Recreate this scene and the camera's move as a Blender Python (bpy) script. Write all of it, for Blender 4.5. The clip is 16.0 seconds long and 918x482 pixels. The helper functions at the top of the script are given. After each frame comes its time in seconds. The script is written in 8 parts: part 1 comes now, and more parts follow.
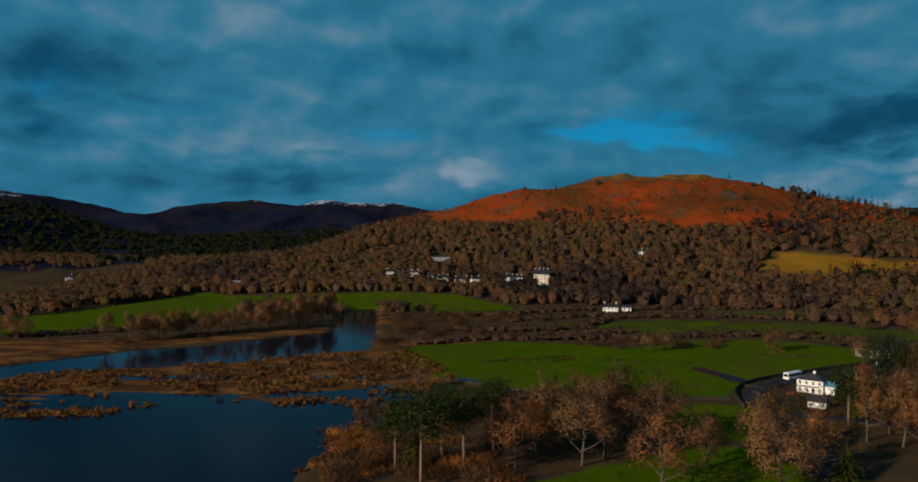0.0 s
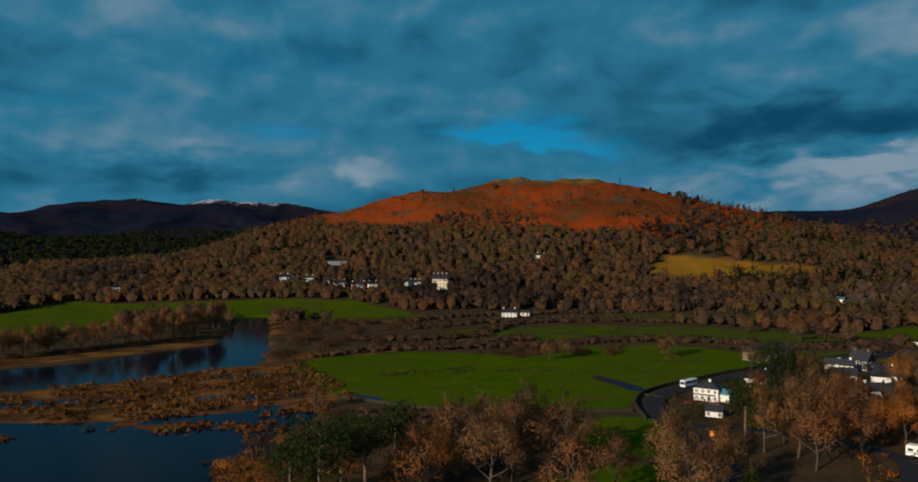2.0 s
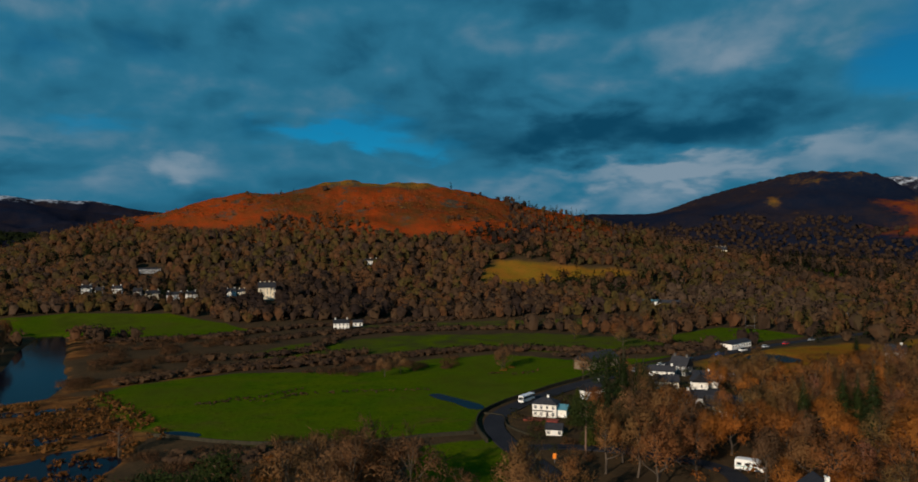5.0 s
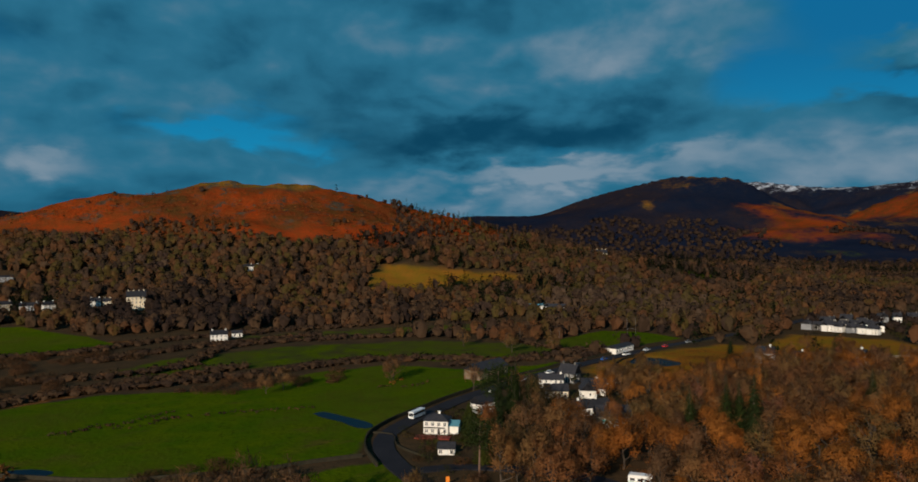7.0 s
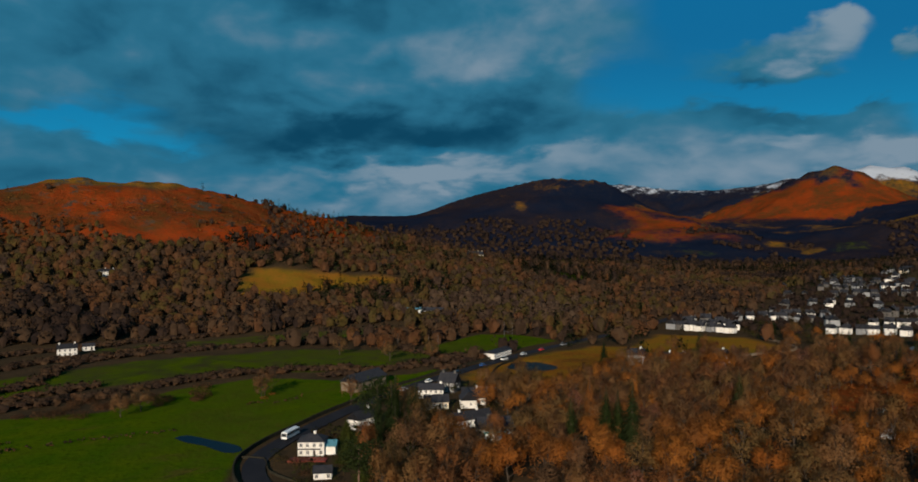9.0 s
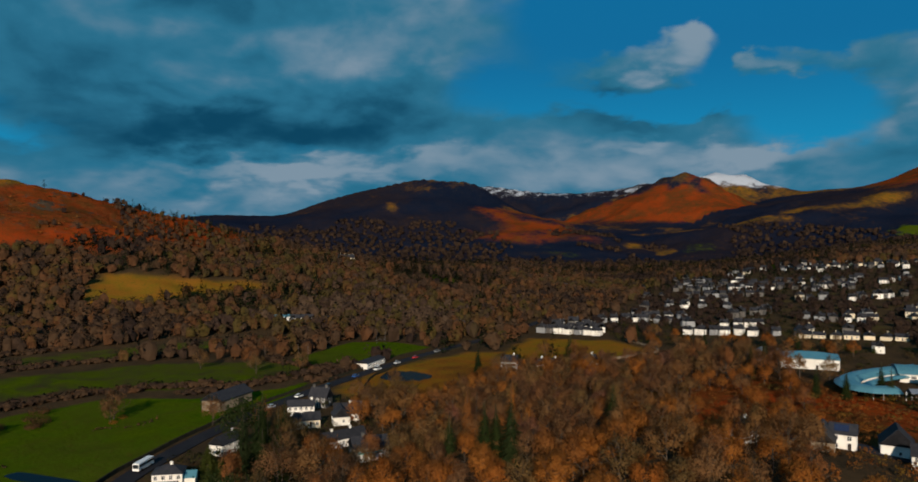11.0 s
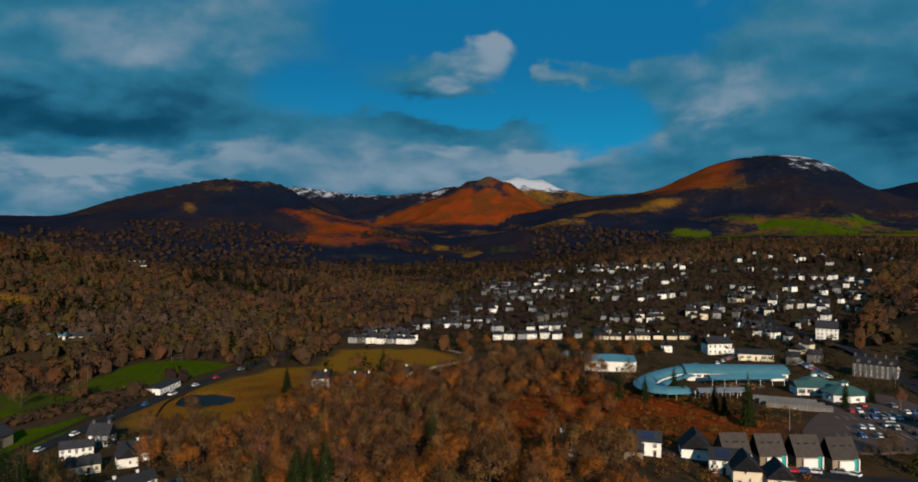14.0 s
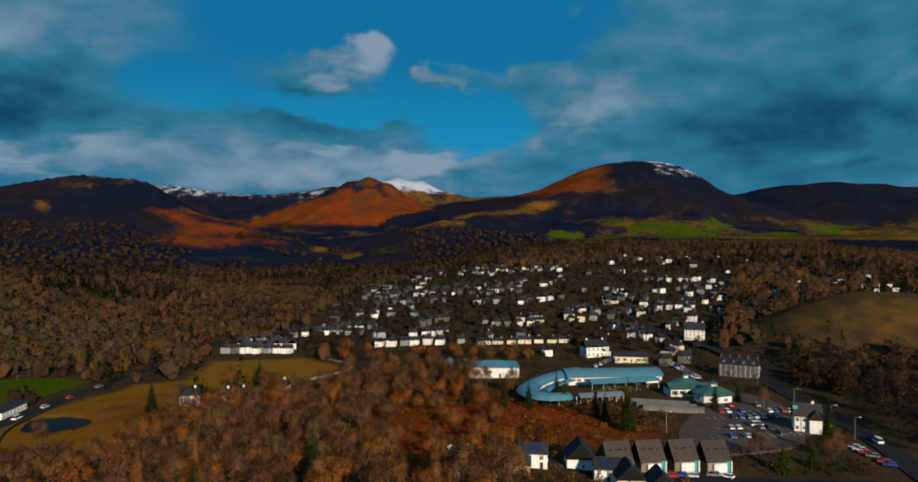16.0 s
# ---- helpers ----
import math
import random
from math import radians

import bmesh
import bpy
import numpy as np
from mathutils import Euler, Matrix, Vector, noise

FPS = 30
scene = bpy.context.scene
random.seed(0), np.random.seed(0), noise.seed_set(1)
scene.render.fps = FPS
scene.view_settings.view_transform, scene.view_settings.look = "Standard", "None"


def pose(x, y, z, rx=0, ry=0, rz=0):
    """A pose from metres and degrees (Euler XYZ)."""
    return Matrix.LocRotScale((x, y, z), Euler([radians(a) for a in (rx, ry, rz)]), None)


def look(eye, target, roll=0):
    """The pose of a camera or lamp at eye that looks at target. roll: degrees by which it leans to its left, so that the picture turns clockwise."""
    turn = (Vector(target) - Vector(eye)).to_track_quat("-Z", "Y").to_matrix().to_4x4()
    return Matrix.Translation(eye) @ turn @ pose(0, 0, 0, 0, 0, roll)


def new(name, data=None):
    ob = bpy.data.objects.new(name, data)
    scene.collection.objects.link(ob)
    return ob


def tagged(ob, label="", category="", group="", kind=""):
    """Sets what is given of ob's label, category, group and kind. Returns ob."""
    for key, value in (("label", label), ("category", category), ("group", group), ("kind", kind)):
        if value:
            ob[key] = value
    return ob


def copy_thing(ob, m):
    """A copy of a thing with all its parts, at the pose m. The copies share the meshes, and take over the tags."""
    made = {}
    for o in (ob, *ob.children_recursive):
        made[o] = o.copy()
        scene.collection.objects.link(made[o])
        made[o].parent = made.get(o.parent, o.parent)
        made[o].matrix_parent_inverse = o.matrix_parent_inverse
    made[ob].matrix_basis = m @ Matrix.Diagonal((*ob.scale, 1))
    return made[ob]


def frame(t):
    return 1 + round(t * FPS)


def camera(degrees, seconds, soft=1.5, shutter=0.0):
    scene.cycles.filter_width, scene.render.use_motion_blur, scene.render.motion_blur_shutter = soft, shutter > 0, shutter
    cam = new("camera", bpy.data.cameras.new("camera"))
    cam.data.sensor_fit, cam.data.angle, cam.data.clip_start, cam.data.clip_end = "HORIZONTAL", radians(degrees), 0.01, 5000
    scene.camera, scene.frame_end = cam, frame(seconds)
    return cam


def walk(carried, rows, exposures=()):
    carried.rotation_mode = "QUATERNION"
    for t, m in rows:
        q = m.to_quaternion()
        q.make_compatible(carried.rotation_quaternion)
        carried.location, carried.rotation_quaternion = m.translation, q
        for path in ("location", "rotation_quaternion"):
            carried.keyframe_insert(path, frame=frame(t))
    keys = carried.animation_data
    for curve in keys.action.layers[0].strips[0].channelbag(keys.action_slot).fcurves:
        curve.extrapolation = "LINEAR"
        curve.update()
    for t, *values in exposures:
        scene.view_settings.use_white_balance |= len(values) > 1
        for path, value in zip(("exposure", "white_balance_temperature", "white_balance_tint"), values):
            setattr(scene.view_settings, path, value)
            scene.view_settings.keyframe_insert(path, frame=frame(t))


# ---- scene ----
cam = camera(64.66, 16.0, soft=1.8)

PATH = [
    # seconds, x, y, z, pitch, roll, yaw
    (0, pose(0.00, 0.00, 51.00, 89.840, 0.098, -0.000)),
    (0.5, pose(-0.33, 2.35, 51.81, 89.837, 0.114, -2.005)),
    (1, pose(-0.68, 4.74, 52.66, 89.833, 0.107, -3.981)),
    (1.5, pose(-0.96, 7.15, 53.63, 89.833, 0.045, -6.029)),
    (2, pose(-1.06, 9.54, 54.56, 89.823, 0.062, -8.181)),
    (2.5, pose(-1.02, 11.98, 55.45, 89.798, 0.055, -10.371)),
    (3, pose(-0.96, 14.46, 56.28, 89.783, 0.026, -12.599)),
    (3.5, pose(-0.84, 16.91, 57.07, 89.794, 0.033, -14.843)),
    (4, pose(-0.64, 19.36, 57.88, 89.805, 0.049, -17.098)),
    (6.5, pose(2.42, 30.68, 61.92, 89.836, 0.144, -28.277)),
    (7, pose(3.28, 33.05, 62.75, 89.846, 0.132, -30.551)),
    (7.5, pose(4.23, 35.30, 63.48, 89.818, 0.123, -32.914)),
    (8, pose(5.18, 37.40, 64.19, 89.799, 0.131, -35.349)),
    (8.5, pose(6.17, 39.35, 65.01, 89.780, 0.111, -37.847)),
    (9, pose(7.25, 41.19, 65.95, 89.745, 0.091, -40.360)),
    (11.5, pose(13.35, 50.24, 70.23, 89.738, -0.076, -53.130)),
    (12, pose(15.01, 51.93, 70.96, 89.733, -0.019, -55.663)),
    (12.5, pose(16.74, 53.44, 71.67, 89.740, -0.005, -58.159)),
    (13, pose(18.58, 54.91, 72.40, 89.767, 0.025, -60.690)),
    (13.5, pose(20.40, 56.36, 73.15, 89.798, 0.018, -63.210)),
    (14, pose(22.22, 57.74, 73.87, 89.802, 0.011, -65.619)),
    (14.5, pose(24.10, 58.96, 74.55, 89.810, -0.018, -67.992)),
    (15, pose(25.94, 60.18, 75.26, 89.801, -0.066, -70.374)),
    (15.5, pose(27.70, 61.25, 75.99, 89.815, -0.115, -72.716)),
    (16, pose(29.34, 62.27, 76.81, 89.838, -0.099, -75.098)),
]
walk(cam, PATH, exposures=[(0, 0.06), (4, -0.02), (7, -0.06), (12, 0.04), (16, 0.10)])

# ---------------------------------------------------------------- world and sun
SUN_AZ, SUN_EL = 234.0, 20.0          # clockwise from +y, and above the horizon


class Nodes:
    """A short way to write node graphs."""

    def __init__(self, tree):
        self.tree = tree
        tree.nodes.clear()

    def add(self, kind, **settings):
        n = self.tree.nodes.new(kind)
        for key, value in settings.items():
            setattr(n, key, value)
        return n

    def put(self, socket, value):
        if isinstance(value, bpy.types.NodeSocket):
            self.tree.links.new(value, socket)
        else:
            socket.default_value = value

    def math(self, op, a, b=0.0, c=0.0, clamp=False):
        n = self.add("ShaderNodeMath", operation=op, use_clamp=clamp)
        for s, val in zip(n.inputs, (a, b, c)):
            self.put(s, val)
        return n.outputs[0]

    def vmath(self, op, a, b=(0, 0, 0)):
        n = self.add("ShaderNodeVectorMath", operation=op)
        self.put(n.inputs[0], a)
        if op == "SCALE":
            self.put(n.inputs["Scale"], b)
        else:
            self.put(n.inputs[1], b)
        return n.outputs[0]

    def ramp(self, x, lo, hi, out_lo=0.0, out_hi=1.0, smooth=True):
        n = self.add("ShaderNodeMapRange", interpolation_type="SMOOTHSTEP" if smooth else "LINEAR")
        for s, val in zip(n.inputs, (x, lo, hi, out_lo, out_hi)):
            self.put(s, val)
        return n.outputs[0]

    def mix(self, f, a, b):
        n = self.add("ShaderNodeMix", data_type="RGBA")
        self.put(n.inputs["Factor"], f)
        cs = [s for s in n.inputs if s.type == "RGBA"]
        for s, val in zip(cs, (a, b)):
            self.put(s, val if isinstance(val, bpy.types.NodeSocket) else (*val[:3], 1.0))
        return [s for s in n.outputs if s.type == "RGBA"][0]

    def noise(self, vec, scale, detail=4.0, rough=0.55, dist=0.0):
        n = self.add("ShaderNodeTexNoise")
        self.put(n.inputs["Vector"], vec)
        n.inputs["Scale"].default_value = scale
        n.inputs["Detail"].default_value = detail
        n.inputs["Roughness"].default_value = rough
        n.inputs["Distortion"].default_value = dist
        return n.outputs[0]

    def attr(self, name):
        return self.add("ShaderNodeAttribute", attribute_name=name).outputs["Fac"]

    def combine(self, x, y, z):
        n = self.add("ShaderNodeCombineXYZ")
        for s, val in zip(n.inputs, (x, y, z)):
            self.put(s, val)
        return n.outputs[0]


def build_world():
    w = bpy.data.worlds.new("sky")
    scene.world = w
    w.use_nodes = True
    g = Nodes(w.node_tree)
    sky = g.add("ShaderNodeTexSky", sky_type="NISHITA", sun_disc=False)
    sky.sun_elevation, sky.sun_rotation = radians(SUN_EL), radians(SUN_AZ)
    d = g.vmath("NORMALIZE", g.add("ShaderNodeTexCoord").outputs["Generated"])
    sep = g.add("ShaderNodeSeparateXYZ")
    g.put(sep.inputs[0], d)
    dx, dy, dz = sep.outputs
    up = g.math("MAXIMUM", dz, 0.0)
    az = g.math("MULTIPLY", g.math("ARCTAN2", dx, dy), 57.2958)
    el = g.math("MULTIPLY", g.math("ARCSINE", dz), 57.2958)
    # clouds are broader than high, the more so towards the horizon
    flat = g.combine(dx, dy, g.math("MULTIPLY", g.math("POWER", g.math("ADD", up, 0.02), 0.72), 1.55))
    warp = g.noise(flat, 5.0, 3.0, 0.5)
    warp2 = g.noise(g.vmath("ADD", flat, (4.1, 1.3, 2.2)), 5.0, 3.0, 0.5)
    flat = g.vmath("ADD", flat, g.combine(g.math("MULTIPLY_ADD", warp, 0.10, -0.05), g.math("MULTIPLY_ADD", warp2, 0.10, -0.05), g.math("MULTIPLY_ADD", warp2, 0.06, -0.03)))
    big = g.noise(flat, 3.6, 5.0, 0.46)
    lumps = g.noise(g.vmath("ADD", flat, (2.7, 5.1, 0.3)), 9.0, 5.0, 0.46)
    # the same lumps a little nearer to the sun: their difference lights one side of each
    lumps_up = g.noise(g.vmath("ADD", flat, (2.7 - 0.015, 5.1 - 0.010, 0.3 + 0.028)), 9.0, 5.0, 0.46)
    big_up = g.noise(g.vmath("ADD", flat, (-0.03, -0.02, 0.05)), 3.6, 5.0, 0.46)
    sides = g.math("ADD", g.math("MULTIPLY", g.math("SUBTRACT", lumps, lumps_up), 0.75), g.math("MULTIPLY", g.math("SUBTRACT", big, big_up), 0.8))
    wisps = g.noise(g.vmath("MULTIPLY", g.vmath("ADD", flat, (1.7, 0.4, 0.2)), (1.0, 1.0, 1.5)), 17.0, 5.0, 0.52)
    azw = g.math("ADD", az, g.math("ADD", g.math("MULTIPLY_ADD", warp, 10.0, -5.0), g.math("MULTIPLY_ADD", lumps, 8.0, -4.0)))
    elw = g.math("ADD", el, g.math("ADD", g.math("MULTIPLY_ADD", warp2, 4.0, -2.0), g.math("MULTIPLY_ADD", wisps, 4.4, -2.2)))

    def blob(a, e, sa, se, amount):
        u = g.math("DIVIDE", g.math("SUBTRACT", azw, a), sa * 1.1)
        v = g.math("DIVIDE", g.math("SUBTRACT", elw, e), se * 1.1)
        r2 = g.math("MULTIPLY_ADD", u, u, g.math("MULTIPLY", v, v))
        return g.math("MULTIPLY", g.math("POWER", 2.718, g.math("MULTIPLY", r2, -1.0)), amount)

    def total(parts):
        out = parts[0]
        for p_ in parts[1:]:
            out = g.math("ADD", out, p_)
        return out

    # where the layer is thick (+) or torn open (-)
    cover = total([g.math("MULTIPLY_ADD", big, 0.55, 0.60), g.math("MULTIPLY_ADD", lumps, 0.40, -0.20), g.math("MULTIPLY_ADD", wisps, 0.22, -0.11)] + [blob(*b) for b in CLOUD_GAPS + CLOUD_BANKS])
    cover = g.ramp(cover, 0.18, 0.86)
    light = total([g.math("MULTIPLY_ADD", big, 0.50, 0.16), g.math("MULTIPLY_ADD", lumps, 0.42, -0.21), sides, g.math("MULTIPLY_ADD", wisps, 0.10, -0.05)] + [blob(*b) for b in CLOUD_LIT + CLOUD_SHADE])
    dark = (0.004, 0.056, 0.113)
    mid = (0.024, 0.158, 0.262)
    pale = (0.200, 0.285, 0.365)
    cloud = g.mix(g.ramp(light, -0.10, 0.48), dark, mid)
    cloud = g.mix(g.ramp(light, 0.38, 1.02), cloud, pale)
    # clear sky between the clouds, deeper overhead
    blue = g.mix(g.ramp(el, 3.0, 15.0), (0.003, 0.265, 0.500), (0.002, 0.142, 0.325))
    clear = g.mix(0.97, g.vmath("SCALE", sky.outputs[0], 0.05), blue)
    out = g.mix(cover, clear, cloud)
    # unseen sky overhead, tinted brighter in red and blue to fill the shade
    out = g.mix(g.ramp(el, 17.0, 42.0), out, g.vmath("MULTIPLY", out, (1.25, 1.0, 1.1)))
    bg = g.add("ShaderNodeBackground")
    g.put(bg.inputs[0], out)
    bg.inputs[1].default_value = 1.0
    g.tree.links.new(bg.outputs[0], g.add("ShaderNodeOutputWorld").inputs[0])


# azimuth, elevation, half widths (degrees), amount
CLOUD_GAPS = [
    (15.6, 7.5, 5.1, 0.9, -0.68), (9.2, 7.7, 3.2, 0.8, -0.45), (15.2, 9.2, 3.9, 1.2, -0.32), (-5.9, 8.5, 3.4, 0.8, -0.36), (-9.8, 13.1, 6.7, 1.3, -0.23), (-20.1, 9.8, 4.9, 0.6, -0.23),
    (-30.3, 10.2, 2.8, 0.6, -0.18), (63.5, 16, 11.9, 4.1, -0.75), (74.6, 10.4, 12.8, 3.1, -0.75), (78.8, 15.9, 10.5, 3.9, -0.8), (59.8, 10.9, 6.5, 2.1, -0.5), (77.7, 7.3, 6, 1.6, -0.6),
    (66.7, 17.2, 11.8, 2.3, -0.5), (53.8, 11, 2.2, 1.8, -0.3), (38.3, 6.7, 1.4, 0.8, -0.25), (77.7, 16.5, 12, 2.8, -0.4),
]
CLOUD_BANKS = [
    (66.1, 14.2, 2.4, 2, 1.35), (63, 12.7, 3.8, 1.4, 1), (78.8, 12.4, 5.4, 1.3, 1.15), (72.8, 12.7, 1.4, 0.8, 1.2), (62.6, 7.4, 1.9, 0.9, 1.3), (59.7, 8.8, 2.2, 1.4, 1.1),
    (66.5, 8.6, 4.3, 0.9, 0.8), (68, 5.9, 7.6, 1.4, 0.9), (50.2, 6.3, 6.7, 1.8, 0.5), (86.8, 9.1, 4.4, 2.3, 0.9), (87.6, 11.5, 2, 1.1, 0.45), (95.7, 10.6, 10.5, 6.1, 0.6),
    (100.8, 15, 12.4, 2.5, 0.45), (41.1, 14.4, 8.8, 5.1, 0.5), (47, 15.4, 5.3, 4.5, 0.3),
]
CLOUD_LIT = [
    (72.8, 12.7, 1.4, 0.7, 0.30), (77, 12.7, 3, 0.8, 0.12),
    (57, 5.2, 16, 1.5, 0.30), (30, 4.6, 12, 1.0, 0.10), (90, 13, 6, 3, 0.10),
    (42.5, 14.6, 7.0, 3.0, 0.30), (48, 15.5, 3.2, 2.3, 0.17), (49.6, 6.4, 2.3, 0.7, 0.26), (39.7, 4.5, 2.8, 0.9, 0.34), (35.6, 4.5, 7.8, 1, 0.19), (31.3, 14.7, 11.1, 2.4, 0.04),
    (38.6, 4.6, 7.7, 1, 0.17), (0, 5.3, 2.8, 0.9, 0.38), (-10.2, 7.1, 2.7, 1, 0.17), (-21.3, 8, 8, 1.4, 0.19), (66.3, 14.3, 2.6, 1.8, 0.6), (62.6, 7.4, 1.8, 0.6, 0.47),
    (46, 5.2, 2.7, 0.8, 0.2), (70.7, 6.4, 4, 0.8, 0.26), (71.2, 6.1, 4.6, 0.9, 0.26), (86.8, 9.7, 3.1, 1.3, 0.42), (87.6, 11.6, 1.3, 0.7, 0.26), (105.1, 6.3, 4.2, 1.4, 0.1),
]
CLOUD_SHADE = [
    (23, 14.5, 10, 4, -0.16), (-28, 13, 8, 4, -0.08),
    (32.4, 8.0, 9.5, 2.0, -0.24), (29, 7.4, 5.5, 1.5, -0.14), (-14.2, 5, 8.7, 1.5, -0.24), (-30.3, 8.6, 2.8, 1, -0.2), (-23.3, 12, 11.7, 1.7, -0.1), (-28.2, 5.2, 6.1, 1.6, -0.13),
    (32.9, 7.8, 6.4, 1.7, -0.13), (62.6, 11.7, 4.1, 0.7, -0.18), (98.9, 9.6, 8.5, 2.5, -0.22), (103.3, 13.9, 7.2, 2.4, -0.12), (103.3, 4.4, 5.7, 0.8, -0.11), (84.1, 6, 2.7, 1.1, -0.2),
    (46.9, 9.2, 7.2, 2.4, -0.1), (25.3, 9.2, 8.6, 1.8, -0.1), (95.7, 6.8, 4.9, 1.7, -0.1),
]
build_world()

sun_data = bpy.data.lights.new("sun", "SUN")
sun_data.energy, sun_data.angle, sun_data.color = 4.4, radians(0.8), (1.0, 0.84, 0.66)
sun = new("sun", sun_data)
a_, e_ = radians(SUN_AZ), radians(SUN_EL)
sun.matrix_world = look((0, 0, 300), (-math.sin(a_) * math.cos(e_) * 100, -math.cos(a_) * math.cos(e_) * 100, 300 - math.sin(e_) * 100))


# ---------------------------------------------------------------- materials
def material(name, rough=0.8, metallic=0.0, specular=0.3):
    m = bpy.data.materials.new(name)
    m.use_nodes = True
    g = Nodes(m.node_tree)
    b = g.add("ShaderNodeBsdfPrincipled")
    b.inputs["Roughness"].default_value = rough
    b.inputs["Metallic"].default_value = metallic
    b.inputs["Specular IOR Level"].default_value = specular
    g.tree.links.new(b.outputs[0], g.add("ShaderNodeOutputMaterial").inputs[0])
    return m, g, b


def surface(name, base, other, scale=1.0, rough=0.8, vary=0.12, bump=0.0, specular=0.3, metallic=0.0):
    """A worn surface: two tones at two scales, and a tone of its own for each object."""
    m, g, b = material(name, rough, metallic, specular)
    p_ = g.add("ShaderNodeNewGeometry").outputs["Position"]
    n1 = g.noise(p_, scale, 5.0, 0.6)
    n2 = g.noise(p_, scale * 9.0, 3.0, 0.6)
    f = g.math("ADD", g.ramp(n1, 0.35, 0.7, 0.0, 0.75), g.math("MULTIPLY_ADD", n2, 0.5, -0.25), clamp=True)
    c = g.mix(f, base, other)
    rnd = g.add("ShaderNodeObjectInfo").outputs["Random"]
    hsv = g.add("ShaderNodeHueSaturation")
    g.put(hsv.inputs["Color"], c)
    g.put(hsv.inputs["Value"], g.ramp(rnd, 0.0, 1.0, 1.0 - vary, 1.0 + vary, False))
    g.put(b.inputs["Base Color"], hsv.outputs[0])
    if bump:
        bn = g.add("ShaderNodeBump")
        bn.inputs["Strength"].default_value = bump
        g.put(bn.inputs["Height"], n2)
        g.put(b.inputs["Normal"], bn.outputs[0])
    return m


def ground_material():
    m, g, b = material("ground_cover", 1.0, 0.0, 0.0)
    p_ = g.add("ShaderNodeNewGeometry").outputs["Position"]
    n_big = g.noise(p_, 0.012, 5.0, 0.6)
    n_mid = g.noise(p_, 0.07, 5.0, 0.6, 0.3)
    n_fine = g.noise(p_, 0.6, 4.0, 0.65)
    edge = g.math("ADD", g.math("MULTIPLY_ADD", n_mid, 0.7, -0.35), g.math("MULTIPLY_ADD", n_fine, 0.4, -0.2))

    n_huge = g.noise(p_, 0.0035, 6.0, 0.6)
    n_reed = g.noise(g.vmath("MULTIPLY", p_, (0.55, 1.4, 1.0)), 0.09, 6.0, 0.68, 0.4)
    n_tuft = g.noise(g.vmath("MULTIPLY", p_, (0.7, 1.3, 1.0)), 0.045, 7.0, 0.68, 0.5)
    wide = g.math("ADD", edge, g.math("ADD", g.math("MULTIPLY_ADD", n_big, 0.8, -0.4), g.math("MULTIPLY_ADD", n_huge, 1.2, -0.6)))

    def cover(name, noise_=edge, lo=0.42, hi=0.58):
        return g.ramp(g.math("ADD", g.attr(name), noise_), lo, hi)

    def tones(a, b2, c2):
        t1 = g.mix(g.ramp(n_mid, 0.35, 0.65), a, b2)
        return g.mix(g.ramp(n_fine, 0.45, 0.75), t1, c2)

    col = tones((0.046, 0.031, 0.018), (0.066, 0.041, 0.021), (0.033, 0.026, 0.015))       # leaf litter
    # dark blue heath tones carry the fells' cloud shade and distance haze
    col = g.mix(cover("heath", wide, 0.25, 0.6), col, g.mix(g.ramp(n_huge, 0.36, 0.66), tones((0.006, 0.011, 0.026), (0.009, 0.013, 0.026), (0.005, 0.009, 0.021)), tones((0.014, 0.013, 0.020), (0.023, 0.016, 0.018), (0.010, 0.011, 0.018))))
    col = g.mix(cover("meadow", wide, 0.2, 0.85), col, tones((0.175, 0.100, 0.010), (0.230, 0.092, 0.012), (0.105, 0.078, 0.010)))
    fern = g.mix(g.ramp(n_big, 0.38, 0.62), tones((0.270, 0.036, 0.006), (0.200, 0.038, 0.008), (0.080, 0.040, 0.010)), tones((0.150, 0.030, 0.008), (0.085, 0.036, 0.010), (0.040, 0.032, 0.011)))
    col = g.mix(cover("bracken", wide, 0.22, 0.82), col, fern)
    col = g.mix(cover("reed"), col, g.mix(g.ramp(n_reed, 0.42, 0.60), tones((0.050, 0.024, 0.012), (0.080, 0.034, 0.013), (0.026, 0.018, 0.011)), tones((0.150, 0.058, 0.016), (0.185, 0.086, 0.028), (0.085, 0.036, 0.012))))
    grass = tones((0.038, 0.074, 0.002), (0.062, 0.088, 0.002), (0.030, 0.048, 0.002))
    grass = g.mix(g.ramp(n_tuft, 0.52, 0.72), grass, tones((0.062, 0.058, 0.010), (0.080, 0.062, 0.012), (0.040, 0.042, 0.008)))
    grass = g.mix(g.ramp(n_big, 0.45, 0.65), grass, tones((0.060, 0.082, 0.005), (0.040, 0.056, 0.005), (0.066, 0.060, 0.008)))
    col = g.mix(cover("grass", g.math("MULTIPLY", edge, 0.55), 0.38, 0.56), col, grass)
    rock = g.math("MULTIPLY", g.ramp(g.noise(p_, 0.045, 7.0, 0.74), 0.55, 0.61), g.attr("rocky"))
    col = g.mix(rock, col, tones((0.050, 0.044, 0.030), (0.074, 0.062, 0.044), (0.030, 0.028, 0.020)))
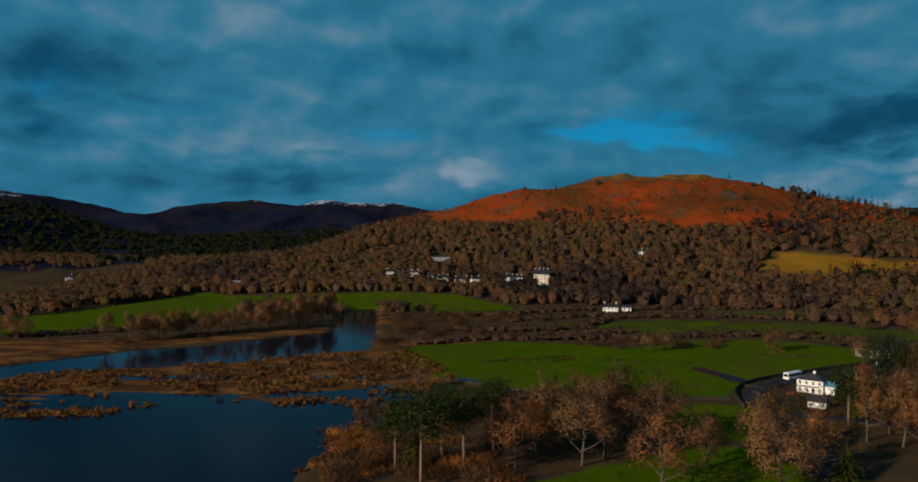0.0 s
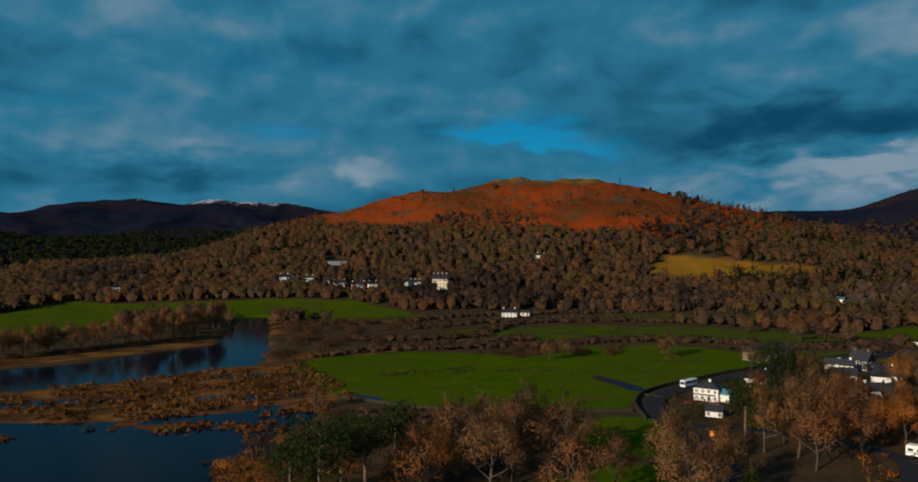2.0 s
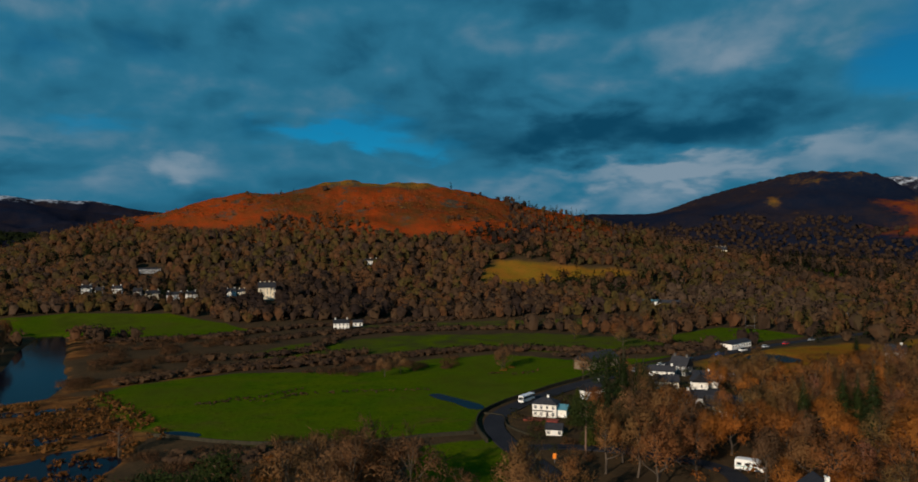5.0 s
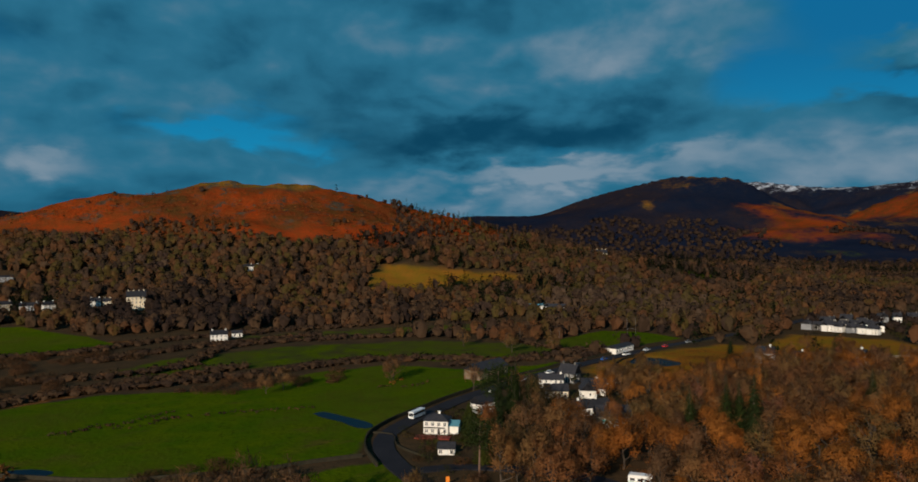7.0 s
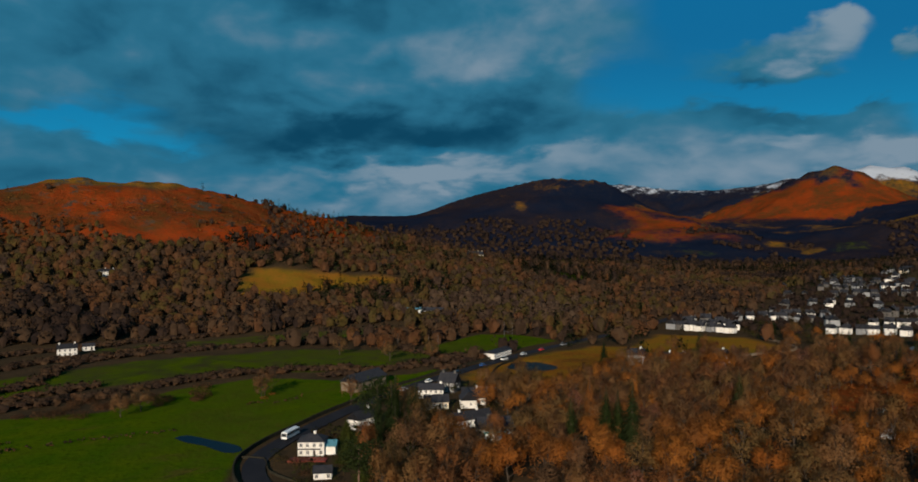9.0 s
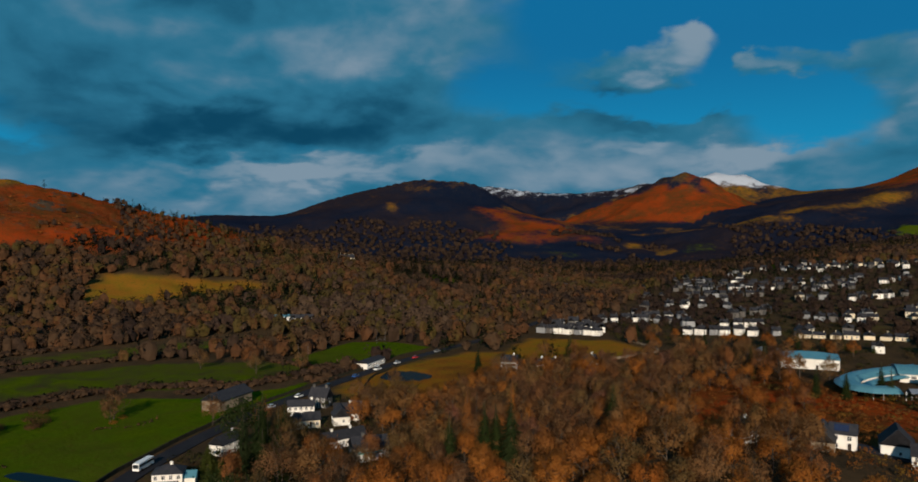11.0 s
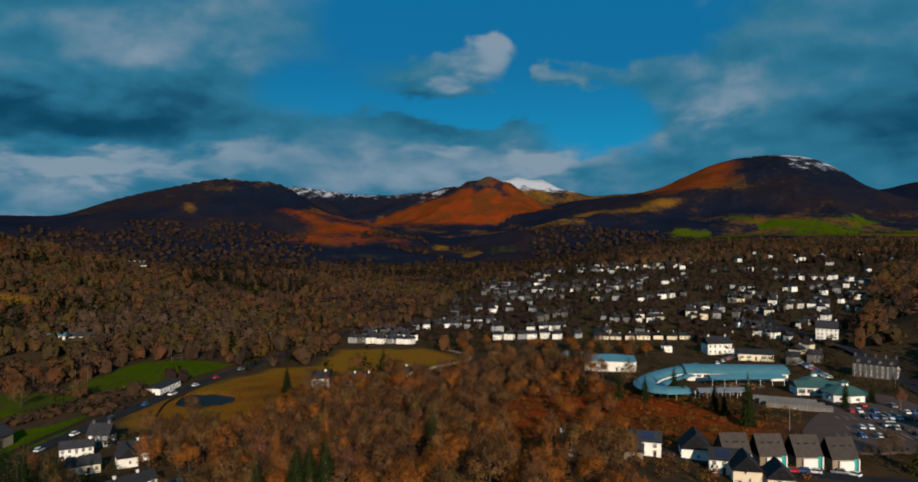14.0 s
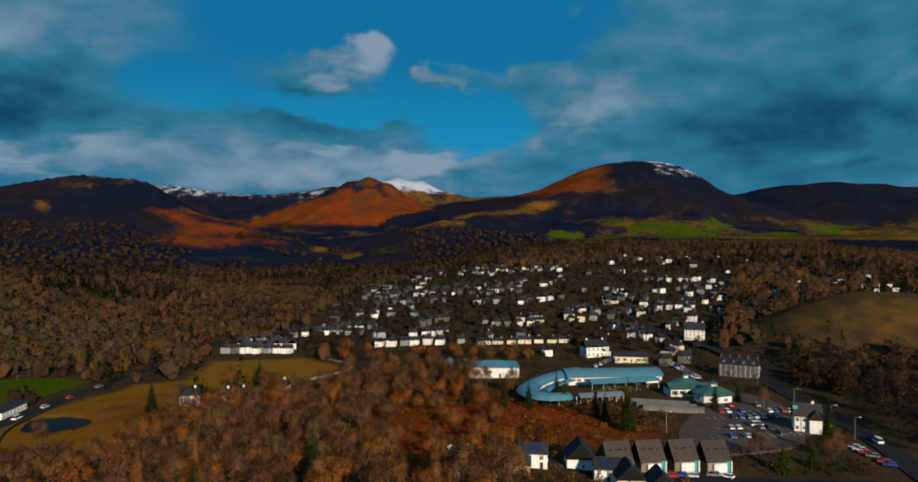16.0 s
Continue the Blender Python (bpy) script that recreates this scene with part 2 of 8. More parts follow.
    col = g.mix(g.ramp(g.math("ADD", g.attr("snow"), g.math("MULTIPLY", g.math("MULTIPLY_ADD", g.noise(p_, 0.02, 8.0, 0.76), 3.2, -1.6), g.ramp(g.attr("snow"), 0.05, 0.4))), 0.34, 0.86),
                col, (0.44, 0.48, 0.54))
    g.put(b.inputs["Base Color"], col)
    bn = g.add("ShaderNodeBump")
    bn.inputs["Strength"].default_value = 0.6
    bn.inputs["Distance"].default_value = 0.5
    g.put(bn.inputs["Height"], n_fine)
    # crags and gullies on the fells
    crag = g.add("ShaderNodeBump")
    g.put(crag.inputs["Strength"], g.math("MAXIMUM", g.math("MULTIPLY", g.attr("rocky"), 0.9), g.math("MULTIPLY", g.attr("heath"), 0.55), clamp=True))
    crag.inputs["Distance"].default_value = 9.0
    g.put(crag.inputs["Height"], g.noise(p_, 0.022, 8.0, 0.68, 0.4))
    g.put(crag.inputs["Normal"], bn.outputs[0])
    g.put(b.inputs["Normal"], crag.outputs[0])
    return m


def water_material():
    m, g, b = material("lake_water", 0.09, 0.0, 0.5)
    p_ = g.add("ShaderNodeNewGeometry").outputs["Position"]
    b.inputs["Base Color"].default_value = (0.003, 0.004, 0.009, 1)
    b.inputs["IOR"].default_value = 1.10
    n1 = g.noise(g.vmath("MULTIPLY", p_, (1.0, 2.2, 1.0)), 0.5, 4.0, 0.6)
    n2 = g.noise(p_, 0.02, 3.0, 0.5)
    bn = g.add("ShaderNodeBump")
    g.put(bn.inputs["Strength"], g.ramp(n2, 0.4, 0.65, 0.10, 0.45))
    bn.inputs["Distance"].default_value = 0.06
    g.put(bn.inputs["Height"], n1)
    g.put(b.inputs["Normal"], bn.outputs[0])
    return m


def foliage_material(name, tones_, tint=False, rough=0.9, spread=0.22, through_=0.45):
    """Twigs or leaves: the tone changes from tree to tree and a little within the crown."""
    m, g, b = material(name, rough, 0.0, 0.0)
    geo = g.add("ShaderNodeNewGeometry")
    which = g.attr("tint") if tint else g.add("ShaderNodeObjectInfo").outputs["Random"]
    n = g.noise(geo.outputs["Position"], 0.22, 3.0, 0.6)
    f = g.math("ADD", which, g.math("MULTIPLY_ADD", n, 0.35, -0.17), clamp=True)
    ramp = g.add("ShaderNodeValToRGB")
    g.put(ramp.inputs[0], f)
    el = ramp.color_ramp.elements
    while len(el) < len(tones_):
        el.new(0.5)
    for i, c in enumerate(tones_):
        el[i].position = i / (len(tones_) - 1)
        el[i].color = (*c, 1)
    hsv = g.add("ShaderNodeHueSaturation")
    g.put(hsv.inputs["Color"], ramp.outputs[0])
    g.put(hsv.inputs["Value"], g.ramp(geo.outputs["Random Per Island"], 0.0, 1.0, 1 - spread, 1 + spread, False))
    g.put(b.inputs["Base Color"], hsv.outputs[0])
    back = g.add("ShaderNodeBsdfTranslucent")
    g.put(back.inputs[0], hsv.outputs[0])
    both = g.add("ShaderNodeMixShader")
    both.inputs[0].default_value = through_
    g.tree.links.new(b.outputs[0], both.inputs[1])
    g.tree.links.new(back.outputs[0], both.inputs[2])
    out = [n_ for n_ in g.tree.nodes if n_.type == "OUTPUT_MATERIAL"][0]
    g.tree.links.new(both.outputs[0], out.inputs[0])
    return m


M = {}
M["ground"] = ground_material()
M["water"] = water_material()
def pond_material():
    m, g, b = material("pond_water", 0.25, 0.0, 0.1)
    b.inputs["Base Color"].default_value = (0.006, 0.006, 0.006, 1)
    b.inputs["IOR"].default_value = 1.25
    p_ = g.add("ShaderNodeNewGeometry").outputs["Position"]
    bn = g.add("ShaderNodeBump")
    bn.inputs["Strength"].default_value = 0.8
    bn.inputs["Distance"].default_value = 0.2
    g.put(bn.inputs["Height"], g.noise(p_, 1.2, 4.0, 0.6))
    g.put(b.inputs["Normal"], bn.outputs[0])
    return m


M["pond"] = pond_material()
M["twigs"] = foliage_material("bare_twigs", [(0.190, 0.098, 0.046), (0.240, 0.122, 0.050), (0.195, 0.118, 0.044), (0.265, 0.104, 0.036), (0.155, 0.086, 0.045)])
M["rust"] = foliage_material("rust_foliage", [(0.320, 0.110, 0.024), (0.370, 0.140, 0.030), (0.265, 0.104, 0.030)])
M["birch"] = foliage_material("purple_twigs", [(0.250, 0.100, 0.058), (0.220, 0.096, 0.054)])
M["needles"] = foliage_material("conifer_needles", [(0.022, 0.034, 0.012), (0.036, 0.050, 0.014), (0.028, 0.040, 0.016)])
M["ivy"] = foliage_material("evergreen_leaves", [(0.050, 0.062, 0.014), (0.075, 0.080, 0.016)])
M["scrub"] = foliage_material("scrub_twigs", [(0.100, 0.050, 0.026), (0.130, 0.064, 0.030), (0.090, 0.052, 0.026)])
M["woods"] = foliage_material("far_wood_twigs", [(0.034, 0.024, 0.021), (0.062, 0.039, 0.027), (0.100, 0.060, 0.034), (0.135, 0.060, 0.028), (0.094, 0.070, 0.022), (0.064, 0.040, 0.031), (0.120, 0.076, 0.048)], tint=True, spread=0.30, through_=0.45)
M["far_conifer"] = foliage_material("far_wood_needles", [(0.014, 0.019, 0.009), (0.026, 0.032, 0.011)], tint=True, spread=0.15, through_=0.45)
M["garden"] = foliage_material("garden_shrub_leaves", [(0.030, 0.030, 0.012), (0.050, 0.050, 0.014), (0.070, 0.040, 0.018), (0.034, 0.042, 0.012)], tint=True, spread=0.3)
M["undergrowth"] = foliage_material("undergrowth_leaves", [(0.210, 0.080, 0.022), (0.150, 0.074, 0.024), (0.300, 0.090, 0.018), (0.140, 0.098, 0.022), (0.230, 0.078, 0.022)], tint=True, spread=0.25)
M["reeds"] = foliage_material("reed_stems", [(0.085, 0.040, 0.018), (0.150, 0.060, 0.018), (0.200, 0.090, 0.028), (0.120, 0.052, 0.018)], tint=True, spread=0.2)
M["bark"] = surface("bark", (0.050, 0.038, 0.028), (0.085, 0.062, 0.044), 0.8, 0.95, 0.25)
M["pale_bark"] = surface("pale_bark", (0.20, 0.12, 0.085), (0.13, 0.08, 0.058), 0.8, 0.9, 0.2)
M["white"] = surface("white_render", (0.80, 0.78, 0.73), (0.68, 0.66, 0.60), 0.4, 0.85, 0.08)
M["cream"] = surface("cream_render", (0.74, 0.64, 0.46), (0.66, 0.56, 0.40), 0.4, 0.85, 0.08)
M["stone"] = surface("slate_stone_wall", (0.085, 0.082, 0.078), (0.14, 0.125, 0.11), 1.2, 0.9, 0.2, 0.3)
M["dark_wall"] = surface("mossy_field_wall", (0.030, 0.028, 0.020), (0.050, 0.042, 0.028), 0.6, 0.95, 0.2, 0.3, 0.0)
# grey that puts cloud shade into white town walls
M["shade_grey"] = surface("grey_pebbledash", (0.26, 0.27, 0.28), (0.19, 0.20, 0.21), 0.5, 0.9, 0.25)
M["buff"] = surface("buff_stone_wall", (0.26, 0.20, 0.14), (0.19, 0.15, 0.105), 1.0, 0.9, 0.15, 0.3)
M["slate"] = surface("slate_roof", (0.022, 0.023, 0.028), (0.038, 0.037, 0.041), 0.8, 0.75, 0.25, 0.3, 0.12)
M["brown_roof"] = surface("brown_tile_roof", (0.040, 0.032, 0.028), (0.062, 0.050, 0.042), 0.8, 0.8, 0.15, 0.3)
M["teal"] = surface("teal_metal_roof", (0.060, 0.185, 0.240), (0.090, 0.230, 0.280), 0.25, 0.42, 0.08, 0.0, 0.5)
M["green_roof"] = surface("green_metal_roof", (0.040, 0.095, 0.085), (0.05, 0.115, 0.10), 0.3, 0.5, 0.08)
M["turquoise"] = surface("turquoise_paint", (0.03, 0.30, 0.28), (0.04, 0.36, 0.33), 0.8, 0.5, 0.1)
M["frame"] = surface("white_paint", (0.78, 0.78, 0.76), (0.70, 0.70, 0.68), 2.0, 0.5, 0.05)
M["dark"] = surface("dark_timber", (0.035, 0.028, 0.024), (0.06, 0.045, 0.035), 2.0, 0.7, 0.1)
M["timber"] = surface("weathered_boards", (0.26, 0.20, 0.14), (0.19, 0.15, 0.11), 0.8, 0.85, 0.1)
M["red"] = surface("red_paving", (0.26, 0.045, 0.028), (0.20, 0.04, 0.028), 0.8, 0.8, 0.1)
M["asphalt"] = surface("asphalt", (0.014, 0.014, 0.018), (0.024, 0.023, 0.027), 0.15, 0.9, 0.05, 0.2, 0.12)
M["gravel"] = surface("car_park_tarmac", (0.060, 0.036, 0.027), (0.082, 0.050, 0.037), 0.12, 0.85, 0.05, 0.2)
M["line"] = surface("road_paint", (0.70, 0.70, 0.66), (0.55, 0.55, 0.52), 0.8, 0.7)
M["rubber"] = surface("tyre_rubber", (0.02, 0.02, 0.02), (0.03, 0.03, 0.03), 3.0, 0.8)
M["polythene"] = surface("polytunnel_film", (0.17, 0.145, 0.12), (0.12, 0.10, 0.085), 0.3, 0.45, 0.1, 0.0, 0.5)
M["metal"] = surface("galvanised_metal", (0.35, 0.35, 0.36), (0.28, 0.28, 0.29), 1.0, 0.45, 0.05, 0.0, 0.5, 0.7)
M["orange"] = surface("orange_paint", (0.75, 0.22, 0.02), (0.65, 0.18, 0.02), 2.0, 0.5)
M["solar"] = surface("solar_panel", (0.015, 0.02, 0.05), (0.02, 0.03, 0.07), 1.0, 0.15, 0.1, 0.0, 0.6)


def plain(name, colour, rough, specular=0.5, metallic=0.0):
    m, g, b = material(name, rough, metallic, specular)
    b.inputs["Base Color"].default_value = (*colour, 1)
    return m


M["glass"] = plain("window_glass", (0.02, 0.025, 0.03), 0.05, 0.8)
for nm, c in (("silver", (0.62, 0.63, 0.64)), ("white", (0.82, 0.82, 0.80)), ("red", (0.50, 0.03, 0.03)), ("blue", (0.03, 0.09, 0.28)),
              ("black", (0.02, 0.02, 0.024)), ("grey", (0.20, 0.21, 0.22)), ("lime", (0.35, 0.62, 0.05)), ("yellow", (0.70, 0.50, 0.04))):
    M["car_" + nm] = plain("car_paint_" + nm, c, 0.22, 0.6)


# ---------------------------------------------------------------- building helpers
def mesh_from(name, verts, faces, mats, face_mats=None, smooth=False):
    me = bpy.data.meshes.new(name)
    me.from_pydata([tuple(v) for v in verts], [], [tuple(f) for f in faces])
    for m in (mats if isinstance(mats, (list, tuple)) else [mats]):
        me.materials.append(m)
    if face_mats is not None:
        me.polygons.foreach_set("material_index", face_mats)
    if smooth:
        me.polygons.foreach_set("use_smooth", [True] * len(me.polygons))
    me.update()
    return me


def tri_mesh(name, tris, mat, attributes=(), normals=None):
    """A mesh of loose triangles from an array (n, 3, 3), shaded along the given normals."""
    if normals is not None:
        flat = np.cross(tris[:, 1] - tris[:, 0], tris[:, 2] - tris[:, 0])
        wrong = (flat * normals.sum(1)).sum(1) < 0
        tris = tris.copy()
        tris[wrong] = tris[wrong][:, ::-1]
        normals = normals.copy()
        normals[wrong] = normals[wrong][:, ::-1]
    n = len(tris)
    me = bpy.data.meshes.new(name)
    me.vertices.add(n * 3)
    me.vertices.foreach_set("co", np.ascontiguousarray(tris, dtype=np.float32).ravel())
    me.loops.add(n * 3)
    me.loops.foreach_set("vertex_index", np.arange(n * 3, dtype=np.int32))
    me.polygons.add(n)
    me.polygons.foreach_set("loop_start", np.arange(0, n * 3, 3, dtype=np.int32))
    me.materials.append(mat)
    for key, values in attributes:
        at = me.attributes.new(key, "FLOAT", "POINT")
        at.data.foreach_set("value", np.repeat(values, 3).astype(np.float32))
    me.update(calc_edges=True)
    if normals is not None:
        me.polygons.foreach_set("use_smooth", np.ones(n, bool))
        me.normals_split_custom_set_from_vertices(normals.reshape(-1, 3).astype(np.float32))
    return me


def part(name, me, parent, label="", m=None):
    """One mesh object under a thing or a part."""
    if isinstance(me, bmesh.types.BMesh):
        raise TypeError
    ob = new(name, me)
    ob.parent = parent
    if m is not None:
        ob.matrix_basis = m
    if label:
        ob["label"] = label
    return ob


class Shape:
    """Collects boxes, prisms and tubes into one mesh."""

    def __init__(self):
        self.v, self.f, self.mi = [], [], []

    def poly(self, verts, faces, mi=0):
        k = len(self.v)
        self.v += [tuple(p_) for p_ in verts]
        self.f += [tuple(i + k for i in f) for f in faces]
        self.mi += [mi] * len(faces)
        return self

    def box(self, x0, y0, z0, x1, y1, z1, mi=0):
        vs = [(x, y, z) for z in (z0, z1) for y in (y0, y1) for x in (x0, x1)]
        return self.poly(vs, [(0, 2, 3, 1), (4, 5, 7, 6), (0, 1, 5, 4), (2, 6, 7, 3), (0, 4, 6, 2), (1, 3, 7, 5)], mi)

    def tube(self, a, b, ra, rb, sides=6, mi=0, cap=True):
        a, b = Vector(a), Vector(b)
        w = (b - a).normalized()
        u = w.orthogonal().normalized()
        t = w.cross(u)
        vs = []
        for c, r in ((a, ra), (b, rb)):
            for i in range(sides):
                an = 2 * math.pi * i / sides
                vs.append(c + (u * math.cos(an) + t * math.sin(an)) * r)
        fs = [(i, (i + 1) % sides, sides + (i + 1) % sides, sides + i) for i in range(sides)]
        if cap:
            fs += [tuple(range(sides))[::-1], tuple(range(sides, 2 * sides))]
        return self.poly(vs, fs, mi)

    def mesh(self, name, mats, smooth=False):
        return mesh_from(name, self.v, self.f, mats, self.mi, smooth)


def lattice(ix, iy, seed):
    h = (ix.astype(np.int64) * 374761393 + iy.astype(np.int64) * 668265263 + seed * 974711) & 0x7FFFFFFF
    h = ((h ^ (h >> 13)) * 1274126177) & 0x7FFFFFFF
    return ((h ^ (h >> 16)) & 0xFFFF) / 65535.0


def fbm(x, y, size, octaves=4, seed=1, gain=0.5):
    """Smooth noise between about -1 and 1."""
    out, amp, tot = 0.0, 1.0, 0.0
    for o in range(octaves):
        u, v = x / size * 2 ** o, y / size * 2 ** o
        iu, iv = np.floor(u), np.floor(v)
        fu, fv = u - iu, v - iv
        fu, fv = fu * fu * (3 - 2 * fu), fv * fv * (3 - 2 * fv)
        a, b = lattice(iu, iv, seed + o), lattice(iu + 1, iv, seed + o)
        c, d = lattice(iu, iv + 1, seed + o), lattice(iu + 1, iv + 1, seed + o)
        out = out + amp * ((a + (b - a) * fu) * (1 - fv) + (c + (d - c) * fu) * fv)
        tot += amp
        amp *= gain
    return out / tot * 2 - 1


def step(x, a, b):
    t = np.clip((x - a) / (b - a), 0, 1)
    return t * t * (3 - 2 * t)


def poly_distance(x, y, poly):
    """Metres inside (+) or outside (-) a polygon."""
    inside = np.zeros(np.shape(x), bool)
    best = np.full(np.shape(x), 1e9)
    n = len(poly)
    for i in range(n):
        (ax, ay), (bx, by) = poly[i], poly[(i + 1) % n]
        dx, dy = bx - ax, by - ay
        t = np.clip(((x - ax) * dx + (y - ay) * dy) / (dx * dx + dy * dy), 0, 1)
        best = np.minimum(best, np.hypot(x - ax - t * dx, y - ay - t * dy))
        cross = ((ay > y) != (by > y)) & (x < (bx - ax) * (y - ay) / ((by - ay) if by != ay else 1e-9) + ax)
        inside ^= cross
    return np.where(inside, best, -best)


def line_distance(x, y, knots):
    """Distance to a line of knots (x, y, z), and the z of the nearest place on it."""
    best, z = np.full(np.shape(x), 1e9), np.zeros(np.shape(x))
    for (ax, ay, az_), (bx, by, bz) in zip(knots, knots[1:]):
        dx, dy = bx - ax, by - ay
        t = np.clip(((x - ax) * dx + (y - ay) * dy) / (dx * dx + dy * dy), 0, 1)
        d = np.hypot(x - ax - t * dx, y - ay - t * dy)
        near = d < best
        best = np.where(near, d, best)
        z = np.where(near, az_ + t * (bz - az_), z)
    return best, z


def curve_points(knots, gap):
    """Even points along a smooth line through the knots."""
    k = np.array([knots[0]] + list(knots) + [knots[-1]], float)
    out = []
    for i in range(1, len(k) - 2):
        n = max(2, int(np.hypot(*(k[i + 1] - k[i])[:2]) / gap))
        for t in np.arange(n) / n:
            out.append(0.5 * (2 * k[i] + (k[i + 1] - k[i - 1]) * t + (2 * k[i - 1] - 5 * k[i] + 4 * k[i + 1] - k[i + 2]) * t ** 2 +
                              (3 * k[i] - k[i - 1] - 3 * k[i + 1] + k[i + 2]) * t ** 3))
    out.append(k[-1])
    return np.array(out)


# ---------------------------------------------------------------- the plan of the land
RIVER = [(-520, 130), (-170, 268), (-139, 284), (-104, 297), (-72, 314), (-44, 332), (-40, 358), (-48, 411), (-54, 470), (-62, 530), (-76, 530), (-75, 464),
         (-71, 400), (-100, 372), (-121, 346), (-150, 335), (-163, 318), (-186, 293), (-520, 190)]
LAKE = [(-900, 120), (-400, 160), (-131, 206), (-107, 209), (-88, 222), (-58, 213), (-40, 194), (-34, 161), (-30, 100), (-10, -60), (30, -300), (-900, -300)]
MARSH = [(-520, 140), (-170, 270), (-104, 297), (-44, 332), (-28, 328), (-12, 285), (-6, 255), (-14, 230), (-20, 190), (-34, 161), (-88, 200), (-400, 120)]
REEDS = [(-520, 200), (-186, 293), (-150, 335), (-100, 372), (-71, 400), (-76, 412), (-112, 382), (-181, 362), (-222, 360), (-520, 330)]
REED_BANK = [(-40, 332), (-10, 342), (26, 356), (20, 366), (-30, 362), (-38, 372), (-46, 420), (-40, 420), (-30, 500), (45, 505), (60, 520), (-60, 525)]
FIELD_MAIN = [(-28, 326), (-14, 342), (26, 354), (81, 333), (115, 356), (155, 357), (178, 330), (215, 318), (232, 322), (205, 300), (165, 289), (127, 272), (99, 251),
              (83, 227), (58, 229), (23, 235), (-11, 270)]
FIELD_LEFT = [(-520, 400), (-224, 376), (-178, 412), (-142, 527), (-159, 586), (-215, 600), (-255, 540), (-280, 474), (-400, 450), (-520, 445)]
FIELD_FAR = [(-160, 585), (-105, 588), (-67, 596), (-3, 583), (33, 541), (47, 507), (20, 497), (-3, 491), (-48, 518), (-95, 526), (-150, 540)]
FIELD_STRIP = [(20, 402), (60, 372), (150, 385), (175, 350), (255, 330), (282, 345), (258, 385), (215, 430), (130, 450), (60, 440)]
FIELD_STRIP_FAR = [(110, 470), (200, 450), (300, 440), (320, 470), (200, 500), (110, 510)]
PITCH = [(258, 376), (334, 404), (351, 384), (350, 350), (274, 337)]
PADDOCK = [(62, 218), (90, 217), (86, 196), (70, 178), (54, 192)]
LAWN = [(0, 140), (30, 158), (58, 176), (74, 170), (70, 130), (20, 120)]
ROUGH_MEADOW = [(220, 280), (228, 299), (252, 310), (293, 320), (353, 321), (362, 302), (318, 268), (276, 258), (230, 260)]
TOWN_GREEN = [(345, 262), (352, 300), (420, 322), (440, 270), (410, 232), (372, 236)]
HILL_MEADOW = [(248, 600), (260, 624), (290, 652), (320, 632), (340, 612), (372, 600), (396, 580), (380, 568), (340, 578), (322, 582), (286, 576), (262, 586)]
HEATH_SLOPE = [(215, 122), (240, 104), (262, 88), (285, 60), (312, 56), (345, 84), (356, 118), (320, 160), (262, 175)]
OPEN_SLOPE = [(308, 172), (357, 156), (354, 117), (307, 86), (256, 89), (240, 115), (246, 140)]
POND = [(279, 314), (286, 304), (285, 288), (274, 283), (263, 290), (261, 303), (270, 311)]
BANK_KNOLL = (520.0, -75.0)
VALLEY_FIELDS = [[(952, 920), (981, 822), (816, 690), (792, 772)], [(1056, 788), (1087, 683), (915, 582), (890, 670)], [(698, 573), (705, 549), (613, 482), (607, 503)], [(624, 599), (633, 567), (565, 510), (557, 539)], [(989, 954), (1033, 915), (827, 740), (792, 771)]]
CAR_PARK = [(283, 44), (306, 53), (364, 38), (384, 22), (362, 8), (306, 11)]

HILL = [(-330, 930, 10), (-220, 890, 23), (-163, 902, 39), (-121, 909, 57), (-84, 913, 72), (-38, 916, 80), (2, 917, 89), (30, 916, 98), (71, 914, 108), (114, 910, 109),
        (142, 906, 115), (181, 898, 126), (206, 893, 128), (234, 886, 122), (262, 878, 127), (283, 871, 126), (317, 859, 118), (350, 846, 111), (382, 831, 102),
        (413, 816, 96), (438, 803, 89), (495, 778, 74), (556, 744, 54), (610, 723, 40), (690, 740, 26)]
FAR_LEFT = [(-2100, 1900, 230), (-1576, 2314, 215), (-1353, 2451, 189), (-1227, 2517, 160), (-1117, 2568, 129), (-1019, 2608, 165), (-887, 2656, 184), (-749, 2698, 193),
            (-625, 2729, 172), (-498, 2755, 178), (-367, 2776, 160), (-234, 2790, 147), (-99, 2798, 134), (36, 2800, 138), (400, 2850, 130)]
SNOW_LEFT = [(-800, 3500, 205), (-640, 3450, 240), (-500, 3480, 225), (-330, 3520, 225), (-150, 3500, 190), (100, 3500, 165), (900, 3300, 160), (1200, 3100, 155)]
DARK_LEFT = [(-1700, 1100, 150), (-1016, 1606, 131), (-959, 1640, 126), (-897, 1675, 105), (-810, 1719, 67), (-691, 1770, 50), (-563, 1815, 57), (-453, 1845, 64), (-338, 1870, 66),
             (-249, 1884, 62), (0, 1900, 55)]
SCAR = [(1000, 2380, 110), (1239, 2235, 128), (1320, 2187, 140), (1515, 2055, 140), (1599, 1989, 179), (1697, 1905, 216), (1792, 1813, 249), (1872, 1729, 271), (1911, 1685, 260),
        (1974, 1609, 259), (2023, 1545, 215), (2070, 1480, 165), (2136, 1379, 118)]
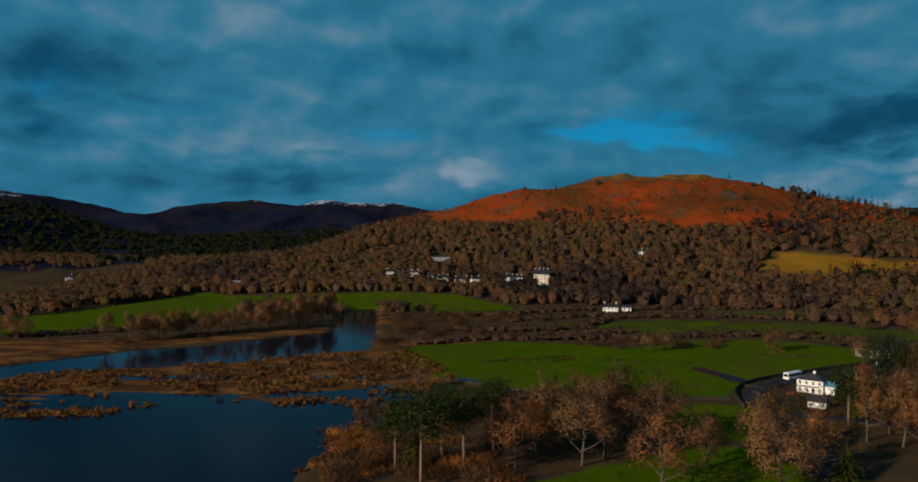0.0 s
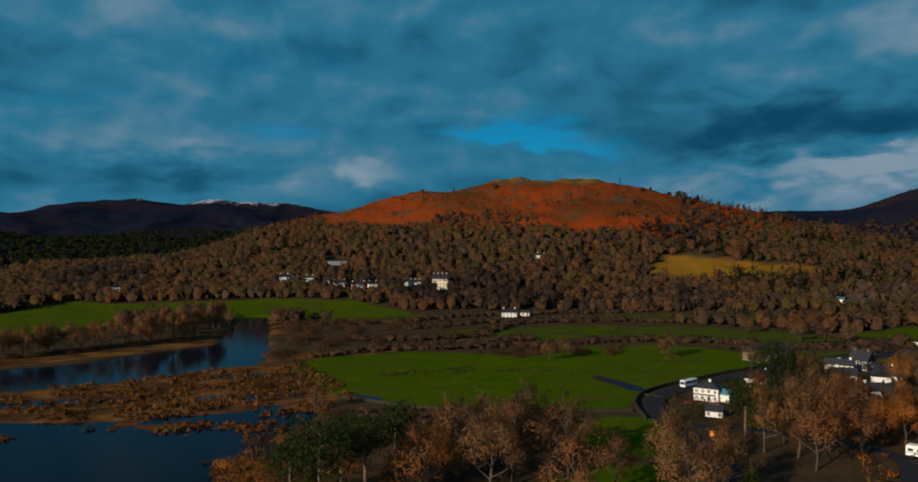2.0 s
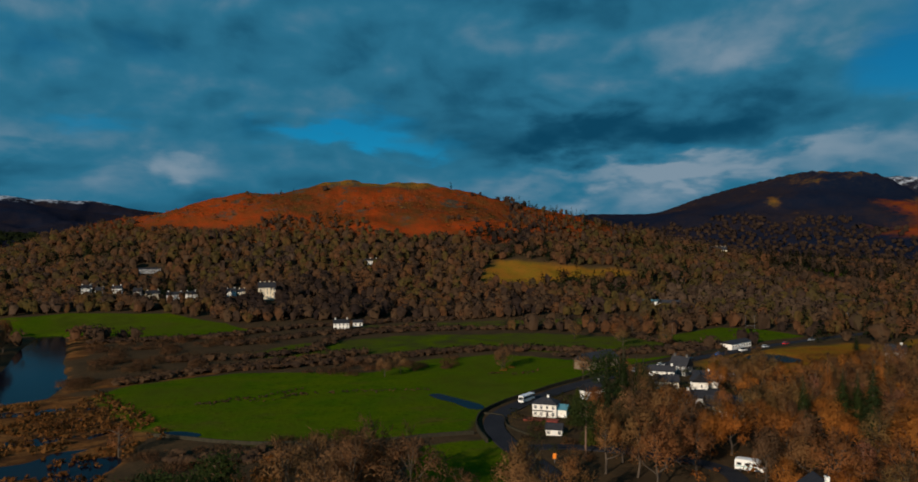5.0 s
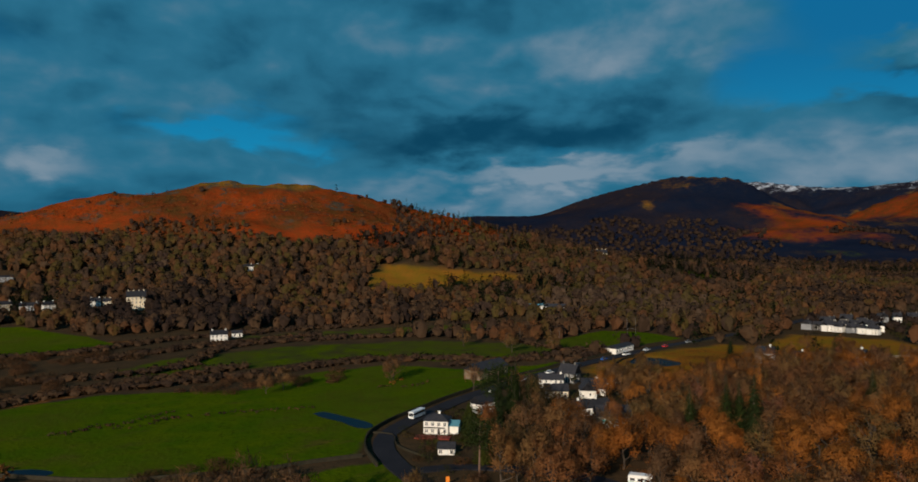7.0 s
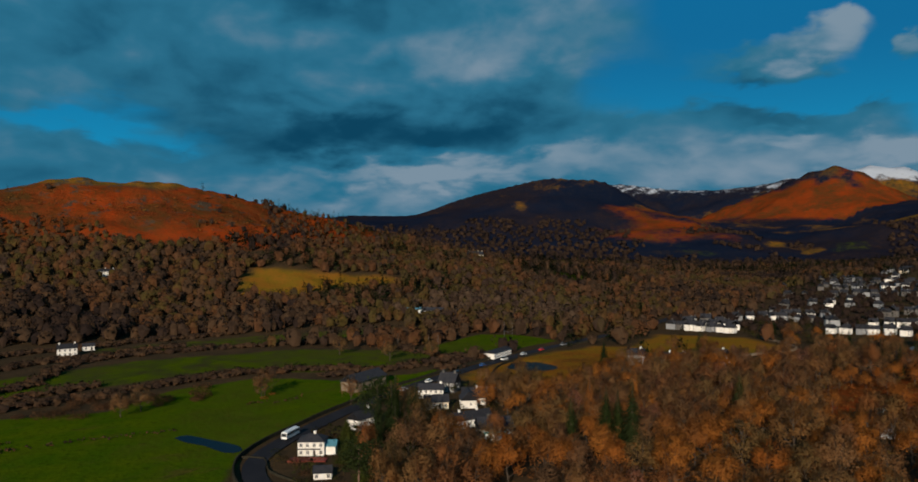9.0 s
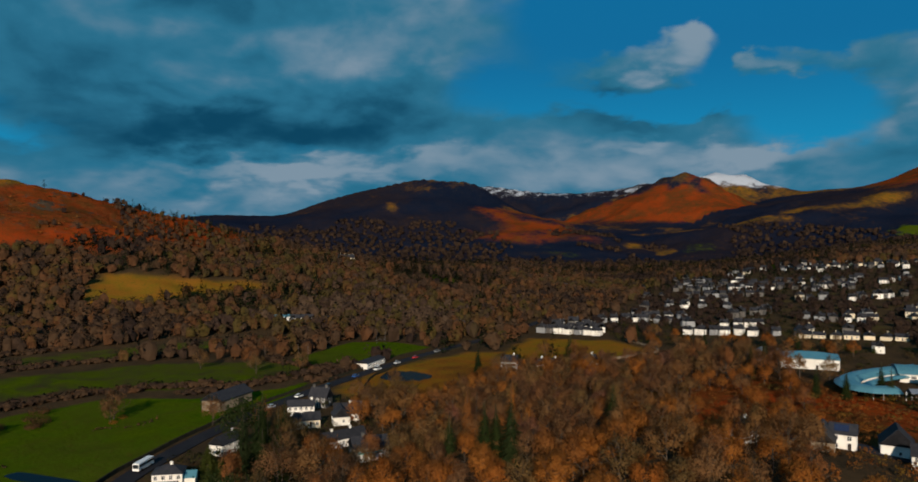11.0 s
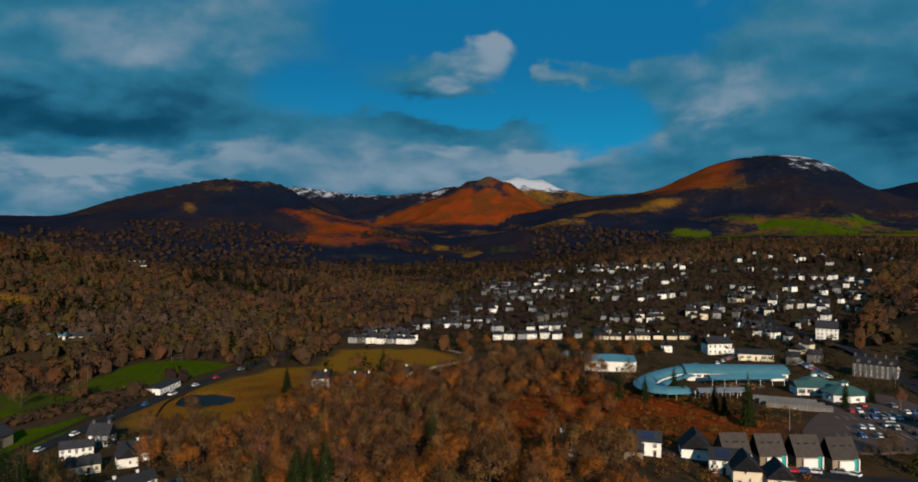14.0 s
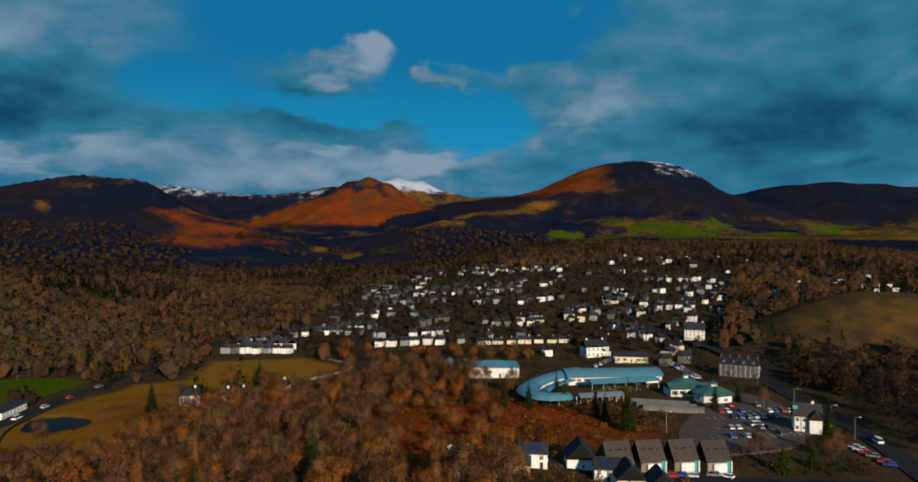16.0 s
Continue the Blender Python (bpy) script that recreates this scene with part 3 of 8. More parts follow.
SNOW_RANGE = [(2500, 2500, 250), (2768, 2232, 312), (2832, 2149, 320), (2894, 2062, 303), (2984, 1927, 285), (3069, 1785, 283), (3148, 1637, 305), (3209, 1511, 335)]
PEAK = [(2290, 1560, 90), (2415, 1516, 125), (2460, 1440, 171), (2523, 1322, 216), (2562, 1241, 262), (2599, 1158, 300), (2629, 1085, 312), (2653, 1022, 278), (2686, 926, 216),
        (2707, 862, 182), (2731, 776, 148)]
PEAK_SNOW = [(2960, 1300, 310), (3006, 1220, 333), (3042, 1123, 337), (3075, 1025, 322), (3097, 952, 288), (3130, 829, 261), (3172, 633, 272), (3181, 584, 276)]
DOME = [(2841, 772, 225), (2881, 590, 246), (2896, 498, 270), (2909, 407, 317), (2918, 316, 351), (2926, 204, 372), (2929, 93, 379), (2928, -16, 360), (2925, -101, 320),
        (2919, -185, 262), (2903, -327, 205), (2878, -480, 156), (2855, -590, 117), (2800, -900, 90)]
FAR_RIGHT = [(3440, -100, 262), (3415, -252, 272), (3402, -370, 290), (3385, -485, 303), (3365, -595, 317), (3337, -723, 313), (3295, -883, 297), (3254, -1014, 278), (2900, -1700, 250), (2200, -2400, 200)]
# crest line, reach towards the valley, reach behind, steepness, roughness
RIDGES = {"hill": (HILL, 400, 420, 1.7, 7), "far_left": (FAR_LEFT, 760, 600, 1.3, 14), "snow_left": (SNOW_LEFT, 700, 500, 1.2, 16), "dark_left": (DARK_LEFT, 620, 500, 1.4, 8),
          "scar": (SCAR, 900, 700, 1.35, 10), "snow_range": (SNOW_RANGE, 800, 600, 1.25, 22), "peak": (PEAK, 900, 500, 1.3, 10), "peak_snow": (PEAK_SNOW, 700, 600, 1.2, 14),
          "dome": (DOME, 1300, 700, 1.25, 12), "far_right": (FAR_RIGHT, 900, 600, 1.3, 14)}


def ridge_height(x, y, key):
    knots, front, back, power, rough = RIDGES[key]
    d, z = line_distance(x, y, knots)
    r = np.hypot(x, y)
    # away from the crest its height is blended along the line, so that no creases run down the slope
    close = d < max(front, back) * 1.02
    if close.any():
        xc, yc, dc = x[close], y[close], d[close]
        s2 = 2 * ((27 if key != "hill" else 12) + 0.45 * dc) ** 2
        num, den = np.zeros(xc.shape), np.zeros(xc.shape)
        fine = curve_points(knots, 22.0 if key != "hill" else 11.0)
        for fx, fy, fz in fine:
            w = np.exp(-np.clip(((xc - fx) ** 2 + (yc - fy) ** 2 - dc ** 2) / s2, -20, 60))
            num += w * fz
            den += w
        z = z.copy()
        z[close] = num / (den + 1e-12)
    mean = np.interp(np.arctan2(x, y), *zip(*sorted((math.atan2(k[0], k[1]), math.hypot(k[0], k[1])) for k in knots)))
    reach = back + (front - back) * step(mean - r, -320, 320)
    f = np.clip(1 - d / reach, 0, 1)
    wob = fbm(x, y, reach * 0 + 210.0 if key != "hill" else reach * 0 + 90.0, 5, 11)
    folds = fbm(x + y * 0.3, y, 330.0 if key != "hill" else 120.0, 4, 23)
    shape = f ** power
    mid = 4 * shape * (1 - shape)
    gully = 1 - 2 * np.abs(fbm(x, y, 260.0 if key != "hill" else 110.0, 4, 29))
    if key == "hill":
        # crags on the upper slopes
        wob = wob + 0.55 * (1 - 2 * np.abs(fbm(x, y, 34.0, 3, 37))) * step(z * shape, 40, 80)
    return z * shape + shape * wob * rough * 0.45 + mid * (folds * 1.5 + gully * 1.1) * rough * (1.0 if key == "hill" else 1.7)


def height(x, y):
    x, y = np.atleast_1d(np.asarray(x, float)), np.atleast_1d(np.asarray(y, float))
    h = 0.9 + 0.25 * fbm(x, y, 60, 3, 3) + 0.12 * fbm(x, y, 9, 2, 5)
    # the valley side under the town
    side = step(x, 340, 1250) * step(-y, -700, -150) * 50 + step(x, 215, 330) * step(-y, -330, -120) * 4.5
    side = side + step(x, 1200, 2300) * 35
    side = side + step(-x, 250, 900) * step(y, 350, 900) * 12 + step(y, 620, 1300) * 10
    h = h + side
    h = h + 12.0 * np.exp(-((x - 195) / 72) ** 2 - ((y - 112) / 62) ** 2)
    # the bank beside the town
    k = np.hypot((x - BANK_KNOLL[0]) / 1.0, (y - BANK_KNOLL[1]) / 1.25)
    h = h + 34 * np.exp(-(k / 62) ** 2.4)
    for key in RIDGES:
        h = np.maximum(h, 0) + np.maximum(ridge_height(x, y, key) - 0.35 * np.maximum(h - 2, 0), 0)  if key == "hill" else np.maximum(h, ridge_height(x, y, key) + np.minimum(h, 4))
    # water
    marsh = poly_distance(x, y, MARSH)
    pools = fbm(x * 0.55, y * 1.5, 21, 6, 31, 0.66)
    wet = 0.24 + 1.25 * pools - 0.26 * step(-(y + 0.12 * x), -252, -205) * step(marsh, -5, 20) + 0.16 * step(y + 0.12 * x, 262, 285) - 0.34 * np.exp(-((x + 16) / 14) ** 2 - ((y - 262) / 42) ** 2)
    h = np.where(marsh > -6, h + (wet - h) * step(marsh, -6, 4), h)
    lake = poly_distance(x + 3 * fbm(x, y, 14, 3, 8), y + 5 * fbm(x, y, 18, 3, 9), LAKE)
    h = h + (-1.2 - h) * step(lake, -4, 6)
    river = poly_distance(x, y + 2 * fbm(x, y, 12, 2, 14), RIVER)
    h = h + (-1.2 - h) * step(river, -3.0, 3.0)
    pond = poly_distance(x, y, POND)
    h = h - 1.6 * step(pond, -2, 3)
    return h


LAND = {}


def ground_at(x, y):
    """The height of the ground mesh at one place."""
    xs, ys, zs = LAND["x"], LAND["y"], LAND["z"]
    i, j = int(np.searchsorted(xs, x)) - 1, int(np.searchsorted(ys, y)) - 1
    u, v = (x - xs[i]) / (xs[i + 1] - xs[i]), (y - ys[j]) / (ys[j + 1] - ys[j])
    return float((zs[j, i] * (1 - u) + zs[j, i + 1] * u) * (1 - v) + (zs[j + 1, i] * (1 - u) + zs[j + 1, i + 1] * u) * v)


def spaced(lo, hi, a, b, cell, growth):
    """Even lines from a to b, wider and wider apart beyond."""
    mid = list(np.arange(a, b + 0.1, cell))
    out, c, p_ = [], cell, b
    while p_ < hi:
        c *= growth
        p_ += c
        out.append(p_)
    left, c, p_ = [], cell, a
    while p_ > lo:
        c *= growth * 1.01
        p_ -= c
        left.append(p_)
    return np.array(left[::-1] + mid + out)


def build_ground():
    xs = spaced(-3200, 4300, -300, 440, 4.2, 1.0128)
    ys = spaced(-3000, 4300, 60, 700, 4.2, 1.0128)
    X, Y = np.meshgrid(xs, ys)
    Z = height(X, Y)
    LAND.update(x=xs, y=ys, z=Z)
    nx, ny = len(xs), len(ys)
    me = bpy.data.meshes.new("ground")
    co = np.stack([X, Y, Z], -1).reshape(-1, 3).astype(np.float32)
    i = np.arange(nx * ny).reshape(ny, nx)
    quads = np.stack([i[:-1, :-1], i[:-1, 1:], i[1:, 1:], i[1:, :-1]], -1).reshape(-1, 4)
    me.vertices.add(len(co))
    me.vertices.foreach_set("co", co.ravel())
    me.loops.add(quads.size)
    me.loops.foreach_set("vertex_index", quads.ravel().astype(np.int32))
    me.polygons.add(len(quads))
    me.polygons.foreach_set("loop_start", np.arange(0, quads.size, 4, dtype=np.int32))
    me.polygons.foreach_set("use_smooth", np.ones(len(quads), bool))

    def soft(poly, w=8.0):
        return 0.5 + np.clip(poly_distance(X, Y, poly) / w, -1, 1) * 0.5

    grass = np.maximum.reduce([soft(p_) for p_ in (FIELD_MAIN, FIELD_LEFT, FIELD_FAR, PITCH, PADDOCK, LAWN)] + [0.50 * soft(FIELD_STRIP), 0.46 * soft(FIELD_STRIP_FAR)] + [soft(p_, 12) for p_ in VALLEY_FIELDS])
    litter = 0.34 * soft([(96, 120), (118, 168), (176, 204), (206, 250), (300, 245), (392, 185), (385, 60), (230, 0), (110, 60)], 20)
    reed = np.maximum.reduce([soft(MARSH, 6), soft(REEDS, 6), 0.8 * soft(REED_BANK, 6)])
    meadow = np.maximum.reduce([soft(ROUGH_MEADOW), soft(TOWN_GREEN), soft(HILL_MEADOW, 12)])
    knoll = np.exp(-(np.hypot(X - BANK_KNOLL[0], Y - BANK_KNOLL[1]) / 75) ** 4)
    town_ = soft([(430, 330), (560, 330), (800, 400), (960, 330), (960, -40), (700, 0), (500, 20), (430, 80)], 40)
    # cover kept thin on the bank, to darken it as cloud shade does
    grass = np.maximum.reduce([grass, 0.40 * knoll, 0.38 * town_])
    meadow = np.maximum(meadow, 0.25 * knoll)
    heights = {k: ridge_height(X, Y, k) for k in RIDGES}
    hill = heights["hill"]
    n = fbm(X, Y, 260, 4, 41)
    n2 = fbm(X, Y, 90, 4, 43)
    bracken = step(hill + 14 * n2, 50, 72)
    bracken = np.maximum.reduce([bracken, soft(HEATH_SLOPE, 20) * 0.9, soft(OPEN_SLOPE, 16) * 0.95, litter, 0.46 * soft(ROUGH_MEADOW)])
    meadow = np.maximum.reduce([meadow, soft(HEATH_SLOPE, 20) * 0.62, soft(OPEN_SLOPE, 16) * 0.7])
    meadow = np.maximum(meadow, 0.62 * step(hill + 10 * n2, 112, 124))
    bracken = bracken * (1 - 0.9 * step(hill + 12 * n2, 114, 126))
    far = np.hypot(X, Y)
    az = np.degrees(np.arctan2(X, Y))
    # far fells and valley head, darkened in colour for cloud shade and haze
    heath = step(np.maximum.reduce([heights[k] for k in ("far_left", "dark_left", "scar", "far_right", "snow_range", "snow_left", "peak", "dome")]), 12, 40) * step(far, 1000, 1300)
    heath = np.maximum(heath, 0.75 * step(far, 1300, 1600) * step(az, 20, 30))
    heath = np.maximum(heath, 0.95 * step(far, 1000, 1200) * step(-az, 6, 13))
    pk, dm, sc = heights["peak"], heights["dome"], heights["scar"]
    top = np.maximum.reduce([pk, dm, sc, heights["snow_range"], heights["peak_snow"]])
    # bracken on slopes of peak and skirts of scar; its orange carries their sunlight
    bracken = np.maximum(bracken, np.where(pk >= top - 1, step(pk + 30 * n, 95, 150) * step(-pk + 70 * n2, -300, -220) * (1.2 + 0.9 * n + 0.6 * n2), 0))
    bracken = np.maximum(bracken, step(az + 3 * n, 48.5, 56) * step(-az, -64, -57) * step(sc, 30, 70) * step(-sc + 30 * n, -190, -140) * (0.66 + 0.8 * n2 + 0.6 * n))
    # tan patch painted in for a sunlit spot on the dark scar
    meadow = np.maximum(meadow, 0.62 * np.exp(-((az - 44.6) / 0.7) ** 2 - ((sc - 160) / 22) ** 2))
    # orange put on the dome's left ridge as its sunlit side
    bracken = np.maximum(bracken, np.where(dm >= top - 1, step(dm + 25 * n, 215, 260) * step(-az, -87.5, -83) * (1.0 + 0.5 * n2), 0))
    meadow = np.maximum(meadow, np.where(pk >= top - 1, step(pk, 190, 250) * (0.48 + 0.5 * n), 0))
    meadow = np.maximum(meadow, step(heights["peak_snow"], 150, 200) * (0.42 + 0.3 * n))
    meadow = np.maximum(meadow, step(pk, 30, 60) * step(-pk, -120, -80) * (0.35 + 0.7 * n2))
    slope_fields = step(top, 14, 40) * step(-dm, -170, -110) * step(az + 4 * n, 77, 83) * step(far, 1150, 1350) * step(-heights["far_right"], -160, -90)
    grass = np.maximum(grass, slope_fields * (0.42 + 0.9 * n2))
    meadow = np.maximum(meadow, slope_fields * (0.50 + 0.5 * n))
    grass = np.maximum(grass, step(far, 980, 1050) * step(-far, -1400, -1300) * step(fbm(X, Y * 2, 220, 2, 61), -0.05, 0.2) * step(az, 33, 38) * step(-az, -76, -70) * 0.85 * step(-pk, -40, -10))
    head = step(far, 1400, 1480) * step(-far, -2150, -2000) * step(az, 50, 58) * step(-az, -86, -78) * step(-pk, -90, -50)
    grass = np.maximum(grass, head * step(-fbm(X, Y, 190, 3, 64), 0.30, 0.5) * 0.42)
    meadow = np.maximum(meadow, head * step(fbm(X, Y * 1.5, 160, 3, 67), 0.2, 0.45) * 0.5)
    snow = np.maximum.reduce([0.52 * step(heights["snow_range"], 200, 310), 1.15 * step(heights["peak_snow"], 245, 310), 0.7 * step(heights["snow_left"], 175, 240),
                              0.5 * step(dm, 255, 350) * step(az, 88.2, 89.5) * step(-az, -96, -93) + 0.5 * step(dm, 352, 382), 0.5 * step(pk, 280, 320), 0.45 * step(heights["far_left"], 170, 200),
                              0.6 * step(heights["far_right"], 255, 290) * step(-az, -96, -94)])
    rocky = np.maximum(0.9 * step(hill, 60, 90), 0.35 * step(np.maximum.reduce([pk, sc, dm, heights["snow_range"]]), 170, 280))
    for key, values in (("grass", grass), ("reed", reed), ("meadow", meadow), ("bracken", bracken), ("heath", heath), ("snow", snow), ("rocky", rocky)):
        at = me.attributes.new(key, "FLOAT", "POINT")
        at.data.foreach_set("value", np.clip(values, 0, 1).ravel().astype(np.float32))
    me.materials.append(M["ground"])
    me.update(calc_edges=True)
    tagged(new("ground", me), "valley ground with green pasture, reed marsh and bracken fells", "ground", kind="structure")


build_ground()


def flat_sheet(name, poly, z, mat, label, category, kind="structure"):
    me = mesh_from(name, [(x, y, z) for x, y in poly], [tuple(range(len(poly)))], mat)
    return tagged(new(name, me), label, category, kind=kind)


flat_sheet("water", [(-3000, -2900), (140, -2900), (140, 560), (-3000, 560)], 0.0, M["water"], "dark still lake, river and flooded marsh water", "water")
flat_sheet("pond_water", [(240, 262), (305, 262), (305, 335), (240, 335)], 0.35, M["pond"], "small dark pond in a rust-coloured meadow", "water")


def puddle(points, label):
    """Shallow flood water lying on a field."""
    c = curve_points(points + [points[0]], 1.5)[:-1]
    z = float(height(c[:, 0], c[:, 1]).max()) + 0.05
    me = mesh_from("puddle", [(x, y, z) for x, y in c], [tuple(range(len(c)))], M["water"])
    tagged(new("puddle", me), label, "puddle", "field puddles", "structure")


puddle([(89, 280), (93, 281), (97, 271), (101, 258), (99, 252), (95, 254), (93, 265), (90, 273)], "long flood puddle in a green pasture")
puddle([(-3, 262), (3, 260), (8, 255), (7, 252), (1, 254), (-4, 258)], "small flood puddle in a green pasture")


# ---------------------------------------------------------------- roads
MAIN_ROAD = [(66, 110), (78, 150), (86, 180), (88, 200), (89, 212), (92.5, 228), (99.5, 240.5), (112, 251.5), (125, 260), (151, 275), (192, 294), (240, 310), (290, 324), (330, 333), (378, 341), (440, 350), (520, 368)]
TOWN_ROAD = [(200, -60), (262, -24), (306, -16), (324, -13), (360, -5), (403, 5), (463, 19), (500, 36), (560, 62), (640, 85)]
CLOSE_ROAD = [(244, 112), (250, 92), (250, 74), (257, 56), (262, 34), (268, 10), (272, -18)]
DRIVE = [(90, 205), (104, 200), (118, 184), (124, 162), (110, 140), (96, 118)]


def strip(name, knots, width, mat, label, category, lift=0.35, offset=0.0, kind="structure", thick=0.5):
    """A band laid over the ground, with edges that go down into it."""
    c = curve_points(knots, 3.0)
    t = np.gradient(c, axis=0)
    t /= np.linalg.norm(t, axis=1)[:, None]
    nrm = np.stack([-t[:, 1], t[:, 0]], -1)
    c = c + nrm * offset
    zs = height(c[:, 0], c[:, 1])
    zs = np.maximum.reduce([zs] + [height(*(c + nrm * width * k).T) for k in (-0.5, 0.5)]) + lift
    zs = np.convolve(np.pad(zs, 3, mode="edge"), np.ones(7) / 7, "valid")
    v, f = [], []
    for p_, n_, z in zip(c, nrm, zs):
        for s, dz in ((-0.5, -thick), (-0.5, 0), (0.5, 0), (0.5, -thick)):
            v.append((*(p_ + n_ * width * s), z + dz))
    for i in range(len(c) - 1):
        for j in range(3):
            f.append((i * 4 + j, i * 4 + j + 1, i * 4 + j + 5, i * 4 + j + 4))
    me = mesh_from(name, v, f, mat)
    return tagged(new(name, me), label, category, kind=kind)


strip("road", MAIN_ROAD, 6.4, M["asphalt"], "dark wet asphalt road along the field edge", "road")
strip("road", TOWN_ROAD, 8.0, M["asphalt"], "dark asphalt main road into the town", "road")
strip("road", CLOSE_ROAD, 7.0, M["asphalt"], "asphalt cul-de-sac before a row of houses", "road")
strip("road", DRIVE, 4.5, M["asphalt"], "narrow dark drive between trees", "road", 0.3)


PARK_PLANE = {}


def car_park():
    """An even, sloping sheet of tarmac with a kerb-high edge, and painted bay lines."""
    c = curve_points([(*p_,) for p_ in CAR_PARK] + [CAR_PARK[0]], 4.0)[:-1]
    gx, gy = np.meshgrid(np.arange(285, 382, 6.0), np.arange(8, 52, 6.0))
    inside = poly_distance(gx, gy, CAR_PARK) > -2
    A = np.stack([gx[inside], gy[inside], np.ones(inside.sum())], -1)
    k = np.linalg.lstsq(A, height(gx[inside], gy[inside]), rcond=None)[0]
    lift = float((height(gx[inside], gy[inside]) - A @ k).max()) + 0.12
    PARK_PLANE["z"] = lambda x, y: float(k[0] * x + k[1] * y + k[2] + lift)
    top = [(x, y, PARK_PLANE["z"](x, y)) for x, y in c]
    n = len(top)
    v = top + [(x, y, z - 1.5) for x, y, z in top]
    me = mesh_from("car_park", v, [tuple(range(n))] + [(i, n + i, n + (i + 1) % n, (i + 1) % n) for i in range(n)], M["gravel"])
    ob = tagged(new("car_park", me), "reddish-brown tarmac car park with rows of bays", "car park", kind="structure")
    line = Shape().box(-2.4, -0.06, 0, 2.4, 0.06, 0.02).mesh("bay_line", M["line"])
    for x0, y0, m_ in ((305, 41.4, 9), (318, 37.9, 9), (333, 40.4, 11), (344, 36.4, 11), (314, 23.4, 9)):
        for i in range(m_ + 1):
            x, y = x0 + i * 0.9, y0 - i * 2.75
            part("bay_line", line, ob, m=pose(x, y, PARK_PLANE["z"](x, y) + 0.012, 0, 0, 18))


car_park()


def wall_line(knots, high, thick, mat, label, name="field_wall"):
    """A low wall that follows the ground."""
    c = curve_points(knots, 4.0)
    t = np.gradient(c, axis=0)
    t /= np.linalg.norm(t, axis=1)[:, None]
    nrm = np.stack([-t[:, 1], t[:, 0]], -1) * thick / 2
    z = height(c[:, 0], c[:, 1])
    top = z + high * (1 + 0.12 * fbm(c[:, 0], c[:, 1], 7, 2, 77))
    v, f = [], []
    for p_, n_, a, b in zip(c, nrm, z, top):
        v += [(*(p_ - n_), a - 0.6), (*(p_ - n_ * 0.6), b), (*(p_ + n_ * 0.6), b), (*(p_ + n_), a - 0.6)]
    for i in range(len(c) - 1):
        for j in range(3):
            f.append((i * 4 + j, i * 4 + j + 1, i * 4 + j + 5, i * 4 + j + 4))
    f += [(3, 2, 1, 0), tuple(len(v) - 4 + j for j in range(4))]
    return tagged(new(name, mesh_from(name, v, f, mat)), label, "wall", "dry stone field walls")


WALL_LABEL = "dark dry stone wall along a pasture"
wall_line([(84, 214), (87.5, 230), (95, 244.5), (108, 256.5), (122, 265), (149, 280.5), (189, 299.5), (237, 316), (283, 330)], 1.3, 0.7, M["dark_wall"], WALL_LABEL)
wall_line([(56, 226), (70, 226), (84, 224)], 1.1, 0.6, M["dark_wall"], WALL_LABEL)
wall_line([(-5, 258), (20, 238), (40, 231), (56, 226)], 1.0, 0.6, M["dark_wall"], WALL_LABEL)
wall_line([(240, 292), (270, 312), (330, 328), (376, 335)], 1.0, 0.6, M["dark_wall"], "low stone wall beside the valley road")
wall_line([(360, 240), (380, 232), (410, 226), (440, 262)], 1.2, 0.6, M["buff"], "pale stone garden wall round a green")
wall_line([(-420, 395), (-226, 374), (-180, 410)], 1.0, 0.6, M["dark_wall"], WALL_LABEL)
wall_line([(95, 246), (101, 240), (97, 228), (99, 214)], 0.7, 0.35, M["dark_wall"], "grey stone garden wall beside the road")

# ---------------------------------------------------------------- houses
FOOTPRINTS = []      # x, y, radius


def facing(x, y, azimuth, z=None, scale=1.0):
    """The pose of a thing whose front (-y) looks towards that azimuth."""
    z = ground_at(x, y) if z is None else z
    return pose(x, y, z, 0, 0, 180 - azimuth) @ Matrix.Scale(scale, 4)


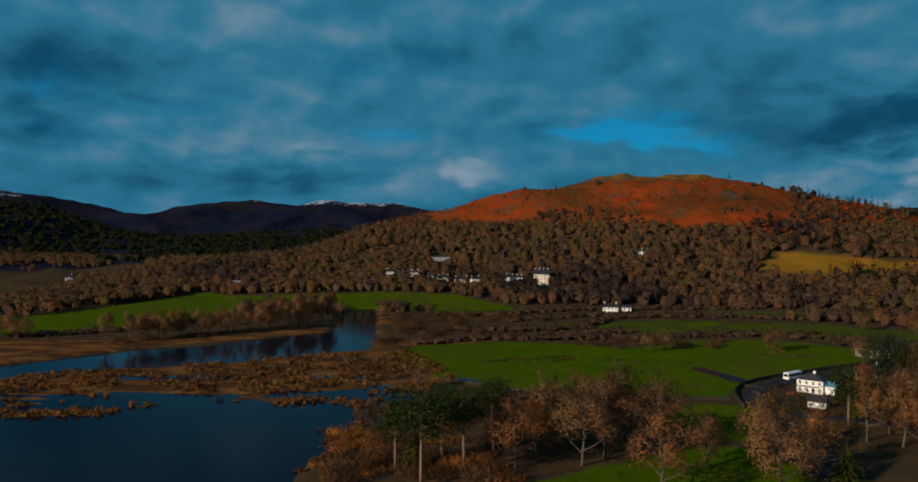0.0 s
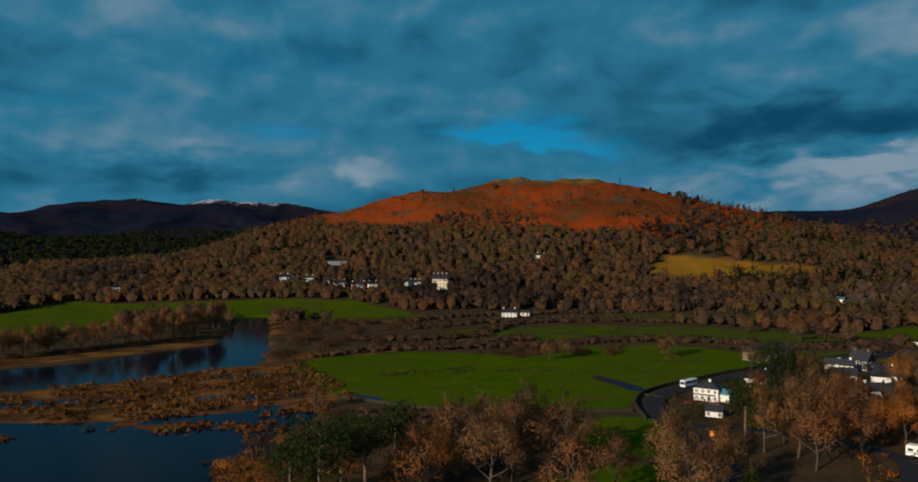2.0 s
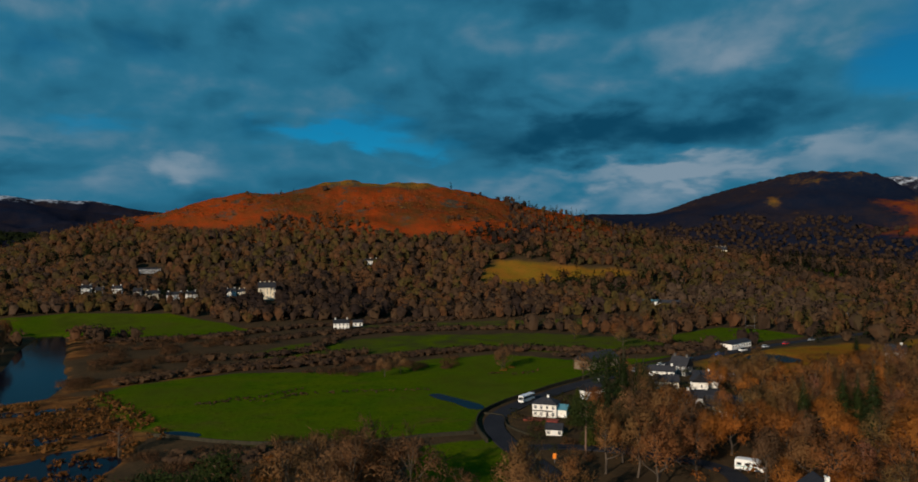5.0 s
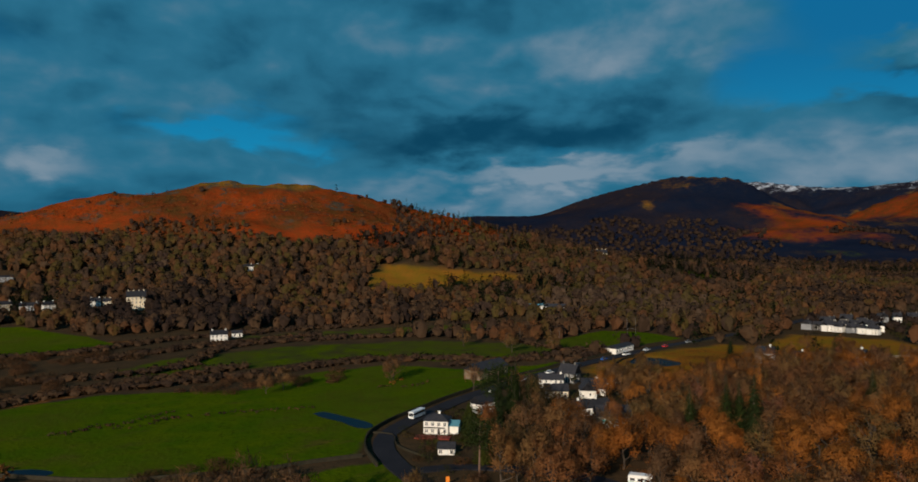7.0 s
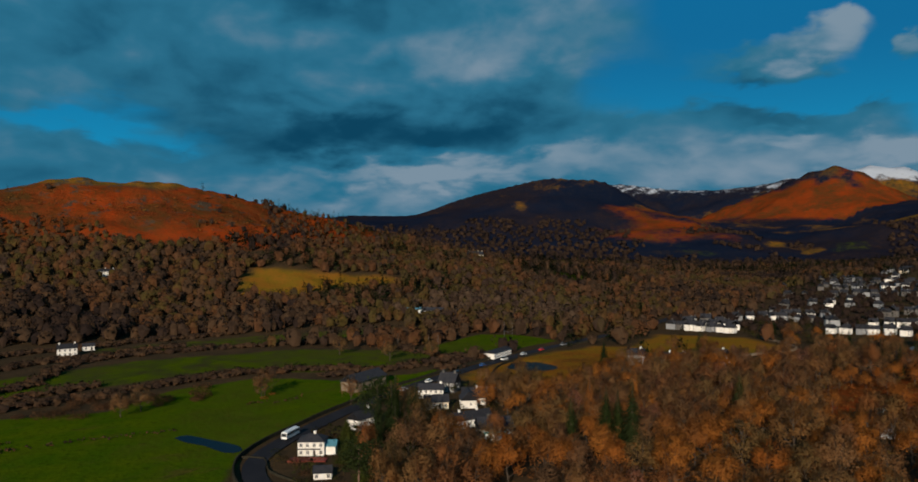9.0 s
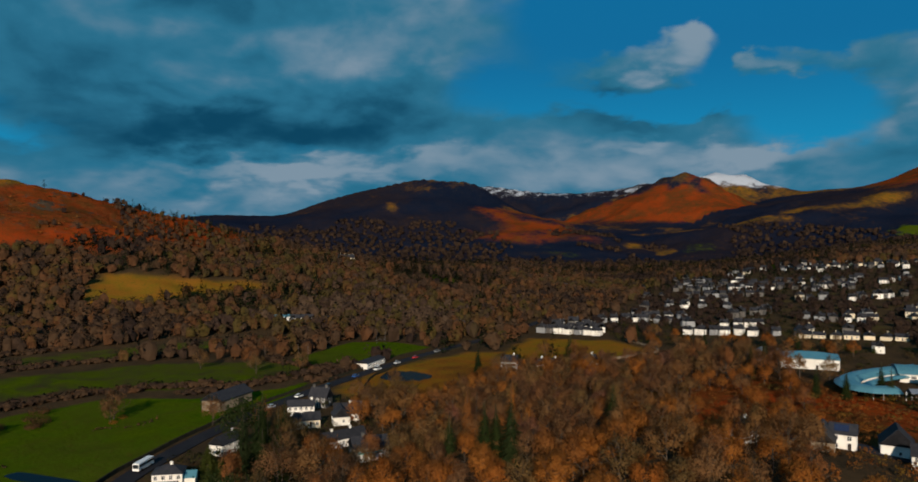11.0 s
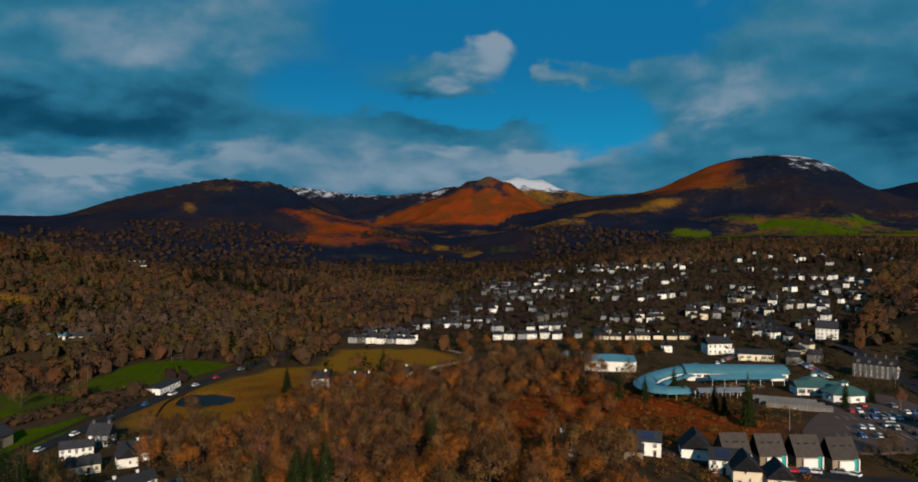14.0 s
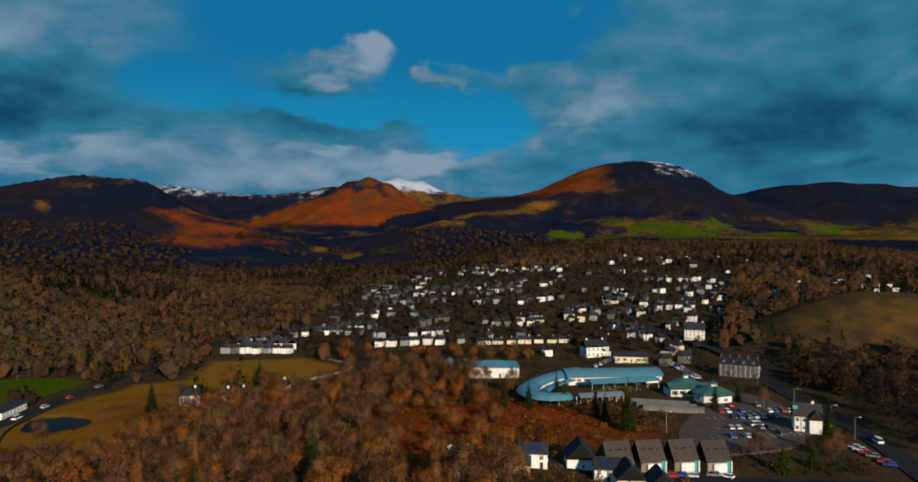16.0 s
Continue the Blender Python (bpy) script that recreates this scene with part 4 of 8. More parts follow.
def window_mesh(w, h, bars=1, cross=True):
    """A framed window in one piece: bars and sill proud, panes set back."""
    d, t = 0.10, 0.09
    cuts_x, cuts_z = [-w / 2, -w / 2 + t], [0.0, t]
    for i in range(bars):
        x = -w / 2 + w * (i + 1) / (bars + 1)
        cuts_x += [x - 0.035, x + 0.035]
    if cross:
        cuts_z += [h * 0.55, h * 0.55 + 0.06]
    cuts_x += [w / 2 - t, w / 2]
    cuts_z += [h - t, h]
    nx, nz = len(cuts_x), len(cuts_z)
    v = [(x, -d, z) for z in cuts_z for x in cuts_x]
    f, mi = [], []
    for j in range(nz - 1):
        for i in range(nx - 1):
            q = (j * nx + i, j * nx + i + 1, (j + 1) * nx + i + 1, (j + 1) * nx + i)
            if i % 2 and j % 2:
                k = len(v)
                v += [(v[c][0], -0.03, v[c][2]) for c in q]
                f += [(q[0], q[1], k + 1, k), (q[1], q[2], k + 2, k + 1), (q[2], q[3], k + 3, k + 2), (q[3], q[0], k, k + 3), (k, k + 1, k + 2, k + 3)]
                mi += [0, 0, 0, 0, 1]
            else:
                f.append(q)
                mi.append(0)
    rim = [i for i in range(nx)] + [j * nx + nx - 1 for j in range(1, nz)] + [(nz - 1) * nx + i for i in range(nx - 2, -1, -1)] + [j * nx for j in range(nz - 2, 0, -1)]
    k = len(v)
    v += [(v[c][0], 0.05, v[c][2]) for c in rim]
    n = len(rim)
    for i in range(n):
        f.append((rim[i], k + i, k + (i + 1) % n, rim[(i + 1) % n]))
        mi.append(0)
    return mesh_from("window", v, f, [M["frame"], M["glass"]], mi)


WIN = {"std": window_mesh(1.2, 1.35), "small": window_mesh(0.85, 1.05, 0), "wide": window_mesh(2.2, 1.35, 2), "tall": window_mesh(1.0, 1.8, 1), "shop": window_mesh(3.0, 2.0, 3, False)}


def door_mesh(mat):
    s = Shape()
    s.box(-0.48, -0.05, 0.05, 0.48, 0.04, 2.05)
    s.box(-0.60, -0.10, 0, -0.48, 0.05, 2.17, 1).box(0.48, -0.10, 0, 0.60, 0.05, 2.17, 1).box(-0.48, -0.10, 2.05, 0.48, 0.05, 2.17, 1)
    for z in (0.25, 1.15):
        s.box(-0.34, -0.07, z, 0.34, -0.05, z + 0.7)
    return s.mesh("door", [mat, M["frame"]])


DOOR = {k: door_mesh(M[k]) for k in ("dark", "turquoise", "frame")}


def wall_mesh(L, W, eaves, rise, mat, hip=False):
    x, y = L / 2, W / 2
    b = -1.2
    v = [(-x, -y, b), (x, -y, b), (x, y, b), (-x, y, b), (-x, -y, eaves), (x, -y, eaves), (x, y, eaves), (-x, y, eaves)]
    f = [(0, 1, 5, 4), (2, 3, 7, 6)]
    if hip:
        f += [(1, 2, 6, 5), (3, 0, 4, 7)]
    else:
        v += [(-x, 0, eaves + rise), (x, 0, eaves + rise)]
        f += [(1, 2, 6, 9, 5), (3, 0, 4, 8, 7)]
    f.append((3, 2, 1, 0))
    return mesh_from("wall", v, f, mat)


def roof_mesh(L, W, eaves, rise, mat, hip=False, over=0.35, thick=0.18):
    x, y = L / 2 + over, W / 2 + over
    drop = rise * over / (W / 2)
    top = [(-x, -y, eaves - drop), (x, -y, eaves - drop), (x, y, eaves - drop), (-x, y, eaves - drop)]
    r = max(0.0, x - y * 0.95) if hip else x
    top += [(-r, 0, eaves + rise), (r, 0, eaves + rise)]
    v = [(a, b, c + 0.03) for a, b, c in top] + [(a, b, c + 0.03 + thick) for a, b, c in top]
    f = [(6, 7, 11, 10), (8, 9, 10, 11), (7, 8, 11), (9, 6, 10), (1, 0, 4, 5), (3, 2, 5, 4), (2, 1, 5), (0, 3, 4),
         (0, 1, 7, 6), (1, 2, 8, 7), (2, 3, 9, 8), (3, 0, 6, 9)]
    return mesh_from("roof", v, f, mat)


def chimney_mesh(high, mat, pots=2):
    s = Shape().box(-0.42, -0.3, -1.6, 0.42, 0.3, high).box(-0.5, -0.38, high, 0.5, 0.38, high + 0.15)
    for i in range(pots):
        x = (i - (pots - 1) / 2) * 0.36
        s.tube((x, 0, high + 0.15), (x, 0, high + 0.5), 0.11, 0.09, 6, 1)
    return s.mesh("chimney", [mat, M["brown_roof"]])


def house(name, label, m, L=9.0, W=7.0, eaves=5.2, pitch=38, wall="white", roof="slate", rows=2, cols=3, win="std", gable=True, chimneys=(1,), door="dark", hip=False,
          porch=False, category="house", group="", back=False, stack="white"):
    """A pitched-roof house: walls with gables, roof, chimneys, door and windows. Its front is -y, its ridge runs along x."""
    rise = W / 2 * math.tan(radians(pitch))
    root = new(name)
    root.matrix_basis = m
    part("wall", wall_mesh(L, W, eaves, rise, M[wall], hip), root)
    part("roof", roof_mesh(L, W, eaves, rise, M[roof], hip), root)
    ch = chimney_mesh(0.9, M[stack])
    for c in chimneys:
        part("chimney", ch, root, m=pose(c * (L / 2 - 0.75), 0, eaves + rise))
    storey = eaves / max(rows, 1)
    w, h = {"std": (1.2, 1.35), "small": (0.85, 1.05), "wide": (2.2, 1.35), "tall": (1.0, 1.8), "shop": (3.0, 2.0)}[win]
    for r in range(rows):
        for c in range(cols):
            x = -L / 2 + L * (c + 0.5) / cols
            z = r * storey + (storey - h) * 0.55
            if r == 0 and c == cols // 2 and door:
                part("door", DOOR[door], root, m=pose(x, -W / 2 - 0.01, 0.05))
            else:
                part("window", WIN[win], root, m=pose(x, -W / 2 - 0.01, z))
            if back:
                part("window", WIN[win], root, m=pose(x, W / 2 + 0.01, z, 0, 0, 180))
    if gable:
        for s in (-1, 1):
            for r in range(rows):
                part("window", WIN["small"], root, m=pose(s * (L / 2 + 0.01), 0.6 * (-1) ** r, r * storey + 1.1, 0, 0, 90 * s))
    if porch:
        s = Shape().box(-1.3, -1.6, 2.35, 1.3, 0, 2.5).box(-1.2, -1.5, -0.3, -1.05, -1.35, 2.35).box(1.05, -1.5, -0.3, 1.2, -1.35, 2.35)
        part("porch", s.mesh("porch", M[roof]), root, m=pose(0, -W / 2, 0))
    tagged(root, label, category, group)
    p_ = root.matrix_basis.translation
    FOOTPRINTS.append((p_.x, p_.y, max(L, W) * 0.55 + 1.0))
    return root


# the hamlet beside the valley road
def roadside_house():
    ob = house("house", "white two-storey house with bay windows and a slate roof", facing(115.2, 236.5, 220, None, 0.82), L=9.6, W=7.5, eaves=5.2, pitch=28, cols=4, win="std", chimneys=(0.2,), hip=True)
    s = Shape().box(-4.9, -0.9, 2.55, 3.6, 0, 2.75)
    part("canopy", s.mesh("canopy", M["slate"]), ob, m=pose(0, -3.75, 0))
    wing = Shape().box(-1.9, -2.6, -1.2, 1.9, 2.6, 3.2)
    part("wing", wing.mesh("wing", M["white"]), ob, m=pose(6.7, 0.4, 0))
    part("wing_roof", roof_mesh(4.0, 5.2, 3.2, 1.5, M["teal"]), ob, "blue-green metal roof", m=pose(6.7, 0.4, 0))
    terrace = Shape().box(-5.5, -3.6, -1.5, 5.5, 0, 0.15)
    tagged(new("terrace", terrace.mesh("terrace", M["red"])), "red paved garden terrace before a white house", "terrace").matrix_basis = facing(111.6, 232.3, 220, 1.25)


roadside_house()
house("house", "white gabled cottage with a dark slate roof", facing(143, 252.5, 160, None, 0.82), L=12, W=6.2, eaves=4.4, pitch=42, cols=4, win="small", chimneys=(0.8,))
house("garage", "low white garage with a slate roof beside a garden", facing(106.3, 214.8, 215, None, 0.8), L=6, W=5, eaves=2.3, pitch=34, wall="white", rows=1, cols=3, chimneys=(), gable=False, door="frame", category="garage")
house("bungalow", "cream bungalow with a dark slate roof", facing(179.5, 257.5, 213), L=9.0, W=6.0, eaves=2.9, pitch=36, wall="cream", rows=1, cols=4, chimneys=(-0.5,), win="std", category="bungalow")
house("guest_house", "long white two-storey guest house with slate roof", facing(190, 274, 220, None, 0.84), L=12, W=6.4, eaves=4.2, pitch=36, cols=5, chimneys=(0.9,), back=False)
house("villa", "grey stone villa with a steep gable and slate roof", facing(203, 278, 245), L=7.5, W=6.0, eaves=4.4, pitch=48, wall="stone", cols=3, chimneys=(0.9, -0.9), stack="stone", category="house")
house("house", "white house with twin gables and dark roof", facing(196, 254.5, 222, None, 0.85), L=11, W=7.5, eaves=3.2, pitch=46, rows=1, cols=4, chimneys=(0.3,))
house("house", "white gabled cross wing with dark slate roof", facing(190.5, 251.5, 305), L=7.5, W=6.0, eaves=3.4, pitch=46, rows=1, cols=2, chimneys=(), door="")
house("cottage_row", "long low white cottage row with slate roof", facing(171.5, 229, 190, None, 0.85), L=18, W=6.2, eaves=3.4, pitch=40, rows=1, cols=6, chimneys=(0.4, -0.6), category="cottage")
house("house", "stone house with a green-edged flat bay", facing(168, 213, 210), L=11, W=7.5, eaves=3.6, pitch=34, wall="buff", roof="slate", rows=1, cols=3, chimneys=(-0.4,), stack="stone")
house("outbuilding", "low dark outbuilding with a pale flat roof", facing(211, 262, 220), L=9, W=5, eaves=2.6, pitch=10, wall="stone", roof="metal", rows=1, cols=3, chimneys=(), door="", category="outbuilding")


def bay_front():
    s = Shape().box(-3.6, -0.9, 2.4, 3.6, 0.6, 2.65).box(-3.4, -0.7, -1.0, 3.4, 0.6, 2.4, 1)
    ob = new("sun_room", s.mesh("sun_room", [M["turquoise"], M["white"]]))
    ob.matrix_basis = facing(164.4, 208.4, 210)
    tagged(ob, "small white sun room with turquoise fascia", "sun room")


bay_front()


def barn():
    root = new("barn")
    root.matrix_basis = facing(180, 308.5, 159.5, 0.6)
    L, W, eaves, rise = 21, 8.5, 4.6, 2.6
    part("wall", wall_mesh(L, W, eaves, rise, M["timber"]), root)
    part("roof", roof_mesh(L, W, eaves, rise, M["slate"], over=0.5), root)
    door = Shape().box(-1.7, -0.12, 0, 1.7, 0.05, 3.4)
    part("door", door.mesh("door", M["dark"]), root, "dark boarded barn door", m=pose(-L / 2 - 0.01, -1.2, 0, 0, 0, -90))
    part("door", door.mesh("door", M["dark"]), root, "dark boarded barn door", m=pose(3, -W / 2 - 0.01, 0))
    board = Shape().box(-0.09, -0.05, -0.8, 0.09, 0.0, eaves - 0.05).mesh("board", M["timber"])
    for i in range(20):
        part("board", board, root, m=pose(-L / 2 + 0.6 + i * 1.05, -W / 2 - 0.003, 0))
    tagged(root, "weathered stone and timber field barn with slate roof", "barn")
    FOOTPRINTS.append((180, 308, 14))


barn()
house("clubhouse", "long low white clubhouse with a dark shallow roof", facing(281, 331, 160), L=21, W=7.0, eaves=3.0, pitch=18, rows=1, cols=7, win="wide", chimneys=(), category="clubhouse")


def goal(x, y, azimuth):
    root = new("rugby_goal")
    root.matrix_basis = facing(x, y, azimuth)
    post = Shape().tube((0, 0, -0.5), (0, 0, 10), 0.055, 0.045, 6).mesh("post", M["metal"])
    for s in (-2.8, 2.8):
        part("post", post, root, m=pose(s, 0, 0))
    part("crossbar", Shape().tube((-2.8, 0, 3), (2.8, 0, 3), 0.055, 0.055, 6).mesh("crossbar", M["metal"]), root)
    tagged(root, "tall grey rugby goal posts on a pitch", "goal posts", "rugby goals")


goal(264, 366, 240)
goal(341, 384, 240)


def hotel_block():
    """The near hotel: a long dark roof and a white front with dark panels."""
    root = new("hotel")
    root.matrix_basis = facing(107.4, 116, 298, 4.4)
    L, W, eaves = 25, 12, 6.2
    rise = 4.4
    part("wall", wall_mesh(L, W, eaves, rise, M["cream"]), root)
    part("roof", roof_mesh(L, W, eaves, rise, M["slate"], over=0.5), root)
    panel = Shape().box(-0.85, -0.06, 0, 0.85, 0.05, 1.5).mesh("panel", M["dark"])
    pil = Shape().box(-0.16, -0.16, -1.0, 0.16, 0.02, eaves).mesh("pilaster", M["frame"])
    for i in range(10):
        x = -L / 2 + 1.25 + i * 2.5
        part("pilaster", pil, root, m=pose(x - 1.25, -W / 2 - 0.003, 0))
        for z, k in ((0.4, i % 2), (2.3, 1 - i % 2), (4.2, i % 2)):
            if k:
                part("window", WIN["std"], root, m=pose(x, -W / 2 - 0.01, z))
            else:
                part("panel", panel, root, m=pose(x, -W / 2 - 0.01, z))
    cross = new("cross_wing", wall_mesh(9, 8, 5.6, 3.2, M["cream"]))
    cross.parent, cross.matrix_basis = root, root.matrix_basis.inverted() @ facing(111, 114, 315, 4.4)
    part("wing_roof", roof_mesh(9, 8, 5.6, 3.2, M["slate"], over=0.5), cross)
    part("window", WIN["wide"], cross, m=pose(-4.51, 0, 6.0, 0, 0, -90))
    ch = chimney_mesh(1.2, M["white"])
    for c in (-6, 0, 5):
        part("chimney", ch, root, m=pose(c, 0, eaves + rise))
    tagged(root, "large cream hotel with a dark slate roof and panelled front", "hotel")
    FOOTPRINTS.append((107, 116, 16))


hotel_block()


# the row above the car park
def row_house():
    root = new("terraced_house")
    L, W, eaves, rise = 8.0, 8.5, 3.2, 5.4
    part("wall", wall_mesh(L, W, eaves, rise, M["buff"]), root)
    part("roof", roof_mesh(L, W, eaves, rise, M["brown_roof"], over=0.25), root)
    sky = Shape().box(-0.4, -0.06, -0.55, 0.4, 0.04, 0.55).mesh("skylight", M["glass"])
    for x in (-2.4, -0.3, 0.5, 2.6):
        part("skylight", sky, root, m=pose(x, -1.75 - 0.16, eaves + rise * 0.59, 38, 0, 0))
    front = Shape().box(-2.2, -0.9, -1.2, 2.2, 0, 2.7)
    part("garage_front", front.mesh("garage_front", M["white"]), root, "white rendered garage front", m=pose(0, -W / 2, 0))
    bal = Shape().box(-0.55, -0.5, 0, 0.55, 0, 3.2)
    pillar = Shape().box(-0.2, -0.9, -1.2, 0.2, 0.0, 3.2)
    for s in (1,):
        part("stair_bay", bal.mesh("stair_bay", M["turquoise"]), root, "turquoise painted stair bay", m=pose(s * 2.85, -W / 2, 0))
        part("pillar", pillar.mesh("pillar", M["white"]), root, m=pose(s * 3.75, -W / 2, 0))
    gdoor = Shape().box(-1.6, -0.08, 0, 1.6, 0.02, 2.1).mesh("garage_door", M["frame"])
    part("garage_door", gdoor, root, m=pose(0, -W / 2 - 0.905, 0.05))
    tagged(root, "split-level terraced house with brown roof and turquoise bays", "house", "row of terraced houses")
    return root


ROW = [(256.5, 73.0), (264.0, 63.5), (269.5, 53.5), (273.0, 43.6)]
first = row_house()
for i, (x, y) in enumerate(ROW):
    m_ = facing(x, y, 244, ground_at(x - 4, y))
    if i == 0:
        first.matrix_basis = m_
    else:
        copy_thing(first, m_)
    FOOTPRINTS.append((x, y, 7))
house("house", "white gable-ended house with a steep slate roof", facing(253.5, 83.5, 348), L=9.5, W=8.6, eaves=4.0, pitch=45, cols=3, rows=1, chimneys=(), door="turquoise")
house("house", "white house with solar panels on its slate roof", facing(246.5, 96, 262), L=7, W=6.5, eaves=4.6, pitch=36, cols=2, chimneys=(), stack="white")
house("house", "white gable-ended house with a dark roof", facing(243.5, 101, 350), L=7.5, W=6.0, eaves=4.0, pitch=42, cols=2, chimneys=())
house("house", "brown-roofed house with a lean-to", facing(236, 99, 350), L=7, W=6.0, eaves=3.2, pitch=42, wall="buff", roof="brown_roof", cols=2, rows=1, chimneys=())
house("house", "cream gabled house with solar panels on dark slate", facing(243.5, 74.5, 262), L=8, W=6.5, eaves=4.2, pitch=38, wall="white", cols=3, chimneys=())
house("house", "cream gable-ended house with a dark slate roof", facing(239, 68.5, 348), L=9, W=7.5, eaves=4.2, pitch=44, wall="cream", cols=3, chimneys=())
house("house", "cream gable-ended house with a slate roof", facing(238.5, 60, 348), L=9, W=7.0, eaves=4.2, pitch=44, wall="cream", cols=3, chimneys=())
house("house", "dark-roofed house among bare trees", facing(225, 118, 300), L=7, W=6.5, eaves=4.2, pitch=42, wall="white", roof="brown_roof", cols=2, chimneys=(0.5,))
panel_me = Shape().box(-1.9, -0.05, -1.2, 1.9, 0.03, 1.2).mesh("solar_panel", M["solar"])
for (x, y, z) in ((244.7, 96.1, 6.0), (241.7, 74.7, 5.6)):
    ob = new("solar_panel", panel_me)
    ob.matrix_basis = pose(x, y, ground_at(x + 1.8, y) + z + 0.05, 0, 0, -82) @ pose(0, 0, 0, -52, 0, 0)
    tagged(ob, "dark solar panel on a house roof", "solar panel", "solar panels")


# the garden centre
def swept_roof(name, path, width, z0, rise, mat, shift=0.0):
    """A shallow barrel roof swept along a line in the plan."""
    c = curve_points(path, 3.0)
    t = np.gradient(c, axis=0)
    t /= np.linalg.norm(t, axis=1)[:, None]
    nrm = np.stack([-t[:, 1], t[:, 0]], -1)
    c = c + nrm * shift
    prof = [(-0.5, 0.0), (-0.28, 0.75), (0.0, 1.0), (0.28, 0.75), (0.5, 0.0), (0.5, -0.35), (-0.5, -0.35)]
    v, f, k = [], [], len(prof)
    for p_, n_ in zip(c, nrm):
        for u, h in prof:
            v.append((*(p_ + n_ * width * u), z0 + (rise * h if h >= 0 else h)))
    for i in range(len(c) - 1):
        for j in range(k):
            f.append((i * k + j, i * k + (j + 1) % k, (i + 1) * k + (j + 1) % k, (i + 1) * k + j))
    f += [tuple(range(k)), tuple(len(v) - k + j for j in range(k))[::-1]]
    return mesh_from(name, v, f, mat)


def garden_centre():
    root = new("garden_centre")
    gz = ground_at(375, 85)
    root.matrix_basis = pose(0, 0, gz)
    # the long hall with its shallow curved roof
    hall = new("hall")
    hall.parent, hall.matrix_basis = root, pose(399, 82, 0, 0, 0, -69)
    Lh, Wh = 47, 15
    s = Shape().box(-Lh / 2, -Wh / 2, -1.2, Lh / 2, Wh / 2, 3.6)
    part("wall", s.mesh("wall", M["white"]), hall)
    v, f = [], []
    n = 10
    for i in range(n + 1):
        u = i / n
        y, z = (u - 0.5) * (Wh + 1.6), 3.7 + 3.0 * math.sin(math.pi * u) ** 0.8
        v += [(-Lh / 2 - 0.8, y, z), (Lh / 2 + 0.8, y, z)]
    for i in range(n):
        f.append((i * 2, i * 2 + 1, i * 2 + 3, i * 2 + 2))
    f += [tuple(range(0, 2 * n + 2, 2)), tuple(range(1, 2 * n + 2, 2))[::-1], (0, 2 * n, 2 * n + 1, 1)]
    part("roof", mesh_from("roof", v, f, M["teal"]), hall, "curved teal metal roof")
    rib = Shape()
    for i in range(n):
        u0, u1 = i / n, (i + 1) / n
        a, b = [(0, (u - 0.5) * (Wh + 1.6), 3.72 + 3.0 * math.sin(math.pi * u) ** 0.8) for u in (u0, u1)]
        rib.tube(a, b, 0.09, 0.09, 4, cap=False)
    rib_me = rib.mesh("roof_rib", M["teal"])
    for i in range(24):
        part("roof_rib", rib_me, hall, m=pose(-Lh / 2 + 1 + i * 2, 0, 0))
    for i in range(14):
        part("window", WIN["wide"], hall, m=pose(-Lh / 2 + 2 + i * 3.3, -Wh / 2 - 0.01, 1.7))
    # the curved arcade
    path = [(404, 99), (390, 106), (370, 114), (352, 116), (340, 111), (337, 104), (342, 97)]
    part("arcade_roof", swept_roof("arcade_roof", path, 10, 3.6, 1.9, M["teal"]), root, "curved teal arcade roof")
    part("lean_to_roof", swept_roof("lean_to_roof", path[1:-1], 4.5, 2.6, 0.7, M["teal"], 7.4), root, "outer teal lean-to roof")
    col = Shape().tube((0, 0, -1), (0, 0, 3.5), 0.14, 0.14, 6).mesh("column", M["frame"])
    line_ = curve_points(path, 5.0)
    for a in line_:
        part("column", col, root, m=pose(a[0] + 1.5, a[1] - 3.6, 0))
    back_wall = swept_roof("back_wall", path[:-1], 0.5, 2.4, 1.0, M["white"], 4.0)
    part("back_wall", back_wall, root)
    # canopy towards the yard
    for i, (x, y, L_, W_, rot) in enumerate(((384, 76, 34, 9, -62), (352, 84, 20, 5, -62))):
        c = part("canopy", roof_mesh(L_, W_, 3.6 if i == 0 else 2.6, 1.3, M["teal"] if i == 0 else M["metal"], over=0.3), root, m=pose(x, y, 0, 0, 0, rot))
        post = Shape().tube((0, 0, -1), (0, 0, 3.5 if i == 0 else 2.5), 0.1, 0.1, 6).mesh("post", M["frame"])
        for k in range(7):
            for sgn in (-1, 1):
                part("post", post, c, m=pose(-L_ / 2 + L_ * k / 6, sgn * (W_ / 2 - 0.3), 0))
    tagged(root, "garden centre hall with curved teal roofs and arcade", "garden centre")
    FOOTPRINTS.extend([(352, 108, 18), (372, 108, 16), (399, 82, 20), (390, 75, 16), (405, 66, 14), (388, 98, 14), (365, 90, 14)])


garden_centre()


